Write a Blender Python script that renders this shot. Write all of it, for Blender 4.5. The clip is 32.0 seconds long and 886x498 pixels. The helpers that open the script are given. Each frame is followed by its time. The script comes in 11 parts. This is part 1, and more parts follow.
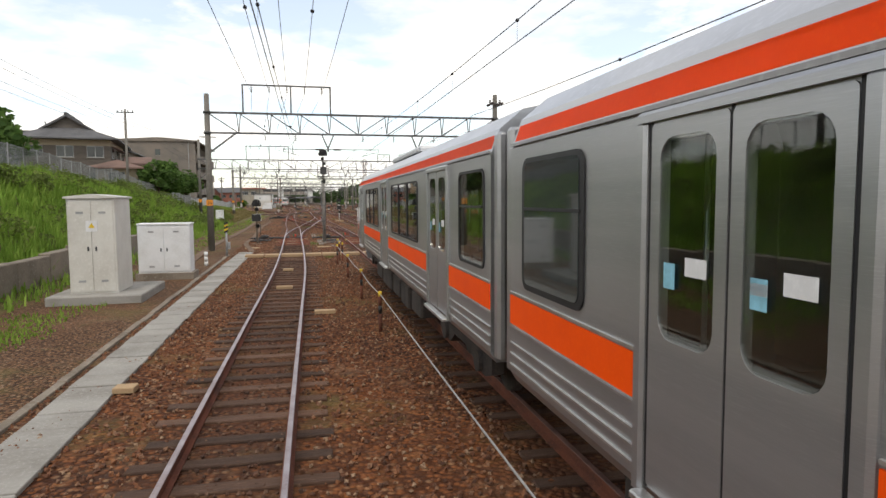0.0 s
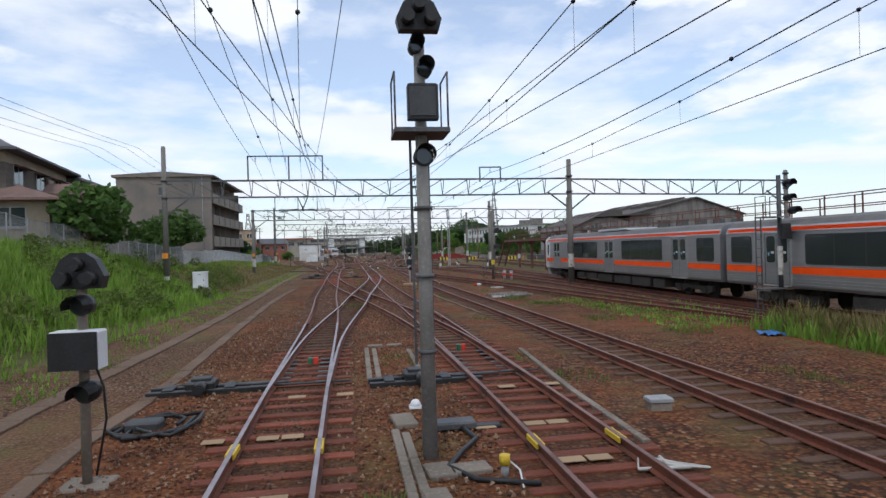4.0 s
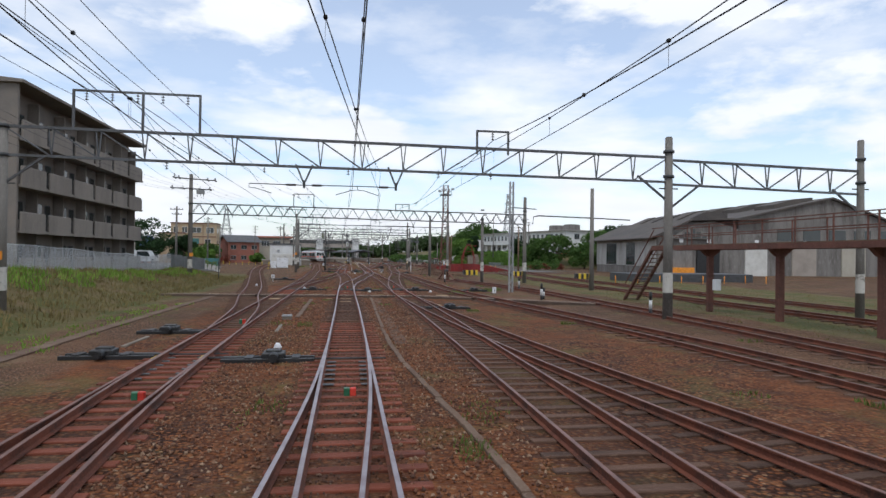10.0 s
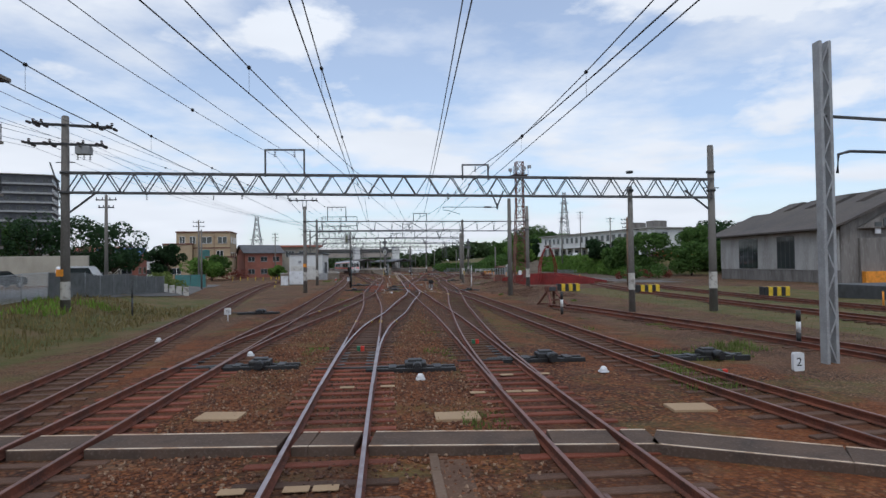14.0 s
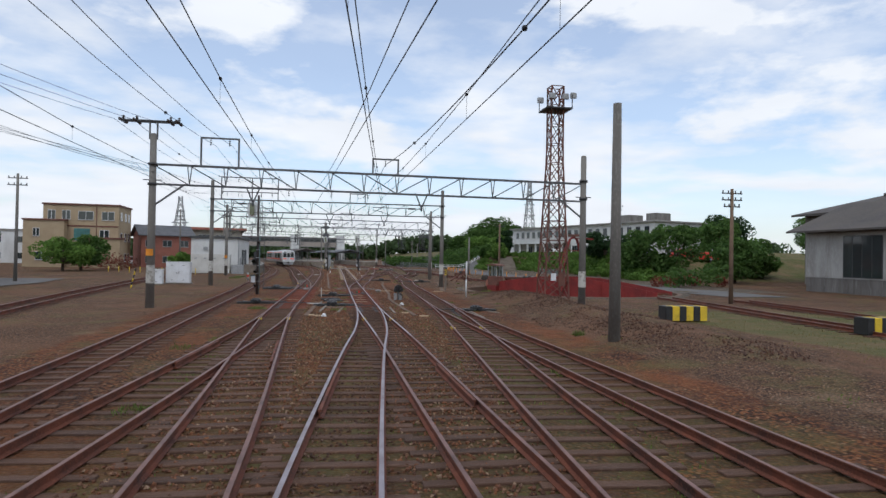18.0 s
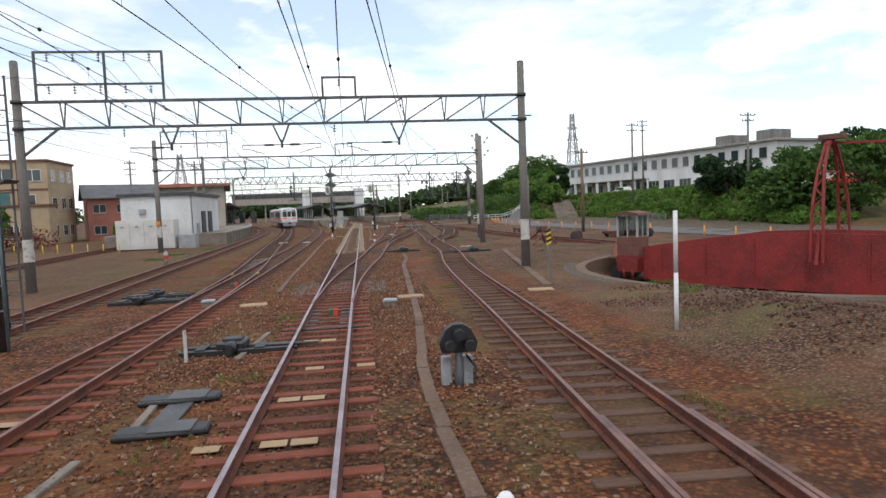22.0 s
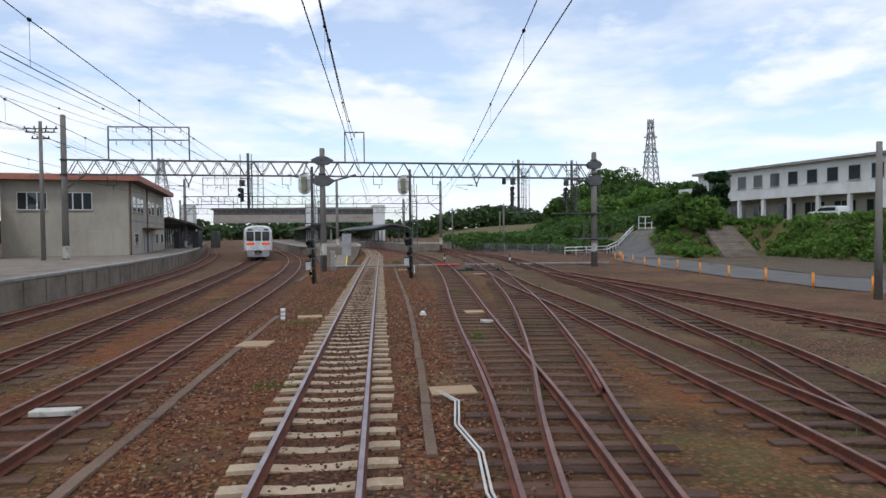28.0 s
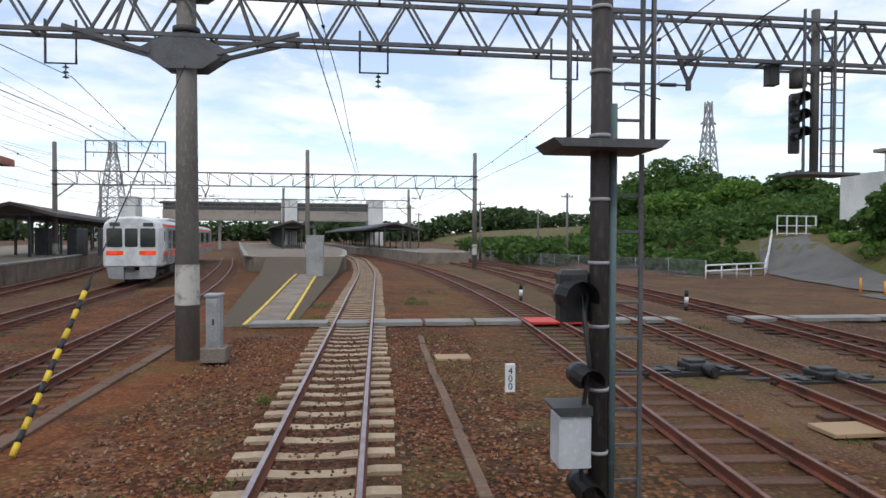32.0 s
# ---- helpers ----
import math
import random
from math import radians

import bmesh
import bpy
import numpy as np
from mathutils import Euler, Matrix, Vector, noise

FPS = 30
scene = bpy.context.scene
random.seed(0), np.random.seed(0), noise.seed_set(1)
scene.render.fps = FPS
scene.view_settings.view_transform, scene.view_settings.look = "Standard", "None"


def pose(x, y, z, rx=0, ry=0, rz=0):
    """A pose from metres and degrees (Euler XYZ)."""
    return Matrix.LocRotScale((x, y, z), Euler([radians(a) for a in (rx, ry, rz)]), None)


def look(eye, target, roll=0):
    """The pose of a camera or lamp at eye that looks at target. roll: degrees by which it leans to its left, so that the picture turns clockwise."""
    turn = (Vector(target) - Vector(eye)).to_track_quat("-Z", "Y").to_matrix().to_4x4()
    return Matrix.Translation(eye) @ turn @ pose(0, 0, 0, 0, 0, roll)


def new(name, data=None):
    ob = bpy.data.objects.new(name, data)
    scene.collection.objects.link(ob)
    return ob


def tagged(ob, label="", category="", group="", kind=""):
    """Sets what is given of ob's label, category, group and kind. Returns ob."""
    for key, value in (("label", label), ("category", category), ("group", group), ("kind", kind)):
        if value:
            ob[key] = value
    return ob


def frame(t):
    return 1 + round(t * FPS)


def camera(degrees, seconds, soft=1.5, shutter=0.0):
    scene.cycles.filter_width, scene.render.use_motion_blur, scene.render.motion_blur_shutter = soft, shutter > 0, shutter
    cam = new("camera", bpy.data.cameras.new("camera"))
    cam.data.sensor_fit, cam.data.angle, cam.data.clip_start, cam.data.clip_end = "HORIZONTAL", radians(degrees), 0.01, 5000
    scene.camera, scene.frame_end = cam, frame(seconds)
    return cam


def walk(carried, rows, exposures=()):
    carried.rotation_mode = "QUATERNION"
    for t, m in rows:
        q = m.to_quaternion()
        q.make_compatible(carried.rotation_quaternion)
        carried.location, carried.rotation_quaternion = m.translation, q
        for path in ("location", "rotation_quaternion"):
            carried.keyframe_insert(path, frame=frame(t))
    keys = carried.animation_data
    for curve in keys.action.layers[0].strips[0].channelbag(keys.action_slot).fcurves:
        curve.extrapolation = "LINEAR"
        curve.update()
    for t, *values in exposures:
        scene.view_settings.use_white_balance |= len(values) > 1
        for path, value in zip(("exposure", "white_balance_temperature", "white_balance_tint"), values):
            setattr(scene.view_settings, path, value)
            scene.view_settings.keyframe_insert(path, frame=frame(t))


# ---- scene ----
cam = camera(70.22, 32.0)
# seconds, x, y, z, yaw, pitch, roll
PATH = [
    (0.0, 0.600, -0.000, 2.598, -13.00, -4.53, 0.38),
    (0.5, 0.712, 4.433, 2.595, -12.34, -4.55, -0.29),
    (1.0, 0.818, 8.840, 2.600, -10.53, -4.03, 0.57),
    (1.5, 0.914, 13.180, 2.602, -8.91, -2.69, 1.39),
    (2.0, 1.004, 17.417, 2.604, -8.15, -1.80, 1.02),
    (2.5, 1.106, 21.567, 2.594, -8.18, -0.84, 1.06),
    (3.0, 1.201, 25.674, 2.620, -8.16, 0.04, 1.78),
    (3.5, 1.277, 29.750, 2.598, -8.23, 0.77, 1.65),
    (4.0, 1.319, 33.795, 2.591, -8.42, -0.11, 1.68),
    (4.5, 1.316, 37.857, 2.595, -8.08, -2.27, 1.85),
    (6.5, 1.238, 53.301, 2.595, -12.56, -3.43, 0.05),
    (7.0, 1.469, 57.291, 2.593, -13.93, -2.97, 0.25),
    (7.5, 1.749, 61.273, 2.600, -16.64, -3.12, 0.56),
    (8.0, 2.078, 65.257, 2.595, -14.44, -3.12, 1.34),
    (8.5, 2.444, 69.280, 2.598, -11.68, -1.46, 1.50),
    (9.0, 2.837, 73.316, 2.604, -10.26, -1.21, 0.90),
    (9.5, 3.240, 77.356, 2.601, -9.81, -0.42, -0.34),
    (10.0, 3.645, 81.375, 2.604, -8.77, 0.59, -0.70),
    (10.5, 4.031, 85.371, 2.596, -6.78, 1.81, -0.41),
    (11.0, 4.366, 89.359, 2.596, -7.74, 2.21, -0.27),
    (11.5, 4.601, 93.328, 2.603, -8.03, 2.97, -0.21),
    (12.0, 4.722, 97.295, 2.610, -7.69, 3.70, -0.59),
    (12.5, 4.771, 101.296, 2.606, -7.33, 4.01, -0.65),
    (13.0, 4.762, 105.257, 2.600, -7.10, 2.91, -0.44),
    (13.5, 4.714, 109.165, 2.604, -6.41, 1.53, 0.19),
    (14.0, 4.650, 113.069, 2.597, -5.01, 1.32, 0.80),
    (14.5, 4.586, 117.011, 2.594, -3.84, 1.44, 1.57),
    (16.5, 4.641, 133.108, 2.601, -2.83, 1.70, 1.40),
    (17.0, 4.807, 136.834, 2.600, -3.12, 1.05, -1.51),
    (17.5, 5.030, 140.496, 2.592, -8.58, 1.39, -2.26),
    (18.0, 5.316, 144.204, 2.599, -9.94, 0.77, -1.02),
    (18.5, 5.658, 147.945, 2.601, -11.24, -0.05, -0.10),
    (19.0, 6.043, 151.716, 2.608, -12.50, 0.97, 0.10),
    (19.5, 6.442, 155.511, 2.602, -12.41, 0.88, 0.41),
    (20.0, 6.844, 159.335, 2.590, -9.27, -0.93, 0.74),
    (20.5, 7.233, 163.185, 2.597, -7.16, -1.84, 1.16),
    (21.0, 7.580, 167.096, 2.602, -6.78, -2.87, 2.31),
    (21.5, 7.867, 170.955, 2.593, -7.50, -3.76, 2.29),
    (22.0, 8.078, 174.807, 2.597, -7.54, -3.77, 2.22),
    (22.5, 8.163, 178.706, 2.602, -7.52, -2.83, 2.50),
    (23.0, 8.144, 182.648, 2.603, -7.30, -1.98, 2.42),
    (23.5, 8.077, 186.636, 2.603, -6.40, -2.09, 2.44),
    (24.0, 8.045, 190.642, 2.606, -4.55, -2.56, 2.53),
    (24.5, 8.038, 194.660, 2.601, -3.21, -3.08, 2.32),
    (25.0, 8.048, 198.689, 2.598, -2.16, -3.20, 2.05),
    (25.5, 8.070, 202.715, 2.600, -2.24, -1.89, 2.45),
    (27.5, 8.167, 219.534, 2.602, -5.28, 0.03, 0.96),
    (28.0, 8.152, 223.684, 2.599, -5.79, -1.43, 0.59),
    (28.5, 8.139, 227.823, 2.598, -5.78, -4.37, 0.26),
    (29.0, 8.136, 231.947, 2.600, -5.50, -4.83, 1.52),
    (29.5, 8.149, 236.082, 2.612, -5.30, -4.56, 1.93),
    (30.0, 8.155, 240.292, 2.606, -5.19, -2.35, 1.22),
    (30.5, 8.157, 244.563, 2.608, -5.35, -1.98, 1.21),
    (31.0, 8.154, 248.882, 2.585, -6.02, -1.33, 0.81),
    (31.5, 8.146, 253.123, 2.592, -6.36, -0.94, 0.06),
    (32.0, 8.140, 257.337, 2.583, -6.14, -1.08, -0.23),
]
# seconds, stops, kelvin, tint
EXPOSURES = [(0, 0.08, 7130, 10), (1, 0.16, 7230, 10), (2, 0.11, 7030, 10), (3, -0.20, 6430, 10), (4, -0.31, 6030, 10), (7, -0.08, 6730, 10), (9, -0.17, 6330, 10), (11, -0.47, 6030, 10), (13, -0.72, 5880, 10), (14, -0.53, 5930, 10), (17, -0.53, 6080, 10), (18, -0.43, 6080, 10), (19, -0.31, 6080, 10), (20, -0.38, 6080, 10), (22, 0.02, 6430, 10), (24, -0.15, 6230, 10), (25, -0.13, 6230, 10), (28, -0.28, 6080, 10), (29, 0.17, 6580, 10), (30, 0.12, 6730, 10), (32, -0.15, 6230, 10)]
walk(cam, [(t, pose(x, y, z, 90 + pitch, roll, yaw)) for t, x, y, z, yaw, pitch, roll in PATH], EXPOSURES)

# ---- world, sun ----
world = bpy.data.worlds.new("sky")
scene.world = world
world.use_nodes = True
SUN_EL, SUN_AZ = radians(58), radians(200)


def build_sky():
    nt = world.node_tree
    nt.nodes.clear()
    out = nt.nodes.new("ShaderNodeOutputWorld")
    sky = nt.nodes.new("ShaderNodeTexSky")
    sky.sky_type, sky.sun_disc = 'NISHITA', False
    sky.sun_elevation, sky.sun_rotation = SUN_EL, SUN_AZ
    sky.air_density, sky.dust_density, sky.ozone_density = 1.0, 1.2, 1.4
    hue = nt.nodes.new("ShaderNodeVectorMath")
    hue.operation = 'SCALE'
    hue.inputs["Scale"].default_value = 1.75
    nt.links.new(sky.outputs[0], hue.inputs[0])
    # broken clouds on a plane overhead
    tc = nt.nodes.new("ShaderNodeTexCoord")
    sep = nt.nodes.new("ShaderNodeSeparateXYZ")
    nt.links.new(tc.outputs["Generated"], sep.inputs[0])
    zz = nt.nodes.new("ShaderNodeMath")
    zz.operation = 'MAXIMUM'
    zz.inputs[1].default_value = 0.0
    nt.links.new(sep.outputs["Z"], zz.inputs[0])
    zb = nt.nodes.new("ShaderNodeMath")
    zb.operation = 'ADD'
    zb.inputs[1].default_value = 0.09
    nt.links.new(zz.outputs[0], zb.inputs[0])
    dx, dy = nt.nodes.new("ShaderNodeMath"), nt.nodes.new("ShaderNodeMath")
    dx.operation = dy.operation = 'DIVIDE'
    nt.links.new(sep.outputs["X"], dx.inputs[0])
    nt.links.new(sep.outputs["Y"], dy.inputs[0])
    nt.links.new(zb.outputs[0], dx.inputs[1])
    nt.links.new(zb.outputs[0], dy.inputs[1])
    com = nt.nodes.new("ShaderNodeCombineXYZ")
    nt.links.new(dx.outputs[0], com.inputs[0])
    nt.links.new(dy.outputs[0], com.inputs[1])
    com.inputs[2].default_value = 3.7
    n1 = nt.nodes.new("ShaderNodeTexNoise")
    n1.inputs["Scale"].default_value, n1.inputs["Detail"].default_value = 0.62, 9.0
    n1.inputs["Roughness"].default_value = 0.56
    nt.links.new(com.outputs[0], n1.inputs["Vector"])
    ramp = nt.nodes.new("ShaderNodeValToRGB")
    ramp.color_ramp.elements[0].position, ramp.color_ramp.elements[1].position = 0.45, 0.58
    nt.links.new(n1.outputs["Fac"], ramp.inputs[0])
    # haze thickens to the horizon
    hz = nt.nodes.new("ShaderNodeMapRange")
    hz.inputs["From Min"].default_value, hz.inputs["From Max"].default_value = 0.0, 0.34
    hz.inputs["To Min"].default_value, hz.inputs["To Max"].default_value = 0.55, 0.0
    nt.links.new(zz.outputs[0], hz.inputs["Value"])
    mx = nt.nodes.new("ShaderNodeMath")
    mx.operation = 'MAXIMUM'
    thin = nt.nodes.new("ShaderNodeMapRange")
    thin.inputs["To Min"].default_value, thin.inputs["To Max"].default_value = 0.30, 1.0
    # heaped clouds lower down
    puff = nt.nodes.new("ShaderNodeVectorMath")
    puff.operation = 'MULTIPLY'
    puff.inputs[1].default_value = (1.0, 1.0, 2.6)
    nt.links.new(tc.outputs["Generated"], puff.inputs[0])
    n3 = nt.nodes.new("ShaderNodeTexNoise")
    n3.inputs["Scale"].default_value, n3.inputs["Detail"].default_value = 3.1, 10.0
    n3.inputs["Roughness"].default_value = 0.55
    nt.links.new(puff.outputs[0], n3.inputs["Vector"])
    r3 = nt.nodes.new("ShaderNodeMapRange")
    r3.inputs["From Min"].default_value, r3.inputs["From Max"].default_value = 0.53, 0.61
    nt.links.new(n3.outputs["Fac"], r3.inputs["Value"])
    both = nt.nodes.new("ShaderNodeMath")
    both.operation = 'MAXIMUM'
    nt.links.new(ramp.outputs["Color"], both.inputs[0])
    nt.links.new(r3.outputs[0], both.inputs[1])
    nt.links.new(both.outputs[0], thin.inputs["Value"])
    nt.links.new(thin.outputs[0], mx.inputs[0])
    nt.links.new(hz.outputs[0], mx.inputs[1])
    n2 = nt.nodes.new("ShaderNodeTexNoise")
    n2.inputs["Scale"].default_value, n2.inputs["Detail"].default_value = 1.6, 6.0
    nt.links.new(com.outputs[0], n2.inputs["Vector"])
    cl = nt.nodes.new("ShaderNodeMixRGB")
    cl.inputs[1].default_value = (CLOUD_LO, CLOUD_LO * 1.02, CLOUD_LO * 1.05, 1)
    cl.inputs[2].default_value = (CLOUD_HI, CLOUD_HI, CLOUD_HI, 1)
    nt.links.new(n2.outputs["Fac"], cl.inputs[0])
    mix = nt.nodes.new("ShaderNodeMixRGB")
    nt.links.new(mx.outputs[0], mix.inputs[0])
    nt.links.new(hue.outputs[0], mix.inputs[1])
    nt.links.new(cl.outputs[0], mix.inputs[2])
    bg = nt.nodes.new("ShaderNodeBackground")
    bg.inputs["Strength"].default_value = SKY
    nt.links.new(mix.outputs[0], bg.inputs["Color"])
    nt.links.new(bg.outputs[0], out.inputs["Surface"])


SKY, CLOUD_LO, CLOUD_HI = 0.13, 8.2, 10.6
build_sky()
sun = new("sun", bpy.data.lights.new("sun", 'SUN'))
sun.data.energy, sun.data.angle, sun.data.color = 1.1, radians(8), (1.0, 0.96, 0.9)
sun.matrix_world = look((0, 0, 60), Vector((0, 0, 60)) - Vector((math.sin(SUN_AZ) * math.cos(SUN_EL), math.cos(SUN_AZ) * math.cos(SUN_EL), math.sin(SUN_EL))))
scene.view_settings.exposure = 0.0

# ---- materials ----
def nodes_of(m):
    m.use_nodes = True
    nt = m.node_tree
    return nt, nt.nodes, nt.links, nt.nodes["Principled BSDF"]


def tex(nt, kind, scale, detail=4.0, rough=0.6, vec=None):
    n = nt.nodes.new("ShaderNodeTexNoise" if kind == "n" else "ShaderNodeTexVoronoi")
    n.inputs["Scale"].default_value = scale
    if kind == "n":
        n.inputs["Detail"].default_value, n.inputs["Roughness"].default_value = detail, rough
    nt.links.new(vec, n.inputs["Vector"])
    return n


def mixc(nt, fac, a, b, blend='MIX'):
    n = nt.nodes.new("ShaderNodeMixRGB")
    n.blend_type = blend
    for i, v in ((0, fac), (1, a), (2, b)):
        if isinstance(v, (tuple, list)):
            n.inputs[i].default_value = (*v[:3], 1)
        elif isinstance(v, (int, float)):
            n.inputs[i].default_value = v
        else:
            nt.links.new(v, n.inputs[i])
    return n.outputs[0]


def ramp(nt, val, a, b):
    n = nt.nodes.new("ShaderNodeMapRange")
    n.inputs["From Min"].default_value, n.inputs["From Max"].default_value = a, b
    nt.links.new(val, n.inputs["Value"])
    return n.outputs[0]


def bumped(nt, bsdf, height, strength, dist=0.02):
    b = nt.nodes.new("ShaderNodeBump")
    b.inputs["Strength"].default_value, b.inputs["Distance"].default_value = strength, dist
    nt.links.new(height, b.inputs["Height"])
    nt.links.new(b.outputs[0], bsdf.inputs["Normal"])


def mat(name, col, rough=0.7, metal=0.0, dark=None, light=None, s1=1.5, s2=25.0, bump=0.15, rnd=0.0, spec=0.4, stretch=(1, 1, 1), lo=0.4, hi=0.7):
    """Painted, worn or weathered surface: blotches at scale s1, grain at scale s2, a shift from object to object."""
    m = bpy.data.materials.new(name)
    nt, N, L, bsdf = nodes_of(m)
    geo = N.new("ShaderNodeNewGeometry")
    mp = N.new("ShaderNodeMapping")
    mp.inputs["Scale"].default_value = stretch
    L.new(geo.outputs["Position"], mp.inputs["Vector"])
    v = mp.outputs[0]
    dark = dark or tuple(c * 0.62 for c in col)
    light = light or tuple(min(1, c * 1.18) for c in col)
    a, g = tex(nt, "n", s1, 5, 0.62, v), tex(nt, "n", s2, 4, 0.6, v)
    c = mixc(nt, ramp(nt, a.outputs["Fac"], lo, hi), col, dark)
    c = mixc(nt, ramp(nt, g.outputs["Fac"], 0.52, 0.8), c, light)
    if rnd:
        oi = N.new("ShaderNodeObjectInfo")
        hsv = N.new("ShaderNodeHueSaturation")
        mr = N.new("ShaderNodeMapRange")
        mr.inputs["To Min"].default_value, mr.inputs["To Max"].default_value = 1 - rnd, 1 + rnd
        L.new(oi.outputs["Random"], mr.inputs["Value"])
        L.new(mr.outputs[0], hsv.inputs["Value"])
        L.new(c, hsv.inputs["Color"])
        c = hsv.outputs[0]
    L.new(c, bsdf.inputs["Base Color"])
    bsdf.inputs["Roughness"].default_value, bsdf.inputs["Metallic"].default_value = rough, metal
    bsdf.inputs["Specular IOR Level"].default_value = spec
    if bump:
        bumped(nt, bsdf, g.outputs["Fac"], bump)
    return m


def stones(name, base, warm, pale, scale=15.0, weeds=0.0, bump=0.9, rust=0.5):
    """Ballast and gravel: stones of several sizes with rust dust, dirt and a little green."""
    m = bpy.data.materials.new(name)
    nt, N, L, bsdf = nodes_of(m)
    v = N.new("ShaderNodeNewGeometry").outputs["Position"]
    vo, vs = tex(nt, "v", scale, vec=v), tex(nt, "v", scale * 2.3, vec=v)
    sep = N.new("ShaderNodeSeparateColor")
    L.new(vo.outputs["Color"], sep.inputs[0])
    sep2 = N.new("ShaderNodeSeparateColor")
    L.new(vs.outputs["Color"], sep2.inputs[0])
    big, mid = tex(nt, "n", 0.22, 6, 0.65, v), tex(nt, "n", 1.7, 5, 0.6, v)
    c = mixc(nt, ramp(nt, sep.outputs[0], 0.1, 0.95), base, warm)
    c = mixc(nt, ramp(nt, sep.outputs[1], 0.74, 0.98), c, pale)
    c = mixc(nt, ramp(nt, sep2.outputs[2], 0.62, 0.72), c, tuple(b * 0.42 for b in base))
    # shade in the crevices between stones, painted as a darker base colour
    gap = ramp(nt, vo.outputs["Distance"], 0.30, 0.62)
    c = mixc(nt, gap, c, tuple(b * 0.30 for b in base))
    r = N.new("ShaderNodeMath")
    r.operation = 'MULTIPLY'
    r.inputs[1].default_value = rust
    L.new(ramp(nt, big.outputs["Fac"], 0.42, 0.66), r.inputs[0])
    c = mixc(nt, r.outputs[0], c, (0.20, 0.085, 0.042), 'MIX')
    d = N.new("ShaderNodeMath")
    d.operation = 'MULTIPLY'
    d.inputs[1].default_value = 0.5
    L.new(ramp(nt, mid.outputs["Fac"], 0.5, 0.75), d.inputs[0])
    c = mixc(nt, d.outputs[0], c, (0.085, 0.05, 0.035))
    if weeds:
        wn = tex(nt, "n", 0.5, 8, 0.72, v)
        w = N.new("ShaderNodeMath")
        w.operation = 'MULTIPLY'
        w.inputs[1].default_value = weeds
        L.new(ramp(nt, wn.outputs["Fac"], 0.56, 0.70), w.inputs[0])
        c = mixc(nt, w.outputs[0], c, (0.10, 0.13, 0.03))
    L.new(c, bsdf.inputs["Base Color"])
    bsdf.inputs["Roughness"].default_value = 0.92
    bsdf.inputs["Specular IOR Level"].default_value = 0.25
    inv = N.new("ShaderNodeMath")
    inv.operation = 'SUBTRACT'
    inv.inputs[0].default_value = 1.0
    L.new(vo.outputs["Distance"], inv.inputs[1])
    bumped(nt, bsdf, inv.outputs[0], bump, 0.05)
    return m


def leafy(name, a, b, trans=0.25, s=0.9):
    m = bpy.data.materials.new(name)
    nt, N, L, bsdf = nodes_of(m)
    geo = N.new("ShaderNodeNewGeometry")
    big = tex(nt, "n", s, 4, 0.6, geo.outputs["Position"])
    c = mixc(nt, geo.outputs["Random Per Island"], a, b)
    c = mixc(nt, ramp(nt, big.outputs["Fac"], 0.35, 0.7), c, tuple(x * 0.6 for x in a))
    L.new(c, bsdf.inputs["Base Color"])
    bsdf.inputs["Roughness"].default_value = 0.75
    bsdf.inputs["Specular IOR Level"].default_value = 0.25
    tr = N.new("ShaderNodeBsdfTranslucent")
    L.new(c, tr.inputs["Color"])
    mx = N.new("ShaderNodeMixShader")
    mx.inputs[0].default_value = trans
    L.new(bsdf.outputs[0], mx.inputs[1])
    L.new(tr.outputs[0], mx.inputs[2])
    L.new(mx.outputs[0], N["Material Output"].inputs["Surface"])
    return m


def glassy(name, col=(0.02, 0.025, 0.025), rough=0.05):
    m = bpy.data.materials.new(name)
    nt, N, L, bsdf = nodes_of(m)
    v = N.new("ShaderNodeNewGeometry").outputs["Position"]
    a = tex(nt, "n", 0.7, 3, 0.5, v)
    L.new(mixc(nt, a.outputs["Fac"], col, tuple(c * 2.2 for c in col)), bsdf.inputs["Base Color"])
    bsdf.inputs["Roughness"].default_value = rough
    bsdf.inputs["Specular IOR Level"].default_value = 0.6
    return m


def glow(name, col, power):
    m = bpy.data.materials.new(name)
    nt, N, L, bsdf = nodes_of(m)
    bsdf.inputs["Base Color"].default_value = (*col, 1)
    bsdf.inputs["Emission Color"].default_value = (*col, 1)
    bsdf.inputs["Emission Strength"].default_value = power
    return m


def clear_glass(name, tint):
    """A thin tinted pane: sees through and mirrors more at a slant."""
    m = bpy.data.materials.new(name)
    nt, N, L, bsdf = nodes_of(m)
    tr, gl, mx, lw = N.new("ShaderNodeBsdfTransparent"), N.new("ShaderNodeBsdfGlossy"), N.new("ShaderNodeMixShader"), N.new("ShaderNodeLayerWeight")
    pw, mr = N.new("ShaderNodeMath"), N.new("ShaderNodeMapRange")
    pw.operation = 'POWER'
    pw.inputs[1].default_value = 3.0
    mr.inputs["To Min"].default_value, mr.inputs["To Max"].default_value = 0.08, 0.75
    L.new(lw.outputs["Facing"], pw.inputs[0])
    L.new(pw.outputs[0], mr.inputs["Value"])
    tr.inputs[0].default_value = (*tint, 1)
    gl.inputs["Roughness"].default_value = 0.02
    L.new(mr.outputs[0], mx.inputs[0])
    L.new(tr.outputs[0], mx.inputs[1])
    L.new(gl.outputs[0], mx.inputs[2])
    L.new(mx.outputs[0], N["Material Output"].inputs["Surface"])
    return m


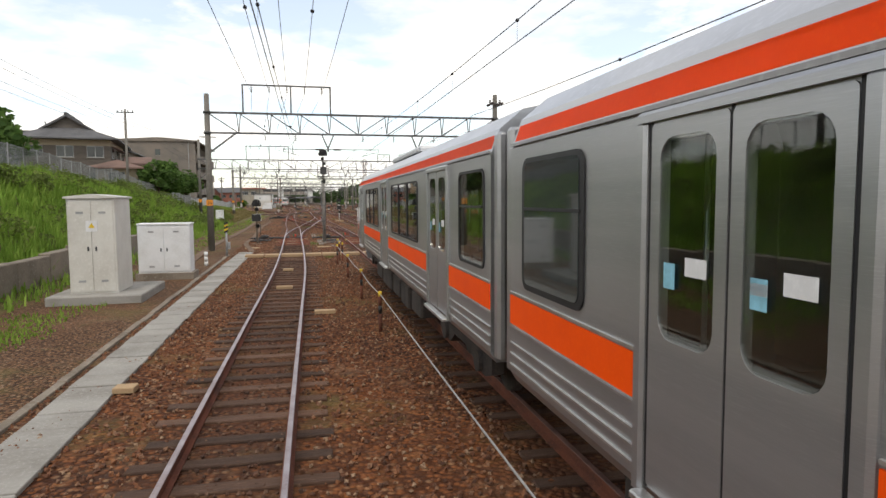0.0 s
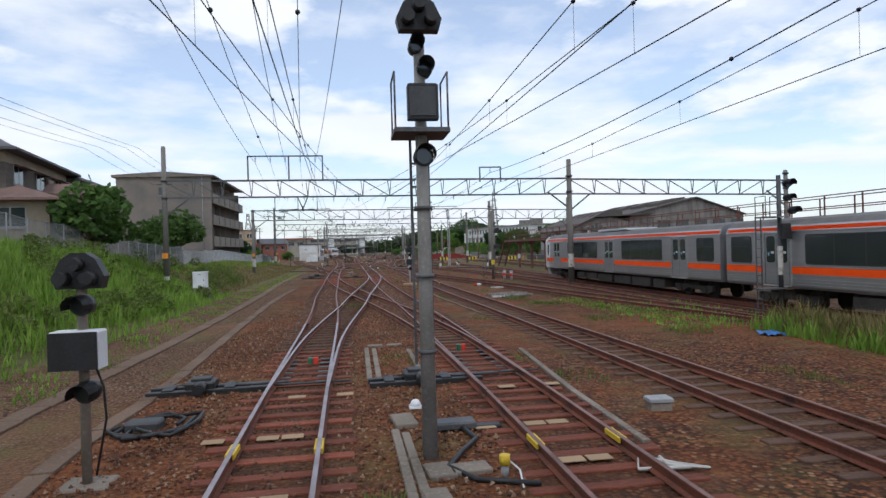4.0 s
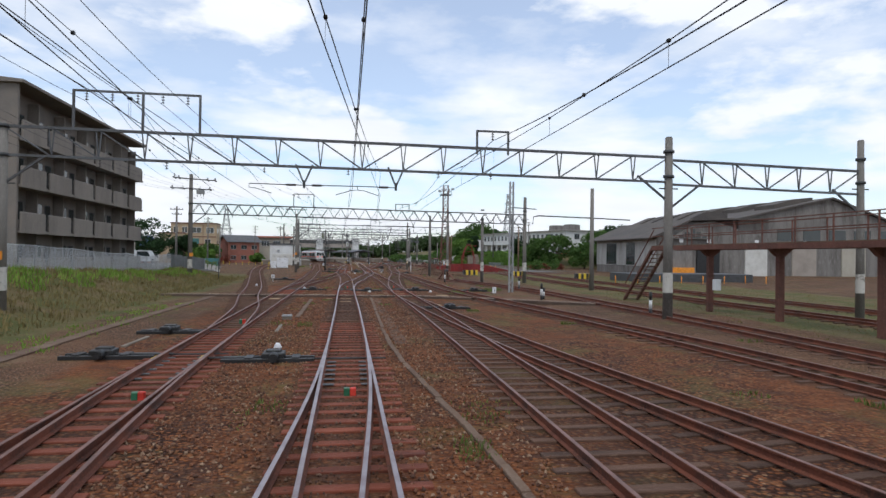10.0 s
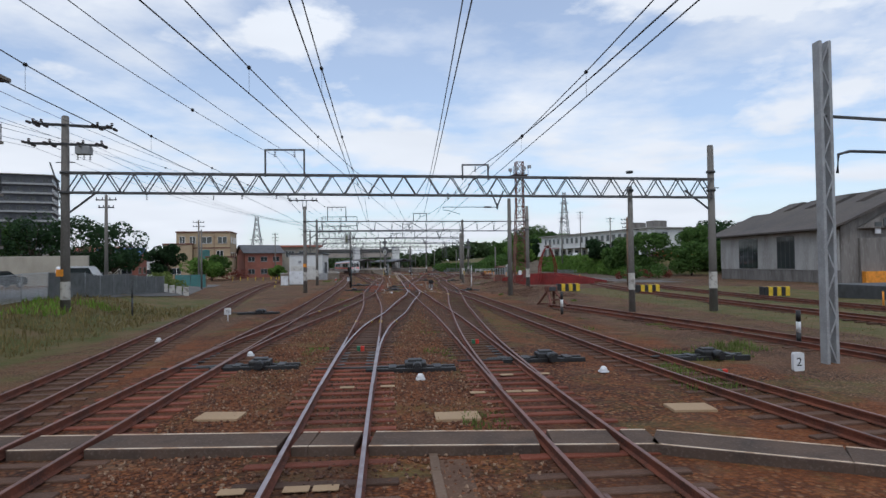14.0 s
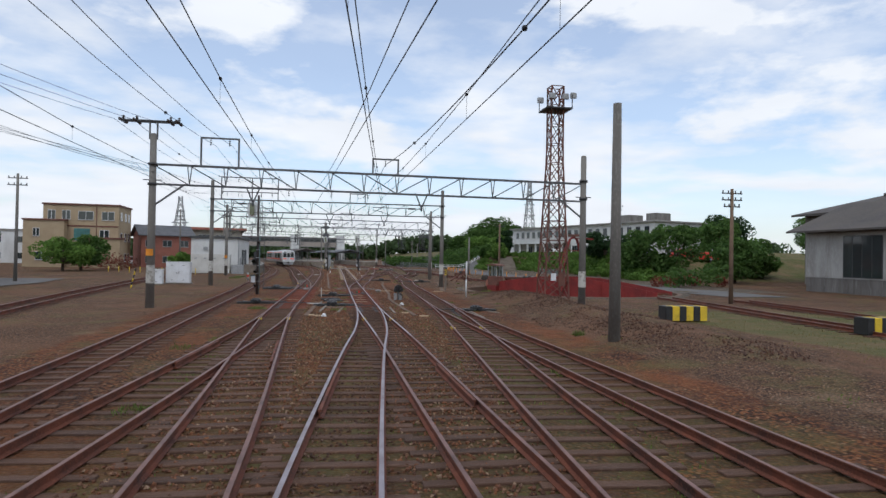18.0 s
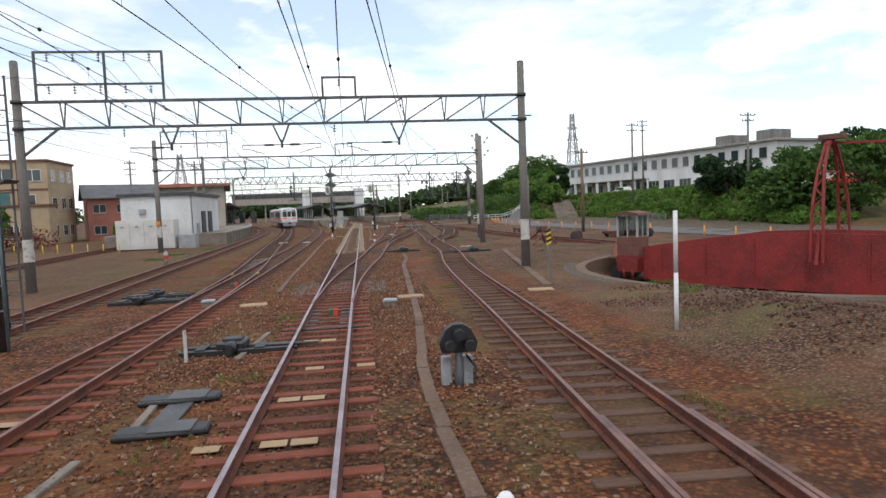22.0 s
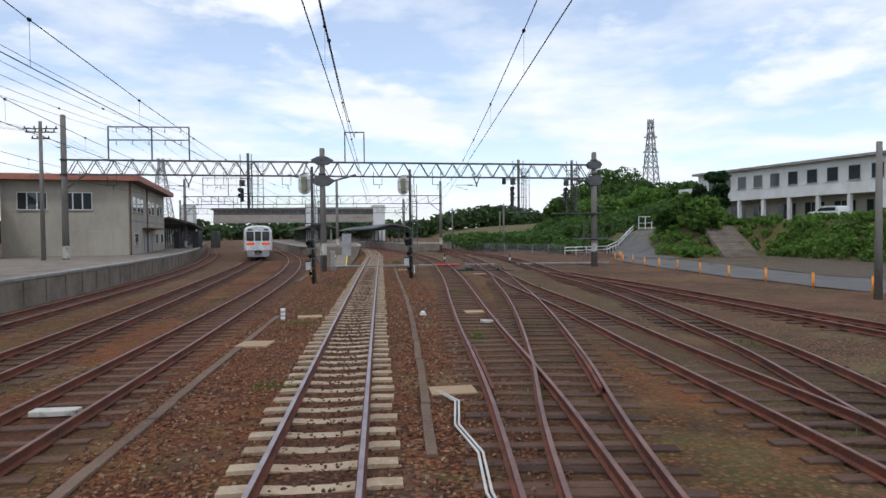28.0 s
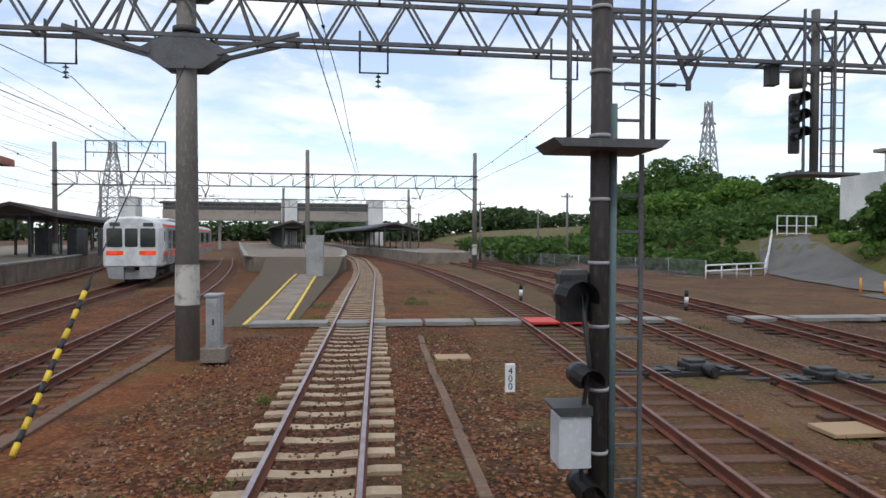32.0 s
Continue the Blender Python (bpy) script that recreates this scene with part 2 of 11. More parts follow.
M = dict(
    ballast=stones("ballast", (0.129, 0.071, 0.045), (0.180, 0.093, 0.053), (0.276, 0.228, 0.180), 15.0, 0.35),
    gravel=stones("gravel", (0.132, 0.102, 0.078), (0.162, 0.120, 0.090), (0.252, 0.222, 0.186), 20.0, 0.5, 0.5, 0.25),
    greystone=stones("greystone", (0.175, 0.168, 0.161), (0.217, 0.203, 0.189), (0.350, 0.336, 0.315), 12.0, 0.0, 0.8, 0.1),
    sand=stones("sand", (0.186, 0.149, 0.105), (0.211, 0.167, 0.118), (0.273, 0.236, 0.186), 30.0, 0.45, 0.3, 0.12),
    earth=stones("earth", (0.102, 0.072, 0.051), (0.132, 0.093, 0.066), (0.216, 0.186, 0.156), 17.0, 0.1, 0.8, 0.3),
    turf=mat("turf", (0.085, 0.098, 0.026), 0.95, dark=(0.130, 0.107, 0.049), light=(0.078, 0.124, 0.029), s1=0.5, s2=14, bump=0.6, spec=0.1),
    lawn=mat("lawn", (0.098, 0.111, 0.039), 0.95, dark=(0.156, 0.130, 0.072), light=(0.085, 0.130, 0.033), s1=0.35, s2=12, bump=0.5, spec=0.1),
    asphalt=mat("asphalt", (0.125, 0.116, 0.106), 0.92, dark=(0.079, 0.079, 0.079), light=(0.180, 0.176, 0.169), s1=0.4, s2=45, bump=0.25),
    concrete=mat("concrete", (0.300, 0.289, 0.266), 0.88, dark=(0.188, 0.176, 0.158), light=(0.375, 0.360, 0.338), s1=0.9, s2=22, bump=0.25, rnd=0.06),
    dirtcon=mat("soil_stained_concrete", (0.150, 0.098, 0.066), 0.92, dark=(0.105, 0.058, 0.036), light=(0.21, 0.16, 0.12), s1=0.7, s2=16, bump=0.35, rnd=0.1),
    oldcon=mat("old_concrete", (0.225, 0.188, 0.150), 0.9, dark=(0.115, 0.092, 0.070), light=(0.31, 0.27, 0.222), s1=0.8, s2=18, bump=0.35, rnd=0.1),
    polecon=mat("pole_concrete", (0.185, 0.172, 0.152), 0.88, dark=(0.105, 0.096, 0.085), light=(0.26, 0.245, 0.22), s1=0.6, s2=20, bump=0.15, stretch=(1, 1, 0.35)),
    pale=mat("whitewash_band", (0.50, 0.48, 0.43), 0.88, dark=(0.24, 0.22, 0.19), light=(0.58, 0.56, 0.52), s1=3, s2=20, bump=0.15, lo=0.5, hi=0.62),
    sleeper=mat("timber_sleeper", (0.098, 0.052, 0.033), 0.92, dark=(0.046, 0.027, 0.020), light=(0.165, 0.10, 0.066), s1=1.1, s2=22, bump=0.6, rnd=0.42, stretch=(0.35, 3, 1)),
    redsleeper=mat("red_timber_sleeper", (0.20, 0.055, 0.029), 0.9, dark=(0.090, 0.028, 0.018), light=(0.31, 0.125, 0.075), s1=1.3, s2=20, bump=0.5, rnd=0.25, stretch=(0.35, 3, 1)),
    consleeper=mat("concrete_sleeper", (0.396, 0.310, 0.209), 0.88, dark=(0.259, 0.173, 0.104), light=(0.490, 0.418, 0.317), s1=1.4, s2=24, bump=0.25, rnd=0.1),
    rust=mat("rusty_rail", (0.165, 0.050, 0.026), 0.85, 0.0, dark=(0.050, 0.024, 0.018), light=(0.26, 0.09, 0.045), s1=1.4, s2=30, bump=0.2),
    shine=mat("polished_rail", (0.42, 0.36, 0.37), 0.42, 0.75, dark=(0.27, 0.20, 0.19), s1=2.0, s2=40, bump=0.05),
    dull=mat("dull_rail_top", (0.235, 0.125, 0.10), 0.5, 0.35, dark=(0.091, 0.050, 0.039), s1=1.5, s2=30, bump=0.05),
    steel=mat("galvanised_steel", (0.120, 0.123, 0.126), 0.62, 0.35, dark=(0.075, 0.072, 0.072), light=(0.162, 0.162, 0.168), s1=1.2, s2=20, bump=0.08),
    darksteel=mat("dark_steel", (0.075, 0.077, 0.08), 0.6, 0.3, dark=(0.045, 0.045, 0.045), s1=2, s2=25, bump=0.1),
    rustpaint=mat("rust_red_paint", (0.165, 0.068, 0.048), 0.8, 0.1, dark=(0.095, 0.045, 0.035), light=(0.27, 0.14, 0.105), s1=1.6, s2=18, bump=0.3),
    ttred=mat("turntable_red_paint", (0.235, 0.022, 0.019), 0.65, 0.0, dark=(0.12, 0.016, 0.015), light=(0.31, 0.06, 0.045), s1=0.9, s2=14, bump=0.15),
    black=mat("black_paint", (0.022, 0.022, 0.023), 0.5, 0, dark=(0.014, 0.014, 0.014), light=(0.05, 0.045, 0.04), s1=4, s2=30, bump=0.1),
    wire=mat("wire", (0.032, 0.033, 0.036), 0.6, 0.3, s1=1, s2=8, bump=0),
    porcelain=mat("brown_porcelain", (0.06, 0.045, 0.04), 0.3, 0, s1=5, s2=30, bump=0),
    white=mat("white_paint", (0.72, 0.73, 0.74), 0.6, 0, dark=(0.58, 0.58, 0.57), light=(0.8, 0.8, 0.8), s1=1.2, s2=18, bump=0.06),
    cream=mat("cream_enamel", (0.60, 0.585, 0.54), 0.5, 0, dark=(0.48, 0.46, 0.415), light=(0.66, 0.65, 0.61), s1=1.0, s2=18, bump=0.05),
    olive=mat("dull_green_enamel", (0.21, 0.225, 0.14), 0.6, 0, s1=3, s2=20, bump=0.06),
    mastdark=mat("dark_mast_paint", (0.055, 0.045, 0.042), 0.65, 0.1, dark=(0.03, 0.026, 0.025), light=(0.11, 0.10, 0.095), s1=1.6, s2=24, bump=0.12, stretch=(1, 1, 0.3)),
    mastgrey=mat("weathered_mast_paint", (0.115, 0.108, 0.10), 0.7, 0.1, dark=(0.06, 0.055, 0.052), light=(0.19, 0.18, 0.165), s1=1.4, s2=22, bump=0.12, stretch=(1, 1, 0.3)),
    towergrey=mat("dark_tower_cladding", (0.085, 0.09, 0.10), 0.8, dark=(0.06, 0.063, 0.07), s1=0.2, s2=4, bump=0.05),
    blueroof=mat("blue_sheet_roof", (0.06, 0.12, 0.24), 0.6, s1=0.8, s2=12, bump=0.1),
    teal=mat("teal_sheet", (0.07, 0.19, 0.18), 0.7, s1=0.8, s2=12, bump=0.1),
    browndust=mat("brown_dust", (0.135, 0.078, 0.050), 0.93, dark=(0.085, 0.048, 0.032), light=(0.20, 0.135, 0.095), s1=1.5, s2=26, bump=0.3, spec=0.2),
    cladding=mat("dark_board_cladding", (0.115, 0.098, 0.083), 0.85, dark=(0.075, 0.062, 0.052), light=(0.17, 0.15, 0.13), s1=0.7, s2=14, bump=0.2, stretch=(1, 1, 4)),
    browntile=mat("brown_roof_tiles", (0.19, 0.118, 0.095), 0.75, dark=(0.11, 0.075, 0.065), light=(0.27, 0.19, 0.16), s1=0.8, s2=9, bump=0.3),
    greycarroof=mat("dark_grey_car_roof", (0.15, 0.143, 0.135), 0.75, 0.1, dark=(0.09, 0.083, 0.077), light=(0.24, 0.23, 0.22), s1=0.7, s2=14, bump=0.1),
    rubber=mat("dusty_walkway_mat", (0.112, 0.076, 0.056), 0.9, dark=(0.062, 0.047, 0.039), light=(0.16, 0.125, 0.10), s1=1.2, s2=20, bump=0.25, spec=0.2),
    linepaint=mat("worn_line_paint", (0.62, 0.50, 0.38), 0.8, dark=(0.40, 0.25, 0.15), s1=2.2, s2=18, bump=0.05, lo=0.42, hi=0.62),
    flatgrey=mat("flats_balcony_render", (0.235, 0.205, 0.175), 0.85, dark=(0.165, 0.142, 0.122), s1=0.6, s2=12, bump=0.1, stretch=(1, 1, 0.35)),
    greybox=mat("grey_enamel", (0.336, 0.344, 0.344), 0.55, 0, dark=(0.240, 0.240, 0.240), s1=2, s2=20, bump=0.06),
    greypaint=mat("pale_grey_enamel", (0.50, 0.52, 0.54), 0.5, 0, dark=(0.38, 0.39, 0.40), s1=2, s2=20, bump=0.05),
    yellow=mat("yellow_paint", (0.72, 0.50, 0.03), 0.6, 0, dark=(0.5, 0.33, 0.03), s1=3, s2=25, bump=0.1),
    orange=mat("orange_plastic", (0.80, 0.30, 0.03), 0.55, 0, s1=3, s2=20, bump=0.05),
    redlamp=glow("red_lens", (0.9, 0.06, 0.02), 0.6),
    greenlamp=mat("green_plastic", (0.03, 0.14, 0.07), 0.4, 0, s1=5, s2=30, bump=0),
    red=mat("red_paint", (0.62, 0.05, 0.03), 0.55, 0, s1=3, s2=20, bump=0.05),
    blue=mat("blue_plastic", (0.05, 0.16, 0.42), 0.5, 0, s1=3, s2=20, bump=0.05),
    carsteel=mat("brushed_stainless", (0.425, 0.427, 0.435), 0.32, 0.74, dark=(0.36, 0.365, 0.375), light=(0.49, 0.495, 0.51), s1=0.8, s2=60, bump=0.03, stretch=(1, 0.12, 6)),
    carroof=mat("car_roof_grey", (0.52, 0.53, 0.55), 0.38, 0.6, dark=(0.40, 0.41, 0.42), s1=1.0, s2=18, bump=0.05),
    carface=mat("car_front_white", (0.70, 0.71, 0.71), 0.4, 0, s1=2, s2=20, bump=0.02),
    stripe=mat("orange_stripe", (0.98, 0.092, 0.004), 0.5, 0, dark=(0.90, 0.08, 0.004), s1=1.5, s2=30, bump=0.02, spec=0.15),
    moulding=mat("bright_steel_moulding", (0.62, 0.62, 0.61), 0.3, 0.8, s1=2, s2=30, bump=0.02),
    skysticker=mat("pale_blue_sticker", (0.25, 0.55, 0.68), 0.5, 0, s1=9, s2=30, bump=0),
    carglass=clear_glass("train_window_glass", (0.82, 0.86, 0.85)),
    seatcloth=mat("seat_cloth", (0.20, 0.09, 0.06), 0.9, 0, s1=3, s2=40, bump=0.1),
    seal=mat("black_rubber", (0.02, 0.02, 0.022), 0.55, 0, s1=4, s2=30, bump=0),
    under=mat("underframe_dirt", (0.065, 0.055, 0.048), 0.85, 0.1, dark=(0.03, 0.027, 0.025), light=(0.12, 0.09, 0.07), s1=2, s2=16, bump=0.2),
    glass=glassy("dark_glass"),
    wallgrey=mat("grey_render", (0.21, 0.178, 0.15), 0.85, dark=(0.135, 0.124, 0.112), light=(0.203, 0.188, 0.173), s1=0.35, s2=10, bump=0.1),
    balcony=mat("balcony_render", (0.34, 0.295, 0.25), 0.85, dark=(0.25, 0.215, 0.185), s1=0.6, s2=12, bump=0.1),
    beige=mat("beige_render", (0.390, 0.300, 0.188), 0.85, dark=(0.315, 0.232, 0.143), s1=0.5, s2=12, bump=0.1),
    housewall=mat("tan_house_render", (0.30, 0.245, 0.175), 0.85, dark=(0.22, 0.175, 0.125), s1=0.5, s2=12, bump=0.1),
    creamwall=mat("cream_render", (0.400, 0.368, 0.300), 0.85, dark=(0.288, 0.260, 0.208), light=(0.448, 0.416, 0.352), s1=0.45, s2=14, bump=0.12, stretch=(1, 1, 0.4)),
    whitewall=mat("white_render", (0.66, 0.66, 0.64), 0.85, dark=(0.5, 0.49, 0.46), s1=0.4, s2=12, bump=0.08, stretch=(1, 1, 0.4)),
    shedwall=mat("corrugated_shed", (0.20, 0.185, 0.168), 0.85, dark=(0.095, 0.083, 0.073), light=(0.29, 0.275, 0.255), s1=0.9, s2=7, bump=0.3, stretch=(1, 1, 0.16)),
    shedroof=mat("weathered_roof", (0.095, 0.080, 0.068), 0.85, dark=(0.066, 0.059, 0.056), light=(0.168, 0.154, 0.140), s1=0.3, s2=8, bump=0.2),
    shedpanel=mat("weathered_white_panel", (0.42, 0.41, 0.385), 0.85, dark=(0.26, 0.245, 0.22), light=(0.52, 0.51, 0.48), s1=0.6, s2=9, bump=0.15, stretch=(1, 1, 0.25)),
    brick=mat("red_brick_render", (0.31, 0.12, 0.085), 0.85, dark=(0.22, 0.085, 0.06), s1=0.6, s2=14, bump=0.1),
    tileroof=mat("grey_roof_tiles", (0.11, 0.11, 0.115), 0.7, dark=(0.065, 0.065, 0.068), light=(0.17, 0.17, 0.175), s1=1.0, s2=10, bump=0.3),
    greenroof=mat("green_grey_roof", (0.115, 0.165, 0.165), 0.7, s1=0.8, s2=8, bump=0.2),
    eave=mat("red_brown_fascia", (0.40, 0.155, 0.105), 0.7, s1=1, s2=12, bump=0.1),
    wood=mat("aged_timber", (0.17, 0.115, 0.075), 0.9, dark=(0.1, 0.065, 0.045), s1=1.2, s2=16, bump=0.4, rnd=0.1),
    tan=mat("tan_resin_board", (0.36, 0.25, 0.145), 0.85, dark=(0.338, 0.232, 0.135), s1=1.2, s2=20, bump=0.2, rnd=0.08),
    chain=mat("wire_mesh", (0.25, 0.26, 0.26), 0.6, 0.4, s1=2, s2=30, bump=0),
    bark=mat("bark", (0.095, 0.07, 0.05), 0.95, s1=2, s2=14, bump=0.5),
    grass=leafy("grass_blades", (0.19, 0.34, 0.045), (0.33, 0.45, 0.09), 0.4),
    drygrass=leafy("dry_grass_blades", (0.20, 0.165, 0.062), (0.33, 0.25, 0.115), 0.3),
    weed=leafy("weed_leaves", (0.115, 0.165, 0.035), (0.21, 0.25, 0.07), 0.3),
    leaf=leafy("tree_leaves", (0.060, 0.125, 0.027), (0.13, 0.22, 0.05), 0.32),
    leafdark=leafy("pine_needles", (0.022, 0.055, 0.018), (0.045, 0.09, 0.028), 0.18),
    hedge=leafy("hedge_leaves", (0.105, 0.205, 0.035), (0.20, 0.32, 0.065), 0.32),
    shrubred=leafy("red_shrub_leaves", (0.18, 0.045, 0.03), (0.26, 0.08, 0.05), 0.2),
    farwood=leafy("far_wood_leaves", (0.05, 0.09, 0.03), (0.085, 0.13, 0.045), 0.15, 0.1),
)

# ---- mesh helpers ----
def bm_new():
    return bmesh.new()


def box(bm, x0, x1, y0, y1, z0, z1, mi=0):
    vs = [bm.verts.new(p) for p in ((x0, y0, z0), (x1, y0, z0), (x1, y1, z0), (x0, y1, z0), (x0, y0, z1), (x1, y0, z1), (x1, y1, z1), (x0, y1, z1))]
    for f in ((0, 3, 2, 1), (4, 5, 6, 7), (0, 1, 5, 4), (1, 2, 6, 5), (2, 3, 7, 6), (3, 0, 4, 7)):
        bm.faces.new([vs[i] for i in f]).material_index = mi
    return vs


def bbox(bm, x0, x1, y0, y1, z0, z1, r=0.01):
    """A box with chamfered upright and top edges."""
    r = min(r, (x1 - x0) * 0.45, (y1 - y0) * 0.45, (z1 - z0) * 0.45)
    def ring(i, z):
        return [bm.verts.new(p) for p in ((x0 + i + r, y0 + i, z), (x1 - i - r, y0 + i, z), (x1 - i, y0 + i + r, z), (x1 - i, y1 - i - r, z), (x1 - i - r, y1 - i, z), (x0 + i + r, y1 - i, z), (x0 + i, y1 - i - r, z), (x0 + i, y0 + i + r, z))]
    rings = [ring(0, z0), ring(0, z1 - r), ring(r * 0.7, z1)]
    for a, b in zip(rings, rings[1:]):
        for i in range(8):
            bm.faces.new((a[i], a[(i + 1) % 8], b[(i + 1) % 8], b[i]))
    bm.faces.new(rings[0][::-1])
    bm.faces.new(rings[-1])


def tube(bm, pts, r, n=8, r2=None, cap=True, mi=0):
    """A round bar through the points, tapering from r to r2."""
    pts = [Vector(p) for p in pts]
    r2 = r if r2 is None else r2
    rings = []
    for i, p in enumerate(pts):
        d = (pts[min(i + 1, len(pts) - 1)] - pts[max(i - 1, 0)]).normalized()
        u = d.orthogonal().normalized() if abs(d.z) > 0.95 else d.cross(Vector((0, 0, 1))).normalized()
        w = d.cross(u)
        k = r + (r2 - r) * i / max(1, len(pts) - 1)
        rings.append([bm.verts.new(p + (u * math.cos(6.28319 * j / n) + w * math.sin(6.28319 * j / n)) * k) for j in range(n)])
    for a, b in zip(rings, rings[1:]):
        for j in range(n):
            f = bm.faces.new((a[j], b[j], b[(j + 1) % n], a[(j + 1) % n]))
            f.smooth, f.material_index = n > 5, mi
    if cap:
        bm.faces.new(rings[0]).material_index = mi
        bm.faces.new(rings[-1][::-1]).material_index = mi


def bar(bm, a, b, w, h=None):
    """A square bar from a to b."""
    a, b = Vector(a), Vector(b)
    h = h or w
    d = (b - a).normalized()
    u = d.cross(Vector((0, 1, 0)))
    u = u.normalized() if u.length > 0.1 else Vector((1, 0, 0))
    v = d.cross(u)
    r = [[bm.verts.new(p + u * (w / 2 * s) + v * (h / 2 * t)) for s, t in ((-1, -1), (1, -1), (1, 1), (-1, 1))] for p in (a, b)]
    for j in range(4):
        bm.faces.new((r[0][j], r[0][(j + 1) % 4], r[1][(j + 1) % 4], r[1][j]))
    bm.faces.new(r[0][::-1])
    bm.faces.new(r[1])


def ball(bm, c, r, squash=(1, 1, 1), u=10, v=7):
    m = Matrix.Translation(c) @ Matrix.Diagonal((r * squash[0], r * squash[1], r * squash[2], 1))
    for f in {f for q in bmesh.ops.create_uvsphere(bm, u_segments=u, v_segments=v, radius=1, matrix=m)["verts"] for f in q.link_faces}:
        f.smooth = True


def prism(bm, outline, axis, a, b, mi=0):
    """Extrude a closed outline of 2D points along an axis from a to b."""
    def p(q, k):
        return (k, q[0], q[1]) if axis == "x" else (q[0], k, q[1]) if axis == "y" else (q[0], q[1], k)
    r0, r1 = [bm.verts.new(p(q, a)) for q in outline], [bm.verts.new(p(q, b)) for q in outline]
    n = len(outline)
    for i in range(n):
        bm.faces.new((r0[i], r0[(i + 1) % n], r1[(i + 1) % n], r1[i])).material_index = mi
    bm.faces.new(r0[::-1]).material_index = mi
    bm.faces.new(r1).material_index = mi


def mesh(name, bm, *mats):
    bmesh.ops.recalc_face_normals(bm, faces=bm.faces)
    me = bpy.data.meshes.new(name)
    bm.to_mesh(me)
    bm.free()
    for m in mats:
        me.materials.append(m)
    return me


def part(name, bm, material, parent, label=""):
    ob = new(name, mesh(name, bm, *(material if isinstance(material, tuple) else (material,))))
    ob.parent = parent
    return tagged(ob, label)


def thing(name, label, category, at=(0, 0, 0), rz=0.0, group="", kind=""):
    ob = new(name)
    ob.matrix_basis = pose(*at, 0, 0, rz)
    ob.empty_display_size = 0.2
    return tagged(ob, label, category, group, kind)


def solo(name, bm, material, label, category, group="", kind="", at=None, rz=0.0):
    ob = new(name, mesh(name, bm, *(material if isinstance(material, tuple) else (material,))))
    if at:
        ob.matrix_basis = pose(*at, 0, 0, rz)
    return tagged(ob, label, category, group, kind)


def shared(name, me, parent, m, label=""):
    ob = new(name, me)
    ob.parent = parent
    ob.matrix_basis = m
    return tagged(ob, label)


def curve_x(pts):
    """A smooth x(y) through control points (x, y)."""
    ys, xs = [p[1] for p in pts], [p[0] for p in pts]
    n = len(ys)
    d = [(xs[i + 1] - xs[i]) / (ys[i + 1] - ys[i]) for i in range(n - 1)]
    t = [d[0]] + [(d[i - 1] * (ys[i + 1] - ys[i]) + d[i] * (ys[i] - ys[i - 1])) / (ys[i + 1] - ys[i - 1]) for i in range(1, n - 1)] + [d[-1]]

    def f(y):
        if y <= ys[0]:
            return xs[0] + t[0] * (y - ys[0])
        if y >= ys[-1]:
            return xs[-1] + t[-1] * (y - ys[-1])
        i = max(k for k in range(n - 1) if ys[k] <= y)
        h = ys[i + 1] - ys[i]
        s = (y - ys[i]) / h
        return (2 * s**3 - 3 * s**2 + 1) * xs[i] + (s**3 - 2 * s**2 + s) * h * t[i] + (-2 * s**3 + 3 * s**2) * xs[i + 1] + (s**3 - s**2) * h * t[i + 1]
    return f


def sm(a, b, x):
    k = min(1, max(0, (x - a) / (b - a)))
    return k * k * (3 - 2 * k)

# ---- ground ----
TT = (26.1, 197.6, 9.1)


def ground_z(x, y):
    top = 3.5 - 1.7 * sm(55, 95, y) - 0.7 * sm(105, 145, y) - 1.1 * sm(178, 204, y) + 0.6 * sm(-10, 20, y) * sm(60, 30, y)
    foot = -6.4 - 0.8 * sm(50, 75, y) - 6.5 * sm(140, 186, y)
    h = -0.188 + 0.022 * noise.noise((x * 0.9, y * 0.9, 9)) * sm(-8, -6, x) * sm(217, 213, y) + top * sm(foot, foot - 7.0, x)
    h += 3.7 * (1 - 0.45 * sm(288, 308, y)) * max(sm(46.8, 51.0, x) * sm(222, 242, y), sm(38.5, 44.5, x) * sm(286.4, 294, y)) + 4.2 * sm(36, 70, x) * sm(285, 330, y)
    h += 0.75 * math.exp(-((x - 17.2) / 2.0) ** 2 - ((y - 181) / 9) ** 2) + 0.5 * math.exp(-((x - 17.5) / 2.0) ** 2 - ((y - 166) / 7) ** 2)
    h += 0.10 * noise.noise((x * 0.3, y * 0.3, 0)) * sm(12.5, 15, x) + 0.3 * noise.noise((x * 0.25, y * 0.25, 5)) * sm(foot, foot - 3, x) * sm(170, 150, y)
    return h


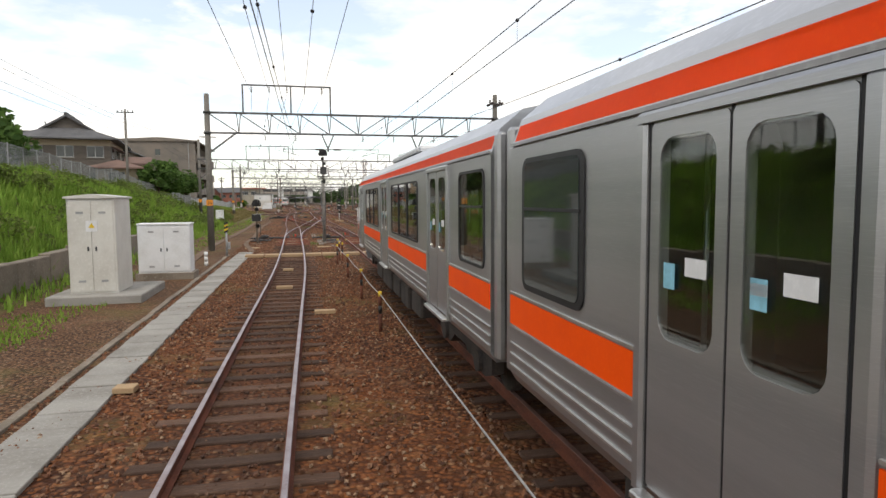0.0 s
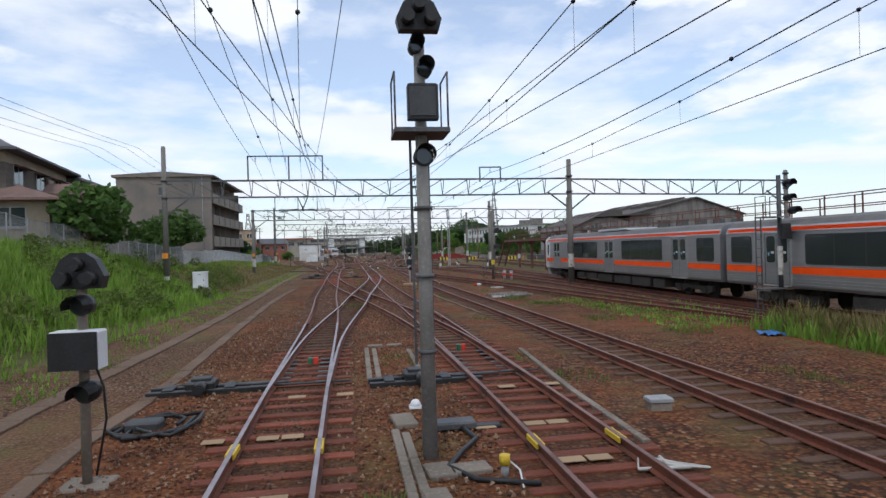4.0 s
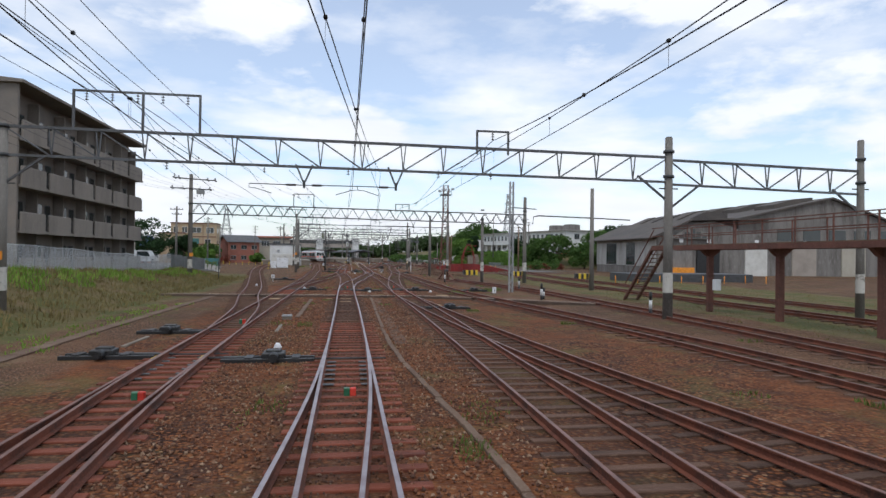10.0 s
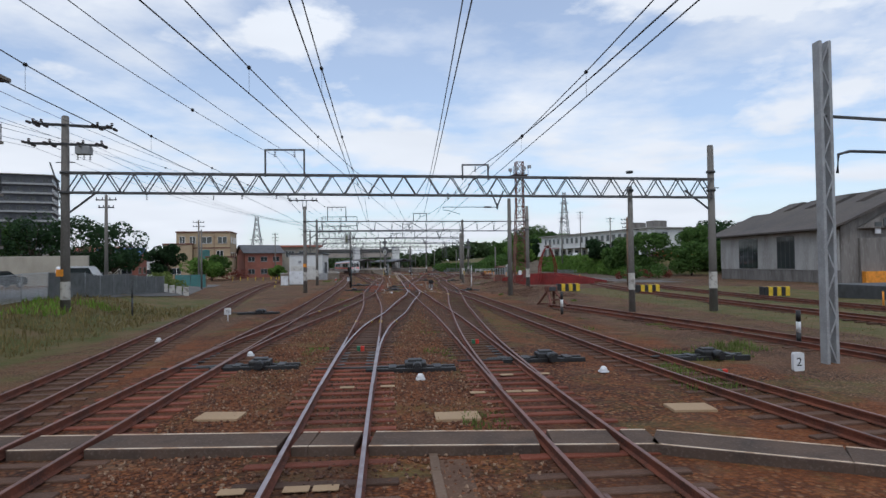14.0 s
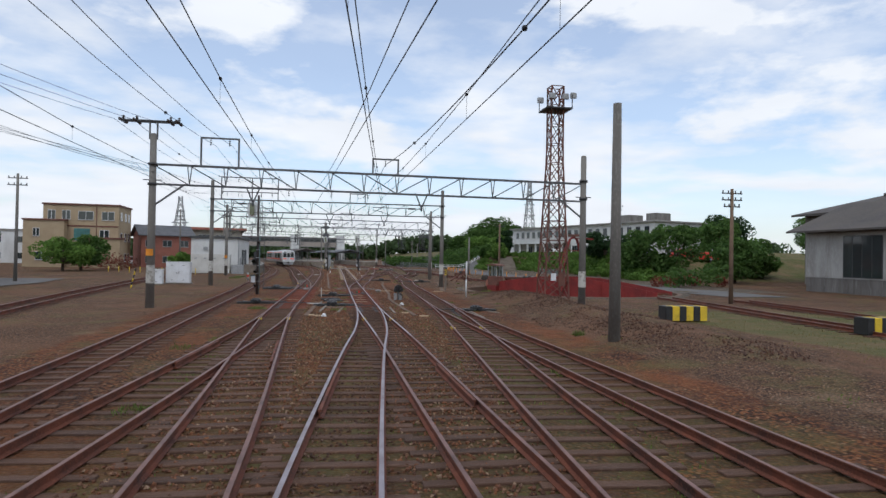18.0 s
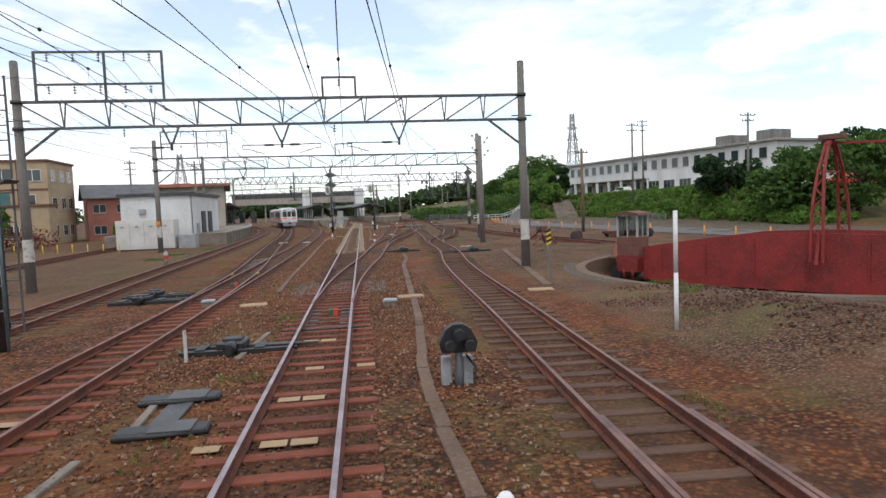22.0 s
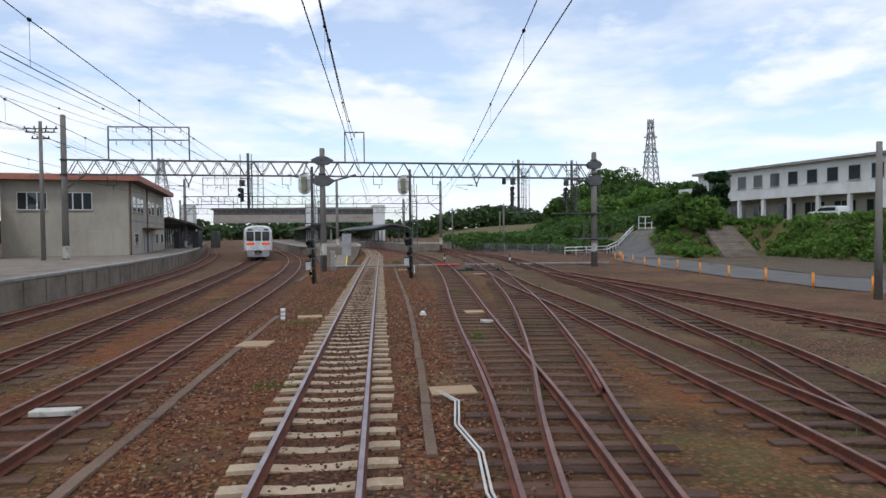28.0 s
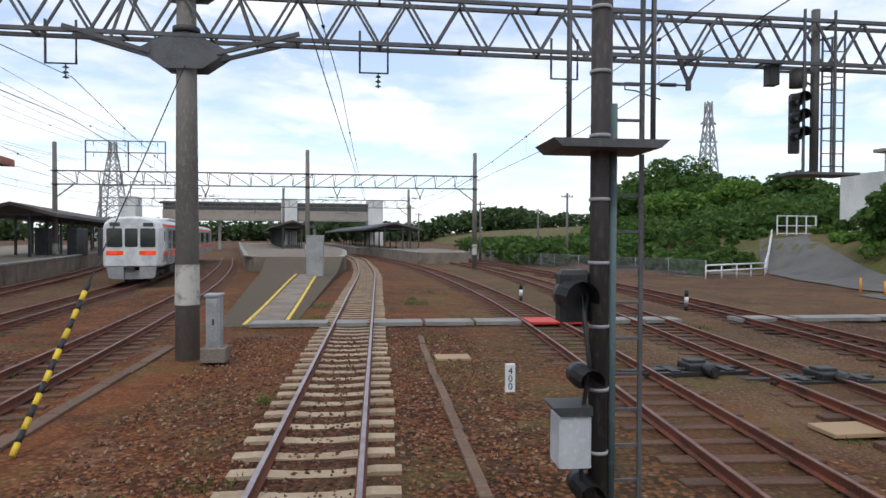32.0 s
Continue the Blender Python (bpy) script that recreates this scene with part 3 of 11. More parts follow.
def build_ground():
    xs = [-2500, -900, -300, -150, -90, -70, -55, -45, -38, -32, -27, -23] + [x * 1.0 for x in range(-20, 53)] + [54, 56, 60, 70, 85, 110, 160, 300, 900, 2500]
    ys = [-900, -200, -80, -40] + [y * 1.5 for y in range(-16, 240)] + [370, 385, 400, 430, 500, 700, 1200, 2600]
    verts, faces, cols = [], [], []
    for y in ys:
        for x in xs:
            z = ground_z(x, y)
            if y > 330 and x < -20:
                z = -0.21
            r = math.hypot(x - TT[0], y - TT[1])
            if r < TT[2] + 0.15:
                z = -1.25
            verts.append((x, y, z))
            bank = sm(-5.9, -7.3, x) * sm(178, 160, y)
            lawn = max(0.9 * sm(46, 47, x) * sm(222, 226, y), sm(20.5, 23, x) * sm(92, 100, y) * sm(182, 172, y) * sm(43, 40, x), sm(38, 40, x) * sm(284, 286, y), sm(-3, -5, x) * sm(80, 86, y) * sm(175, 160, y) * 0.45)
            grav = max(sm(12.6, 15.5, x), sm(-2.2, -3.6, x), sm(-1.5, -4, x))
            bed = max(sm(1.25, 0.55, abs(x - LINE[k](y))) for k, y0, y1 in BEDS if y0 <= y <= y1) if -40 <= y <= 360 and -25 < x < 25 else 0
            moss = max(sm(0.5, 2.5, x) * sm(13.5, 11, x) * sm(132, 142, y) * sm(184, 168, y), 0.7 * sm(-7, -5, x) * sm(1, -1, x) * sm(200, 210, y) * sm(262, 245, y), 0.6 * sm(9, 11, x) * sm(20, 17, x) * sm(218, 230, y))
            cols.append((max(bank, lawn), grav, bed, moss))
    n = len(xs)
    faces = [(j * n + i, j * n + i + 1, (j + 1) * n + i + 1, (j + 1) * n + i) for j in range(len(ys) - 1) for i in range(n - 1)]
    me = bpy.data.meshes.new("ground")
    me.from_pydata(verts, [], faces)
    at = me.color_attributes.new("zone", 'FLOAT_COLOR', 'POINT')
    at.data.foreach_set("color", [c for q in cols for c in q])
    for p in me.polygons:
        p.use_smooth = True
    me.materials.append(ground_material())
    tagged(new("ground", me), "rusty brown ballast yard with gravel and grassy banks", "ground", kind="structure")


def stone_colour(nt, v, base, warm, pale, scale):
    vo = tex(nt, "v", scale, vec=v)
    sep = nt.nodes.new("ShaderNodeSeparateColor")
    nt.links.new(vo.outputs["Color"], sep.inputs[0])
    c = mixc(nt, ramp(nt, sep.outputs[0], 0.1, 0.95), base, warm)
    c = mixc(nt, ramp(nt, sep.outputs[1], 0.80, 1.12), c, pale)
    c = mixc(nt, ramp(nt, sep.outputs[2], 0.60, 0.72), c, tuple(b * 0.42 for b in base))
    # crevice shade painted into the colour towards each stone's edge
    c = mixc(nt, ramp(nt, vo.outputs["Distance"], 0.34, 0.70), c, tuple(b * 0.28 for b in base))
    return c, vo.outputs["Distance"]


def ground_material():
    m = bpy.data.materials.new("yard_ground")
    nt, N, L, bsdf = nodes_of(m)
    v = N.new("ShaderNodeNewGeometry").outputs["Position"]
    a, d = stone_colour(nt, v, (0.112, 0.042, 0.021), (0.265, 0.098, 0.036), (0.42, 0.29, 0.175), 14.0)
    big, mid = tex(nt, "n", 0.16, 6, 0.65, v), tex(nt, "n", 1.3, 6, 0.65, v)

    def times(val, k):
        q = N.new("ShaderNodeMath")
        q.operation = 'MULTIPLY'
        q.inputs[1].default_value = k
        L.new(val, q.inputs[0])
        return q.outputs[0]
    a = mixc(nt, times(ramp(nt, big.outputs["Fac"], 0.42, 0.62), 0.7), a, (0.195, 0.066, 0.023))
    a = mixc(nt, times(ramp(nt, mid.outputs["Fac"], 0.50, 0.66), 0.68), a, (0.055, 0.029, 0.020))
    dust = tex(nt, "n", 3.4, 5, 0.6, v)
    a = mixc(nt, times(ramp(nt, dust.outputs["Fac"], 0.54, 0.70), 0.4), a, (0.30, 0.135, 0.055))
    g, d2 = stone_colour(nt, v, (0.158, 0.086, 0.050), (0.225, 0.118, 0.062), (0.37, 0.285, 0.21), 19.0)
    g = mixc(nt, times(ramp(nt, big.outputs["Fac"], 0.46, 0.62), 0.6), g, (0.175, 0.090, 0.050))
    t1, t2 = tex(nt, "n", 0.45, 7, 0.7, v), tex(nt, "n", 16, 5, 0.7, v)
    t = mixc(nt, ramp(nt, t1.outputs["Fac"], 0.42, 0.62), (0.092, 0.098, 0.030), (0.175, 0.122, 0.062))
    t = mixc(nt, times(ramp(nt, t2.outputs["Fac"], 0.45, 0.7), 0.6), t, (0.05, 0.048, 0.02))
    col = N.new("ShaderNodeVertexColor")
    col.layer_name = "zone"
    sp = N.new("ShaderNodeSeparateColor")
    L.new(col.outputs["Color"], sp.inputs[0])
    fine = tex(nt, "n", 0.9, 8, 0.75, v)

    def edge(val, w=1.1):
        s = N.new("ShaderNodeMath")
        s.operation = 'ADD'
        L.new(val, s.inputs[0])
        L.new(fine.outputs["Fac"], s.inputs[1])
        return ramp(nt, s.outputs[0], 0.92, 1.12)
    c = mixc(nt, edge(sp.outputs[1]), a, g)
    c = mixc(nt, edge(sp.outputs[0]), c, t)
    # weeds between the tracks
    wn = tex(nt, "n", 0.33, 9, 0.75, v)
    c = mixc(nt, times(ramp(nt, wn.outputs["Fac"], 0.51, 0.66), 0.66), c, (0.120, 0.108, 0.037))
    dn = tex(nt, "n", 0.55, 8, 0.7, v)
    c = mixc(nt, times(ramp(nt, dn.outputs["Fac"], 0.56, 0.70), 0.45), c, (0.24, 0.165, 0.105))
    # oil and brake dust between the rails
    c = mixc(nt, times(edge(sp.outputs[2]), 0.46), c, (0.060, 0.031, 0.021))
    # moss and seedlings in the little-used turnouts
    mn = tex(nt, "n", 0.8, 9, 0.72, v)
    mm = N.new("ShaderNodeMath")
    mm.operation = 'MULTIPLY'
    L.new(ramp(nt, mn.outputs["Fac"], 0.38, 0.66), mm.inputs[0])
    L.new(col.outputs["Alpha"], mm.inputs[1])
    c = mixc(nt, times(mm.outputs[0], 0.72), c, (0.098, 0.092, 0.032))
    L.new(c, bsdf.inputs["Base Color"])
    bsdf.inputs["Roughness"].default_value = 0.93
    bsdf.inputs["Specular IOR Level"].default_value = 0.2
    inv = N.new("ShaderNodeMath")
    inv.operation = 'SUBTRACT'
    inv.inputs[0].default_value = 1.0
    L.new(d, inv.inputs[1])
    bumped(nt, bsdf, inv.outputs[0], 1.0, 0.05)
    return m



# ---- tracks: centre lines as (x, y) ----
LINES = dict(
    main_one=[(-0.75, -40), (-0.35, -6), (-0.14, 5.6), (0.06, 14.5), (0.26, 23.7), (0.30, 33), (0.25, 46), (0.2, 60), (-0.13, 72), (-0.2, 80), (-0.42, 97), (-0.45, 118), (-0.4, 130), (-0.4, 152), (-0.85, 173), (-1.2, 190), (-2.1, 210), (-3.4, 239), (-6.2, 270), (-11.6, 300), (-19, 330)],
    main_two=[(3.3, -40), (3.68, -6), (3.87, 4), (4.06, 14.5), (4.24, 23.7), (4.27, 33), (4.27, 46), (4.1, 62), (3.87, 71), (3.74, 79.6), (3.72, 97), (3.75, 113), (3.71, 124), (3.74, 140), (3.62, 154), (3.28, 163.5), (2.98, 172), (3.08, 190), (3.2, 205), (3.2, 228), (2.95, 244), (1.75, 269), (-0.6, 290), (-4.1, 310), (-9.4, 335)],
    main_three=[(8.0, -40), (7.95, 20), (7.9, 33), (7.85, 45), (7.62, 63), (7.46, 70), (7.36, 80), (7.5, 96), (7.6, 112), (7.52, 124), (7.58, 147), (7.47, 154), (7.36, 165.5), (7.18, 174), (7.17, 189), (7.22, 205), (7.35, 230), (7.36, 242), (7.42, 264), (7.5, 285), (7.5, 305), (7.0, 318), (6.2, 332), (4.0, 350), (0.5, 372)],
    cross_a=[(0.25, 46), (0.45, 53), (0.91, 59), (1.30, 63.2), (1.87, 71), (2.62, 79.7), (3.2, 87), (3.6, 94), (3.72, 100)],
    cross_b=[(4.27, 45), (4.05, 53), (3.52, 59), (3.05, 63), (1.87, 71.6), (0.86, 80), (0.1, 88), (-0.3, 95), (-0.42, 102)],
    cross_c=[(-0.4, 128), (-0.25, 134), (1.15, 148.5), (2.25, 161), (2.85, 170), (2.98, 176)],
    cross_d=[(3.72, 127), (3.82, 134), (4.19, 140.4), (5.0, 147.3), (5.6, 154.6), (6.34, 163), (6.65, 166), (7.02, 172), (7.17, 179)],
    yard_left=[(-0.45, 104), (-1.1, 113), (-2.3, 122), (-3.15, 130), (-5.5, 148), (-8.1, 167), (-10.6, 187), (-13.4, 217), (-16, 260), (-19, 300)],
    branch_left=[(3.1, 193), (2.8, 204), (1.9, 216), (0.55, 233), (0.1, 240), (-1.4, 258), (-3.6, 280), (-5.0, 292), (-7.4, 306), (-12.5, 331)],
    yard_four=[(7.54, 126), (7.8, 134), (8.65, 147), (9.17, 154), (9.9, 162), (10.85, 173), (11.7, 188), (12.5, 204), (13.3, 212), (13.9, 226.5), (14.25, 231), (14.55, 238), (14.9, 244), (15.05, 250), (15.27, 256), (15.65, 261), (16.0, 266), (17.4, 285), (17.5, 310), (14, 340)],
    yard_five=[(15.2, 30), (15.2, 86), (14.5, 100), (13.2, 113), (12.5, 119), (11.85, 126), (11.5, 140), (11.45, 153), (11.35, 163), (11.25, 170), (11.2, 176), (11.32, 179)],
    yard_six=[(18.3, 34), (13.6, 62), (12.2, 73.5), (11.1, 81.5), (9.15, 96), (8.2, 108), (7.6, 120)],
    yard_right=[(7.18, 193), (7.45, 199), (7.92, 204.4), (8.4, 208.7), (9.25, 219), (9.75, 226), (10.5, 234), (10.94, 241), (12.6, 263), (13.4, 280), (12.9, 300), (11.3, 318), (9.3, 332), (6.2, 348), (3.0, 358)],
    yard_far=[(9.1, 217), (10.03, 226), (11.0, 232.3), (11.65, 235.4), (12.5, 240), (13.85, 248.5), (14.85, 256.5), (15.6, 262), (16.0, 266), (16.2, 268.5)],
    depot_one=[(18.1, -10), (18.1, 90), (18.5, 112), (17.8, 134), (16.0, 146), (15.1, 151.5)],
    depot_two=[(26.2, 20), (26.2, 100), (26.0, 125), (26.0, 150), (27.4, 172), (29.4, 187)],
    depot_three=[(31.0, 60), (31.0, 110), (30.6, 135), (31.2, 160), (33.5, 184)],
    yard_c=[(13.75, 222), (14.2, 226), (15.4, 231.5), (16.75, 237), (17.35, 241), (18.4, 248), (19.0, 254), (19.2, 260), (19.6, 265), (20.6, 275), (21.2, 285), (20.5, 310), (18, 340)],
    siding_one=[(24, 214), (22, 228), (21.35, 240), (21.0, 250), (20.4, 258), (19.7, 265)],
)
LINE = {k: curve_x(v) for k, v in LINES.items()}
BEDS = [(k, v[0][1], v[-1][1]) for k, v in LINES.items()]
build_ground()
PROFILE = ((-0.062, -0.153), (0.062, -0.153), (0.060, -0.140), (0.012, -0.118), (0.010, -0.045), (0.032, -0.034), (0.0325, -0.006), (0.026, 0.0), (-0.026, 0.0), (-0.0325, -0.006), (-0.032, -0.034), (-0.010, -0.045), (-0.012, -0.118), (-0.060, -0.140))


def sweep(f, y0, y1, off, lift=0.0, step=1.0, profile=PROFILE):
    """A rail along the line f at a sideways offset; the running face is the second material."""
    n = max(2, int((y1 - y0) / step) + 1)
    verts, faces, mats = [], [], []
    k = len(profile)
    for i in range(n):
        y = y0 + (y1 - y0) * i / (n - 1)
        g = (f(y + 0.2) - f(y - 0.2)) / 0.4
        q = math.hypot(1, g)
        for u, w in profile:
            verts.append((f(y) + (off + u) / q, y - g * (off + u) / q, w + lift))
    for i in range(n - 1):
        for j in range(k):
            a, b = i * k + j, i * k + (j + 1) % k
            faces.append((a, b, b + k, a + k))
            mats.append(1 if j in (6, 7, 8) else 0)
    faces += [tuple(range(k))[::-1], tuple(range((n - 1) * k, n * k))]
    mats += [0, 0]
    me = bpy.data.meshes.new("rail")
    me.from_pydata(verts, [], faces)
    me.polygons.foreach_set("material_index", mats)
    return me


def rail(parent, f, y0, y1, off, lift, top, name="rail"):
    me = sweep(f, y0, y1, off, lift)
    me.materials.append(M["rust"])
    me.materials.append(M[top])
    ob = new(name, me)
    ob.parent = parent
    return ob


def sleeper_mesh(kind, length=2.1):
    bm = bm_new()
    if kind == "consleeper":
        h = length / 2
        prism(bm, [(-h, -0.21), (h, -0.21), (h, -0.135), (0.68, -0.128), (0.52, -0.15), (0.2, -0.175), (-0.2, -0.175), (-0.52, -0.15), (-0.68, -0.128), (-h, -0.135)], "y", -0.115, 0.115)
    else:
        bbox(bm, -length / 2, length / 2, -0.105, 0.105, -0.28, -0.152, 0.012)
    return mesh("sleeper", bm, M[kind])


SLEEPERS = {(k, l): sleeper_mesh(k, l) for k, l in (("sleeper", 2.1), ("redsleeper", 2.1), ("redsleeper", 2.6), ("consleeper", 2.0))}


def sleepers_joined(f, ys, kind, length, rng):
    verts, faces = [], []
    src = SLEEPERS[kind, length]
    base = [v.co.copy() for v in src.vertices]
    polys = [tuple(p.vertices) for p in src.polygons]
    for y in ys:
        g = (f(y + 0.5) - f(y - 0.5))
        m = Matrix.Translation((f(y) + rng.uniform(-0.04, 0.04), y, rng.uniform(-0.012, 0.0))) @ Matrix.Rotation(-math.atan(g) + rng.uniform(-0.015, 0.015), 4, 'Z') @ Matrix.Diagonal((rng.uniform(0.97, 1.04), rng.uniform(0.85, 1.1), 1, 1))
        o = len(verts)
        verts += [m @ v for v in base]
        faces += [tuple(i + o for i in p) for p in polys]
    me = bpy.data.meshes.new("sleepers")
    me.from_pydata(verts, [], faces)
    me.materials.append(M[kind])
    return me


def track(name, label, key, y0, y1, top="dull", lift=0.0, beds=(), skip=(), near=None):
    """Rails and sleepers of one line. beds: (from, to, kind, length, spacing); near: the stretch whose sleepers stay single."""
    f = LINE[key]
    rng = random.Random(key)
    t = thing(name, label, "railway track", kind="structure")
    a = y0
    for b, finish in (top if isinstance(top, tuple) else ((y1, top),)):
        for off in (-0.5665, 0.5665):
            rail(t, f, a, b, off, lift, finish)
        a = b
    for a, b, kind, length, gap in beds:
        ys = [a + i * gap + (rng.uniform(-0.05, 0.05) if kind != CN else rng.uniform(-0.02, 0.02)) for i in range(int((b - a) / gap))]
        single = [y for y in ys if near and near[0] <= y <= near[1]]
        rest = [y for y in ys if y not in single]
        for y in single:
            g = f(y + 0.5) - f(y - 0.5)
            shared("sleeper", SLEEPERS[kind, length], t, Matrix.Translation((f(y) + rng.uniform(-0.04, 0.04), y, rng.uniform(-0.012, 0))) @ Matrix.Rotation(-math.atan(g) + rng.uniform(-0.015, 0.015), 4, 'Z'))
        if rest:
            ob = new("sleepers", sleepers_joined(f, rest, kind, length, rng))
            ob.parent = t
            tagged(ob, kind="stuff")
    return t


W, RD, CN = "sleeper", "redsleeper", "consleeper"
track("track_1", "main line with shiny rails on brown timber sleepers", "main_one", -40, 330, ((57, "shine"), (330, "dull")), 0, ((-40, 40, W, 2.1, 0.66), (40, 52, RD, 2.1, 0.6), (52, 86, W, 2.1, 0.6), (86, 106, RD, 2.1, 0.6), (106, 124, W, 2.1, 0.66), (124, 132, RD, 2.1, 0.6), (132, 325, W, 2.1, 0.68)), near=(2, 50))
track("track_2", "main line with worn rails on brown timber sleepers", "main_two", -40, 335, ((88, "dull"), (136, "shine"), (335, "dull")), 0, ((-40, 40, W, 2.1, 0.66), (40, 52, RD, 2.1, 0.6), (52, 86, W, 2.1, 0.6), (86, 108, RD, 2.1, 0.6), (108, 122, W, 2.1, 0.66), (122, 132, RD, 2.1, 0.6), (132, 178, W, 2.1, 0.6), (178, 200, RD, 2.1, 0.62), (200, 330, W, 2.1, 0.68)), near=(84, 140))
track("track_3", "main line on timber and then pale concrete sleepers", "main_three", -40, 360, ((165, "dull"), (360, "shine")), 0, ((-40, 122, W, 2.1, 0.68), (122, 132, RD, 2.1, 0.6), (132, 179, W, 2.1, 0.62), (179, 200, RD, 2.1, 0.62), (200, 217, W, 2.1, 0.62), (217, 358, CN, 2.0, 0.62)), near=(165, 285))
track("crossover_1", "shiny crossover rails between two main lines", "cross_a", 46, 100, "shine", 0.003)
track("crossover_2", "rusty crossover rails between two main lines", "cross_b", 45, 102, "dull", 0.006)
track("crossover_3", "rusty crossover rails between two main lines", "cross_c", 128, 176, "dull", 0.003, ((136, 166, W, 2.1, 0.64),))
track("crossover_4", "shiny crossover rails between two main lines", "cross_d", 127, 179, "shine", 0.003, ((136, 164, W, 2.1, 0.62),), near=(136, 164))
track("track_4", "rusty siding curving away to the houses", "yard_left", 104, 300, "dull", 0.006, ((113, 298, W, 2.1, 0.7),))
track("track_5", "rusty platform line on timber sleepers", "branch_left", 193, 331, "dull", 0.003, ((205, 329, W, 2.1, 0.68),))
track("track_6", "rusty yard line through weeds", "yard_four", 126, 340, "dull", 0.004, ((135, 338, W, 2.1, 0.66),))
track("track_7", "rusty yard line on timber sleepers", "yard_five", 30, 182, "dull", 0.008, ((30, 176, W, 2.1, 0.7),))
track("track_8", "rusty yard line slanting across the yard", "yard_six", 34, 120, "dull", 0.010, ((34, 112, W, 2.1, 0.7),))
track("track_9", "diverging yard line with brown rails", "yard_right", 193, 356, "dull", 0.004, ((200, 335, W, 2.1, 0.66),))
track("track_10", "diverging yard line with brown rails", "yard_far", 217, 268, "dull", 0.006, ((226, 262, W, 2.1, 0.68),), near=(226, 262))
track("track_15", "rusty yard line curving to the road side", "yard_c", 222, 340, "dull", 0.008, ((231, 338, W, 2.1, 0.68),))
track("track_11", "depot siding ending at a buffer stop", "depot_one", -10, 151.5, "dull", 0, ((-10, 151, W, 2.1, 0.72),))
track("track_12", "depot siding leading to the turntable", "depot_two", 20, 187, "dull", 0, ((20, 186, W, 2.1, 0.72),))
track("track_13", "rusty depot siding in dry grass", "depot_three", 60, 184, "dull", 0, ((60, 183, W, 2.1, 0.72),))
track("track_14", "overgrown siding beside the road", "siding_one", 214, 265, "dull", 0, ((214, 259, W, 2.1, 0.7),))

# ---- overhead line gantries ----
def rrect(a0, a1, b0, b1, r, n=4):
    pts = []
    for ca, cb, s in ((a1 - r, b0 + r, -90), (a1 - r, b1 - r, 0), (a0 + r, b1 - r, 90), (a0 + r, b0 + r, 180)):
        for i in range(n + 1):
            w = radians(s + 90 * i / n)
            pts.append((ca + r * math.cos(w), cb + r * math.sin(w)))
    return pts


def insulator_mesh(n=3, r=0.075, drop=0.34):
    bm = bm_new()
    tube(bm, [(0, 0, 0), (0, 0, -drop)], 0.014, 6)
    for i in range(n):
        z = -0.09 - i * (drop - 0.12) / max(1, n - 1)
        tube(bm, [(0, 0, z + 0.035), (0, 0, z)], 0.028, 8, r)
    return mesh("insulator", bm, M["porcelain"])


INSULATOR = insulator_mesh()


def pole(parent, x, y, z0, z1, r=0.17, band=True, name="pole", material=None):
    bm = bm_new()
    tube(bm, [(x, y, z0 - 0.3), (x, y, z1)], r * 1.12, 14, r * 0.82)
    tube(bm, [(x, y, z1), (x, y, z1 + 0.05)], r * 0.80, 14, r * 0.6)
    p = part(name, bm, material or M["polecon"], parent)
    if band:
        bm = bm_new()
        tube(bm, [(x, y, 1.05), (x, y, 1.95)], r * 1.12, 14, r * 1.07, cap=False)
        part("painted_band", bm, M["pale"], p, "flaking white band round the pole")
    return p


def strut(parent, a, b, w=0.06, name="strut"):
    bm = bm_new()
    bar(bm, a, b, w)
    return part(name, bm, M["steel"], parent)


def truss(parent, y, x0, x1, zb, zt, style, zr=0.0):
    """A lattice beam; zr: rise of the right end."""
    def at(x, z):
        return (x, y, z + zr * (x - x0) / (x1 - x0))
    if style == "pratt":
        for z, w, nm in ((zt, 0.11, "top_chord"), (zb, 0.10, "bottom_chord")):
            bm = bm_new()
            bar(bm, at(x0, z), at(x1, z), w)
            part(nm, bm, M["steel"], parent)
        n = max(2, round((x1 - x0) / 1.72))
        d = (x1 - x0) / n
        for i in range(n):
            a, b = x0 + i * d, x0 + (i + 1) * d
            right = i >= n / 2
            strut(parent, at(a, zb if right else zt), at(b, zt if right else zb), 0.055, "diagonal")
            if i:
                for s in (-0.11, 0.11):
                    strut(parent, at(a, zb), at(a + s, zt), 0.045, "upright")
    else:
        n = max(4, round((x1 - x0) / 0.62))
        d = (x1 - x0) / n
        for s in (-0.24, 0.24):
            for z, nm in ((zt, "top_chord"), (zb, "bottom_chord")):
                bm = bm_new()
                bar(bm, (x0, y + s, z), (x1, y + s, z + zr), 0.085)
                part(nm, bm, M["steel"], parent)
        for i in range(n):
            a, b = x0 + i * d, x0 + (i + 1) * d
            for s in (-0.24, 0.24):
                p, q = (at(a, zt), at(b, zb)) if i % 2 else (at(a, zb), at(b, zt))
                strut(parent, (p[0], y + s, p[2]), (q[0], y + s, q[2]), 0.05, "lattice_bar")
            if i % 3 == 0:
                for z in (zt, zb):
                    strut(parent, (a, y - 0.24, at(a, z)[2]), (a, y + 0.24, at(a, z)[2]), 0.05, "cross_tie")


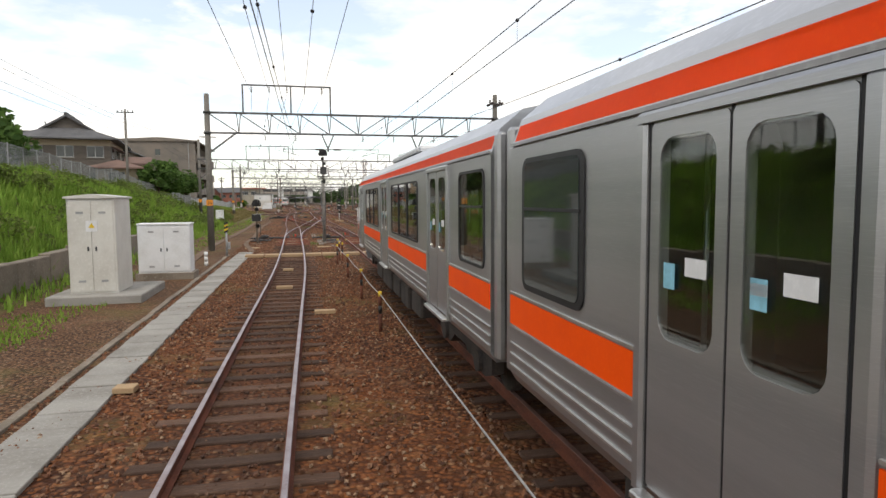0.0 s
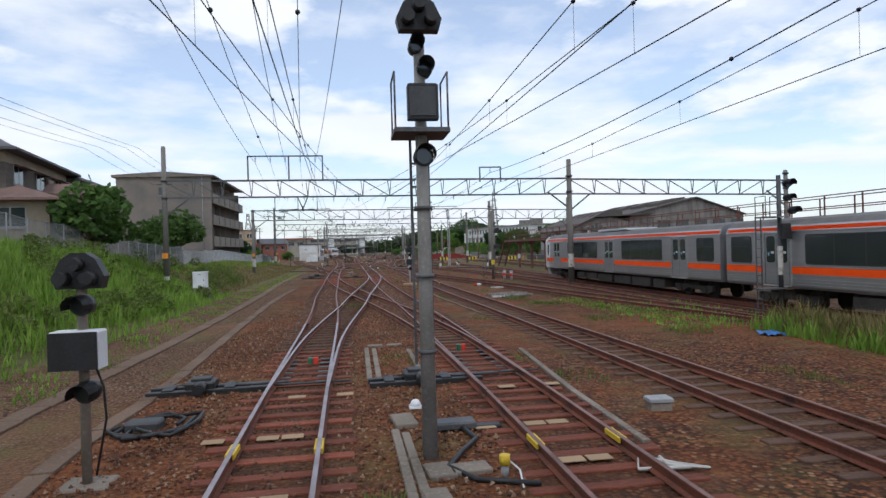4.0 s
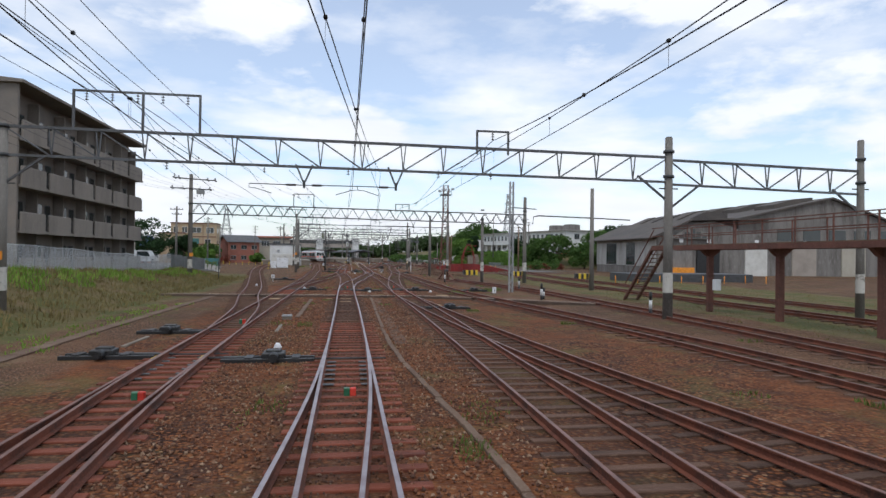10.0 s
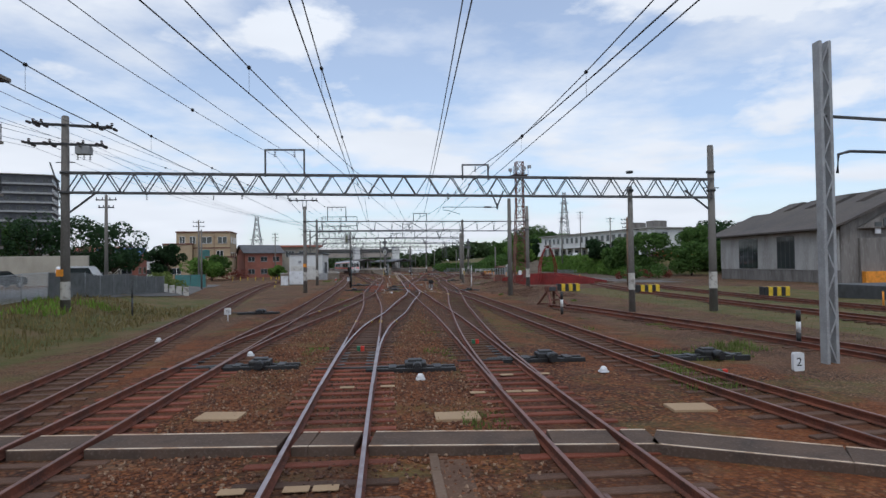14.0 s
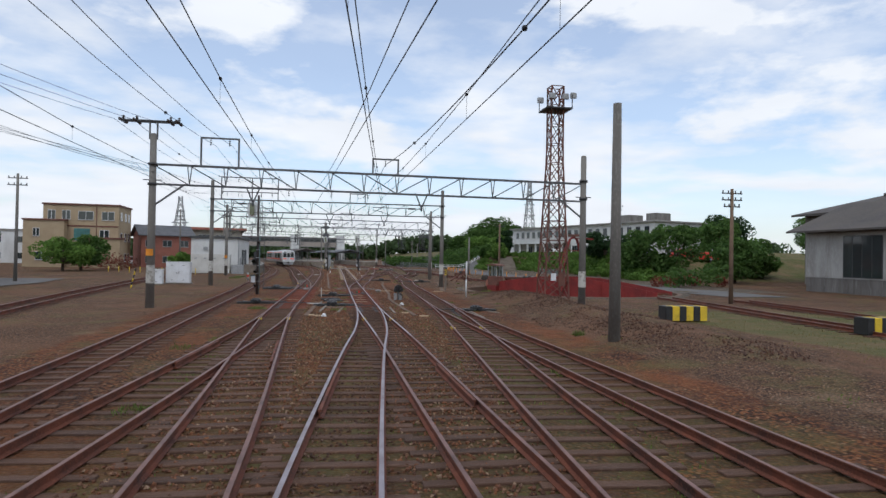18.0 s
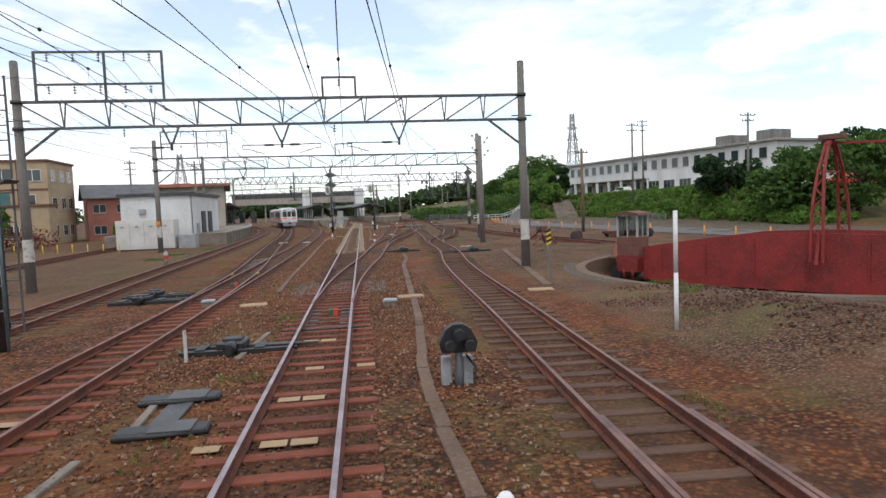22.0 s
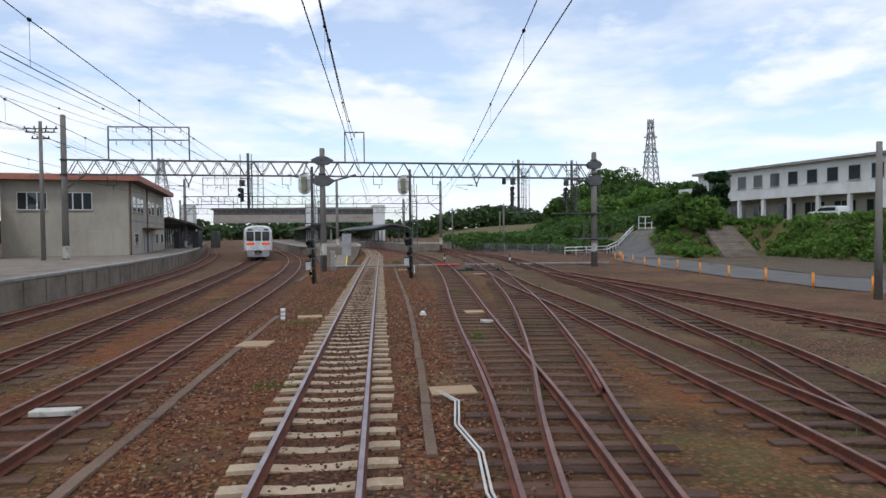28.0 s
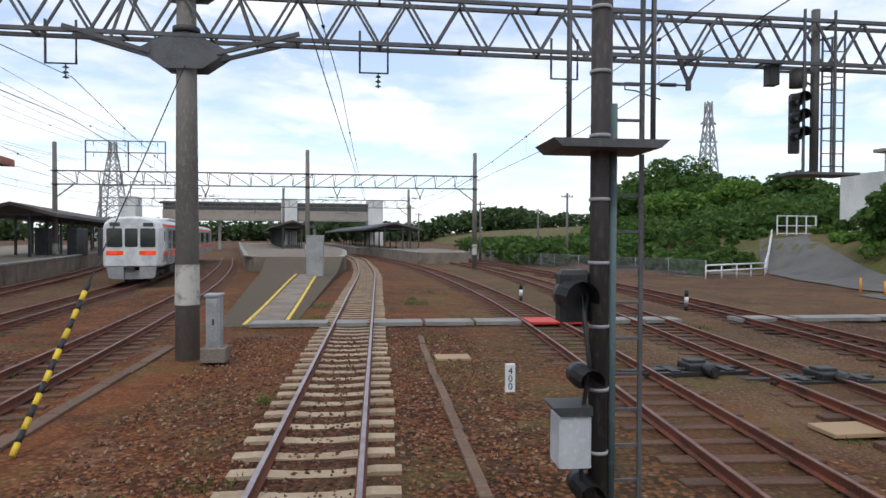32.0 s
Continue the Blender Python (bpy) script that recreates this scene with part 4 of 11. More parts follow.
def portal(parent, y, x0, x1, z0, z1, hang=4, mid=True, tiers=1, gap=0.95):
    """The raised frame above a beam that carries the feeder wires."""
    xs = [x0, x1] + ([(x0 + x1) / 2 + 0.2] if mid else [])
    for x in xs:
        strut(parent, (x, y, z0), (x, y, z1), 0.085, "frame_post")
    for k in range(tiers):
        z = z1 - k * gap
        bm = bm_new()
        bar(bm, (x0 - 0.04, y, z), (x1 + 0.04, y, z), 0.08)
        part("frame_bar", bm, M["steel"], parent)
        for i in range(hang):
            x = x0 + (x1 - x0) * (i + 0.5) / hang
            shared("insulator", INSULATOR, parent, pose(x, y, z - 0.04))


def hanger(parent, y, x, zb, arms=(-1.6, 1.6)):
    """A V-shaped dropper below the beam with steady arms."""
    for s in (-0.34, 0.34):
        strut(parent, (x + s, y, zb), (x + s * 0.12, y, zb - 0.72), 0.07, "hanger_bar")
    bm = bm_new()
    bar(bm, (x, y, zb - 0.65), (x, y, zb - 0.98), 0.10)
    part("hanger_foot", bm, M["darksteel"], parent)
    for a in arms:
        s = 1 if a > 0 else -1
        bm = bm_new()
        tube(bm, [(x + s * 0.05, y, zb - 0.86), (x + a, y, zb - 0.84)], 0.022, 6)
        tube(bm, [(x + a, y, zb - 0.84), (x + a, y, zb - 1.0), (x + a - s * 0.25, y, zb - 1.02), (x + a - s * 0.9, y, zb - 1.22)], 0.017, 6)
        part("steady_arm", bm, M["darksteel"], parent)
        bm = bm_new()
        tube(bm, [(x + s * 0.32, y, zb - 0.857), (x + s * 0.72, y, zb - 0.857)], 0.048, 10)
        part("rod_insulator", bm, M["porcelain"], parent)


def gantry(label, y, poles, beams, portals, hangers, drops=()):
    t = thing("line_gantry", label, "catenary gantry", group="gantries over the tracks")
    for x, z1, r, zg in poles:
        p = pole(t, x, y, zg, z1, r, y > 60)
        bm = bm_new()
        tube(bm, [(x - 0.45, y, z1 - 2.3), (x + 0.45, y, z1 - 2.3)], 0.03, 6)
        part("cross_arm", bm, M["darksteel"], p)
        for z in (beams[0][2], beams[0][3]):
            bm = bm_new()
            tube(bm, [(x, y, z - 0.06), (x, y, z + 0.06)], r * 1.22, 14)
            part("pole_clamp", bm, M["darksteel"], p)
    for x0, x1, zb, zt, style, zr in beams:
        truss(t, y, x0, x1, zb, zt, style, zr)
    zb = beams[0][2]
    for x, z1, r, zg in poles:
        for x0, x1, b, _, style, zr in beams:
            for end, s in ((x0, 1), (x1, -1)):
                if abs(end - x) < 0.5:
                    bm = bm_new()
                    bar(bm, (x, y, b - 1.15), (x + s * 1.5, y, b), 0.085)
                    part("knee_brace", bm, M["steel"], t)
    for q in portals:
        portal(t, y, *q)
    for x, arms in hangers:
        hanger(t, y, x, zb, arms)
    for x in drops:
        shared("insulator", INSULATOR, t, pose(x, y, zb - 0.05))
    return t


A2, AL, AR = (-1.6, 1.6), (-1.6,), (1.6,)
P = "pratt"
GA = [
    ("grey concrete pole gantry with lattice beam and orange number plate", 37.0, [(-4.1, 8.38, 0.17, -0.2), (12.4, 8.8, 0.17, -0.2)], [(-4.1, 12.4, 6.32, 7.42, P, 0)], [(-2.2, 2.58, 7.42, 8.97, 5, True, 1)], [(2.4, (-2.5, 2.9)), (7.6, AR)], (-1.05, 0.6, 4.4, 6.2, 8.6)),
    ("long concrete pole gantry reaching over the depot sidings", 74.8, [(-9.9, 9.3, 0.16, 1.2), (16.15, 8.3, 0.19, -0.2), (32.3, 7.4, 0.17, -0.2)], [(-9.9, 16.15, 6.15, 7.2, P, -0.15), (16.15, 32.3, 6.0, 7.0, P, -0.3)], [(-4.87, -0.25, 7.15, 8.7, 5, True, 1), (10.0, 11.4, 6.9, 7.86, 1, False, 1)], [(-1.55, (-1.5, 1.7)), (6.2, (-2.4, 2.2))], (0.4, 2.0, 3.7, 8.2)),
    ("concrete pole gantry beside the grey flats", 108.0, [(-9.5, 7.5, 0.19, 0.4), (18.05, 8.05, 0.2, -0.2), (27.85, 8.3, 0.18, -0.2)], [(-9.5, 18.05, 6.3, 7.42, P, -0.25), (18.05, 27.85, 5.95, 7.05, P, -0.2)], [(-7.0, -2.25, 7.4, 8.93, 5, True, 1), (9.18, 10.56, 7.0, 8.0, 1, False, 1)], [(1.9, (-2.2, 2.2)), (5.7, AL)], (-6, -3.5, 0.3, 3.7, 7.5, 9.8)),
    ("concrete pole gantry with warren lattice beam", 146.2, [(-11.45, 10.25, 0.21, 0.4), (17.8, 6.6, 0.16, -0.2), (22.4, 8.85, 0.2, -0.2)], [(-11.3, 22.4, 6.42, 7.42, "warren", -0.4)], [(-1.59, 0.39, 7.2, 8.6, 2, False, 1), (8.66, 10.03, 7.02, 7.82, 1, False, 1)], [(10.5, (-2.9,))], (-7.5, -4.2, -2.78, -1.05, -0.45, 0.4, 3.7, 4.9, 7.85)),
    ("concrete pole gantry beside the floodlight tower", 178.0, [(-3.7, 8.55, 0.19, -0.2), (19.25, 8.45, 0.19, -0.2)], [(-3.7, 19.25, 6.05, 7.05, P, -0.15)], [(-1.4, 0.45, 7.0, 8.5, 2, False, 1), (7.35, 8.7, 6.95, 7.8, 1, False, 1)], [(1.2, (-1.4,)), (10.0, (-2.6,))], (-0.3, 3.0, 5.2, 7.1)),
    ("concrete pole gantry over the station throat", 202.0, [(-5.15, 8.95, 0.18, -0.2), (15.3, 8.78, 0.18, -0.2)], [(-5.15, 15.3, 6.33, 7.38, P, 0)], [(-4.4, 0.43, 7.35, 9.33, 5, True, 2, 1.27), (6.78, 8.14, 7.35, 8.22, 1, False, 1)], [(0.6, AL), (5.0, A2), (9.9, (-2.2,))], (-1.2, 3.0, 7.2)),
    ("concrete pole gantry beside the white equipment building", 228.8, [(-8.15, 8.85, 0.19, -0.2), (18.4, 8.8, 0.19, -0.2)], [(-8.15, 18.4, 6.45, 7.42, P, -0.2)], [(-7.6, -2.43, 7.4, 9.55, 5, True, 2), (6.3, 7.7, 7.3, 8.25, 1, False, 1)], [(-1.3, AL), (5.6, (1.7,)), (12.4, AL)], (-3.3, 0.4, 3.3, 7.4, 10.2)),
    ("long signal gantry with warren lattice beam", 272.0, [(3.95, 9.05, 0.24, -0.2), (25.05, 8.8, 0.24, -0.2), (-14.5, 11.4, 0.22, -0.2)], [(-14.2, 25.05, 7.15, 8.2, "warren", -0.35)], [(-11.4, -5.7, 8.2, 10.6, 5, True, 2), (5.66, 7.1, 8.0, 10.3, 1, False, 1)], [(-5.8, AL), (15.7, AL)], ()),
    ("concrete pole gantry at the station end", 312.0, [(-17.9, 10.2, 0.2, -0.2), (2.4, 9.9, 0.2, -0.2), (16.8, 9.9, 0.2, -0.2)], [(-17.9, 16.8, 6.8, 7.9, P, 0)], [(-15.5, -9.2, 7.9, 10.4, 5, True, 2)], [(-6.0, A2), (4.9, A2), (12.0, AL)], (-12, -9, 0.5)),
    ("concrete pole gantry far along the platforms", 350.0, [(-30.0, 9.5, 0.2, -0.2), (-5.0, 9.5, 0.2, -0.2), (13.0, 9.5, 0.2, -0.2)], [(-30.0, 13.0, 6.8, 7.9, P, 0)], [(-26, -20, 7.9, 10.2, 5, True, 2)], [(-9.0, A2), (4, A2)], ()),
]
GANTRIES = {row[1]: gantry(*row) for row in GA}


def pole_arm(t, x0, x1, y, z, ins, tilt=0.0):
    """A double cross-arm clamped round a pole, with pin insulators above and strain insulators at its ends."""
    for s in (-0.19, 0.19):
        bm = bm_new()
        bar(bm, (x0, y + s, z), (x1, y + s, z + tilt), 0.07)
        a = part("cross_arm", bm, M["darksteel"], t)
    for x in ins:
        zz = z + tilt * (x - x0) / (x1 - x0)
        bm = bm_new()
        tube(bm, [(x, y, zz), (x, y, zz + 0.12)], 0.03, 8)
        for k in range(2):
            tube(bm, [(x, y, zz + 0.1 + k * 0.09), (x, y, zz + 0.16 + k * 0.09)], 0.085, 10, 0.05)
        part("pin_insulator", bm, M["porcelain"], a)
        for s in (-1, 1):
            bm = bm_new()
            for k in range(3):
                tube(bm, [(x, y + s * (0.28 + k * 0.13), zz - 0.02), (x, y + s * (0.36 + k * 0.13), zz - 0.03)], 0.075, 9, 0.04)
            part("strain_insulator", bm, M["porcelain"], a)


g = GANTRIES[146.2]
pole_arm(g, -13.1, -9.1, 146.2, 9.92, (-13.0, -12.6, -9.9, -9.2), -0.22)
pole_arm(g, -13.35, -9.5, 146.2, 8.92, (-13.2, -12.2, -10.6, -9.7), -0.12)
bm = bm_new()
bbox(bm, -10.9, -10.2, 145.95, 146.45, 8.35, 8.75, 0.04)
part("switch_box", bm, M["greybox"], g)
for x in (-10.85, -10.55, -10.25):
    shared("insulator", INSULATOR, g, pose(x, 146.2, 8.4))
g = GANTRIES[178.0]
for x in (-3.88, -3.52):
    strut(g, (x, 178, 8.3), (x, 178, 9.2), 0.07, "arm_post")
pole_arm(g, -5.3, -2.4, 178.0, 9.2, (-5.15, -4.5, -2.9, -2.5))
g = GANTRIES[37.0]
pole_arm(g, 12.0, 12.8, 37.0, 8.3, (12.1, 12.7))
# haunches of the signal gantry: gusset plates on both chords and slanting lower chords
g = GANTRIES[272.0]
for x, zt in ((3.95, 8.05), (25.05, 7.75)):
    for y in (271.74, 272.26):
        for z0, hw, hh in ((zt + 0.1, 0.85 if x < 20 else 0.6, 0.3), (6.62, 0.98 if x < 20 else 0.65, 0.36)):
            bm = bm_new()
            prism(bm, [(x - hw, z0 + 0.04), (x - 0.35, z0 + hh), (x + 0.35, z0 + hh), (x + hw, z0 + 0.04), (x + 0.4, z0 - hh), (x - 0.4, z0 - hh)], "y", y - 0.012, y + 0.012)
            part("gusset_plate", bm, M["steel"], g)
        for s in (-1, 1) if x < 20 else (-1,):
            strut(g, (x + s * 0.7, y, 6.6), (x + s * 2.5, y, zt - 0.95), 0.085, "haunch_chord")
            strut(g, (x + s * 1.5, y, 6.9), (x + s * 1.1, y, zt), 0.05, "haunch_bar")


# ---- overhead wires ----
SPANS = [-22, 37.0, 74.8, 108.0, 146.2, 178.0, 202.0, 228.8, 272.0, 312.0, 350.0]


def catenary(f, y0, y1, stag=0.15, drops=True):
    t = thing("overhead_line", "dark contact wire hung from a messenger wire", "overhead wire", group="overhead lines")
    bm, bc, bd = bm_new(), bm_new(), bm_new()
    stops = sorted({y0, y1, *[s for s in SPANS if y0 < s < y1]})
    for i, (a, b) in enumerate(zip(stops, stops[1:])):
        n = max(4, int((b - a) / 4.5))
        pm, pc = [], []
        for k in range(n + 1):
            s = k / n
            y = a + (b - a) * s
            x = f(a) + (f(b) - f(a)) * s + stag * (1 - 2 * s) * (1 if i % 2 else -1)
            pm.append((x, y, 6.05 - 0.62 * 4 * s * (1 - s)))
            pc.append((x, y, 5.12 - 0.03 * 4 * s * (1 - s)))
            if 0 < k < n and drops:
                tube(bd, [pm[-1], pc[-1]], 0.003, 4, cap=False)
                ball(bm, pm[-1], 0.032, (1, 1.4, 1), 6, 4)
        tube(bm, pm, 0.0085, 5, cap=False)
        tube(bc, pc, 0.0085, 5, cap=False)
    part("messenger_wire", bm, M["wire"], t)
    part("contact_wire", bc, M["wire"], t)
    if drops:
        tagged(part("dropper_wire", bd, M["wire"], t), kind="stuff")
    else:
        bd.free()


WIRES = (
    ([(-0.3, -22), (0.45, 37), (-0.25, 74.8), (-0.4, 108), (-0.4, 146.2), (-0.85, 178), (-1.7, 202), (-2.9, 228.8), (-6.4, 272), (-14, 312), (-19, 330)], True),
    ([(3.8, -22), (4.33, 37), (3.85, 74.8), (3.8, 108), (3.55, 146.2), (3.1, 178), (3.2, 202), (3.2, 228.8), (1.6, 272), (-5, 312), (-11, 335)], True),
    ([(8.2, -22), (8.55, 37), (7.95, 74.8), (7.55, 108), (7.85, 146.2), (7.2, 178), (7.2, 202), (7.3, 228.8), (7.4, 272), (7.4, 312), (0.5, 360)], True),
    ([(-0.75, 37), (2.05, 74.8), (5.1, 108)], True),
    ([(5.75, 37), (1.3, 74.8), (-1.6, 108)], True),
    ([(1.35, 108), (4.95, 146.2), (7.95, 178)], True),
    ([(5.1, 108), (6.5, 146.2), (4.35, 178)], False),
    ([(5.0, 178), (7.3, 202)], True),
    ([(7.85, 178), (10.3, 202), (16.9, 222)], True),
    ([(7.9, 202), (10.1, 228.8), (13.1, 272), (12.9, 300), (9.6, 330)], True),
    ([(2.6, 202), (0.9, 228.8), (-3.0, 272), (-8.6, 304), (-15, 331)], True),
)
for pts, drops in WIRES:
    catenary(curve_x(pts), pts[0][1], pts[-1][1], 0.06, drops)


def feeder(label, pts, r=0.0105, sag=0.55, beads=False):
    t = thing("feeder_wire", label, "wire", group="feeder wires above the gantries")
    for a, b in zip(pts, pts[1:]):
        n = 10
        at = [Vector((a[0] + (b[0] - a[0]) * i / n, a[1] + (b[1] - a[1]) * i / n, a[2] + (b[2] - a[2]) * i / n - sag * 4 * (i / n) * (1 - i / n))) for i in range(n + 1)]
        bm = bm_new()
        tube(bm, at, r, 5, cap=False)
        span = part("span", bm, M["wire"], t)
        for k in (3, 7) if beads else ():
            bm = bm_new()
            ball(bm, at[k], 0.06, u=8, v=6)
            part("wire_clamp", bm, M["wire"], span)
    return t


def along(k):
    """A feeder wire's places on the left-hand frames; the outer three swing over to the pole arms."""
    fr = [(-22, -2.0, 2.6, 8.6), (37, -2.2, 2.58, 8.55), (74.8, -4.87, -0.25, 8.28), (108, -7.0, -2.25, 8.5), (202, -4.2, 0.43, 8.9), (228.8, -7.6, -2.43, 9.1), (272, -11.4, -5.7, 10.2), (312, -15.5, -9.2, 10.0), (350, -26, -20, 9.8)]
    fr += [(146.2, -14.0, -7.4, 9.75), (178, -6.0, -1.6, 9.25)] if k < 0.6 else [(146.2, -4.2, 0.35, 8.25), (178, -3.6, 0.6, 8.1)]
    return [(a + (b - a) * k, y, z) for y, a, b, z in sorted(fr)]


for k in (0.1, 0.3, 0.5, 0.7, 0.9):
    feeder("black feeder cable strung along the gantry tops", along(k), beads=k in (0.3, 0.7))
feeder("thick black feeder cable on small gantry frames", [(11.2, -22, 7.6), (11.0, 37, 7.6), (10.7, 74.8, 7.5), (9.87, 108, 7.6), (9.2, 146.2, 7.45), (8.0, 178, 7.5), (7.5, 202, 7.85), (7.0, 228.8, 7.9), (6.4, 272, 9.9)], 0.017, beads=True)
feeder("single wire slanting to the line pole", [(7.2, 202.8, 5.0), (17.1, 222.0, 6.9)], 0.0085, 0.1)
for dx, z, w in ((-1.5, 8.7, 7.0), (-0.5, 8.7, 7.0), (0.9, 8.7, 6.6), (1.6, 8.7, 6.6)):
    feeder("power cable strung along roadside poles", [(-14 + dx, 20, z + 0.8), (-13 + dx, 75, z + 0.6), (-12.5 + dx, 108, z), (-11.45 + dx, 146.2, z), (-3.9 + dx * 0.35, 178, w), (-6 + dx, 202, z - 0.4), (-10 + dx, 232, z - 0.4), (-15.3 + dx * 0.6, 270.5, 10.0), (-17 + dx, 312, z)], 0.0095, 0.7)

# ---- trains ----
def frame_part(name, y0, y1, z0, z1, r, x0, x1, material, parent, label=""):
    bm = bm_new()
    prism(bm, rrect(y0, y1, z0, z1, r), "x", x0, x1)
    return part(name, bm, material, parent, label)


def body_outline(hw):
    return [(-hw + 0.06, 0.92), (hw - 0.06, 0.92), (hw, 1.02), (hw, 3.04), (hw - 0.10, 3.30), (hw - 0.34, 3.50), (hw - 0.8, 3.60), (0, 3.64), (-hw + 0.8, 3.60), (-hw + 0.34, 3.50), (-hw + 0.10, 3.30), (-hw, 3.04), (-hw, 1.02)]


def ring_part(name, outer, inner, x0, x1, material, parent, label=""):
    """A flat frame in the yz plane with a hole; outer and inner have as many points."""
    bm = bm_new()
    a = [[bm.verts.new((x, *p)) for p in loop] for x in (x0, x1) for loop in (outer, inner)]
    n = len(outer)
    for i in range(n):
        k = (i + 1) % n
        bm.faces.new((a[0][i], a[0][k], a[1][k], a[1][i]))
        bm.faces.new((a[2][i], a[3][i], a[3][k], a[2][k]))
        bm.faces.new((a[0][i], a[2][i], a[2][k], a[0][k]))
        bm.faces.new((a[1][i], a[1][k], a[3][k], a[3][i]))
    return part(name, bm, material, parent, label)


def interior(t, y0, y1, hw, doors):
    """Floor, lining, seats and poles inside a car."""
    bm = bm_new()
    box(bm, -hw + 0.06, hw - 0.06, y0 + 0.1, y1 - 0.9, 1.06, 1.1)
    part("floor", bm, M["greybox"], t)
    bm = bm_new()
    box(bm, -0.5, 0.5, y0 + 0.3, y1 - 1.5, 3.2, 3.24)
    part("ceiling_panel", bm, M["white"], t)
    y = y0 + 0.8
    while y < y1 - 2.2:
        if min(abs(y - d) for d in doors) > 1.25:
            for x in (-0.92, 0.92):
                bm = bm_new()
                bbox(bm, x - 0.42, x + 0.42, y - 0.22, y + 0.22, 1.1, 1.52, 0.05)
                c = part("seat", bm, M["seatcloth"], t)
                bm = bm_new()
                bbox(bm, x - 0.42, x + 0.42, y - 0.28, y - 0.16, 1.5, 2.2, 0.05)
                part("seat_back", bm, M["seatcloth"], c)
        y += 0.92
    for d in doors:
        for k in (-0.85, 0.85):
            for x in (-0.95, 0.95):
                bm = bm_new()
                tube(bm, [(x, d + k, 1.1), (x, d + k, 3.2)], 0.018, 6)
                part("grab_pole", bm, M["moulding"], t)


def car(t, y0, y1, cab, doors, windows, sides=(-1,), gear=True, hw=1.45, see=False, roof="carroof"):
    """One car body from y0 to y1 under the train t; cab: +1 for a driving cab at the y1 end, -1 at y0, 0 for none."""
    bm = bm_new()
    ends = [(y0, 1.0), (y1, 1.0)]
    outline = body_outline(hw)
    rings = []
    st = [(y0, 1, 0), (y1, 1, 0)]
    if cab == 1:
        st = [(y0, 1, 0), (y1 - 0.8, 1, 0), (y1 - 0.35, 0.97, 0), (y1 - 0.05, 0.90, 0), (y1, 0.84, 0)]
    if cab == -1:
        st = [(y0, 0.84, 0), (y0 + 0.05, 0.90, 0), (y0 + 0.35, 0.97, 0), (y0 + 0.8, 1, 0), (y1, 1, 0)]
    for y, k, _ in st:
        rings.append([bm.verts.new((p[0] * k, y, 2.0 + (p[1] - 2.0) * (0.5 + k / 2))) for p in outline])
    n = len(outline)
    for a, b in zip(rings, rings[1:]):
        for i in range(n):
            if see and i in (2, 11) and a[0].co.y < y1 - 0.9:
                continue
            f = bm.faces.new((a[i], a[(i + 1) % n], b[(i + 1) % n], b[i]))
            f.material_index = 2 if (cab == 1 and a[0].co.y > y1 - 0.9) or (cab == -1 and b[0].co.y < y0 + 0.9) else 1 if 4 <= i <= 9 else 0
    bm.faces.new(rings[0][::-1]).material_index = 2 if cab == -1 else 0
    bm.faces.new(rings[-1]).material_index = 2 if cab == 1 else 0
    body = part("car_body", bm, (M["carsteel"], M[roof], M["carface"]), t, "brushed stainless steel car body")
    glass = M["carglass"] if see else M["glass"]
    if see:
        interior(t, y0, y1, hw, doors)
    for s in sides:
        x = s * hw
        if see:
            holes = sorted([w for w in windows if w[1] < y1 - 0.85] + [(d + k * 0.325 - 0.23, d + k * 0.325 + 0.23) for d in doors for k in (-1, 1)])
            p0, p1 = min(x, x - s * 0.05), max(x, x - s * 0.05)
            e1 = y1 - 0.8 if cab == 1 else y1
            for z0, z1 in ((1.02, 1.88), (2.89, 3.04)):
                bm = bm_new()
                box(bm, p0, p1, y0, e1, z0, z1)
                part("side_panel", bm, M["carsteel"], body)
            last = y0
            for u, w in holes + [(e1, e1)]:
                bm = bm_new()
                box(bm, p0, p1, last, u, 1.88, 2.89)
                part("side_pier", bm, M["carsteel"], body)
                last = w
        a, b = (x - 0.012, x + 0.012)
        spans, last = [], y0 + 0.02
        for d in sorted(doors):
            spans.append((last, d - 0.78))
            last = d + 0.78
        spans.append((last, y1 - (0.9 if cab == 1 else 0.02)))
        for u, w in spans:
            if cab == -1:
                u = max(u, y0 + 0.9)
            if w - u < 0.1:
                continue
            for z0, z1 in ((1.47, 1.73),):
                bm = bm_new()
                box(bm, a, b, u, w, z0, z1)
                part("orange_stripe", bm, M["stripe"], body)
            bm = bm_new()
            for z in (1.445, 1.755, 1.29, 1.19, 1.09):
                box(bm, x - 0.016, x + 0.016, u, w, z - 0.008, z + 0.008)
            part("bright_moulding", bm, M["moulding"], body)
        bm = bm_new()
        q = hw - 0.10
        z0, z1 = 3.10, 3.24
        e0, e1 = y0 + 0.05 + (0.9 if cab == -1 else 0), y1 - 0.05 - (0.9 if cab == 1 else 0)
        vs = [bm.verts.new(p) for p in ((s * (hw + 0.006 - 0.10 * (z0 - 3.02) / 0.28), e0, z0), (s * (hw + 0.006 - 0.10 * (z0 - 3.02) / 0.28), e1, z0), (s * (hw + 0.006 - 0.10 * (z1 - 3.02) / 0.28), e1, z1), (s * (hw + 0.006 - 0.10 * (z1 - 3.02) / 0.28), e0, z1))]
        bm.faces.new(vs)
        bm.verts.ensure_lookup_table()
        bmesh.ops.solidify(bm, geom=list(bm.faces), thickness=0.012)
        part("orange_band", bm, M["stripe"], body)
        bm = bm_new()
        box(bm, x - 0.02, x + 0.02, e0, e1, 3.055, 3.08)
        part("rain_gutter", bm, M["greybox"], body)
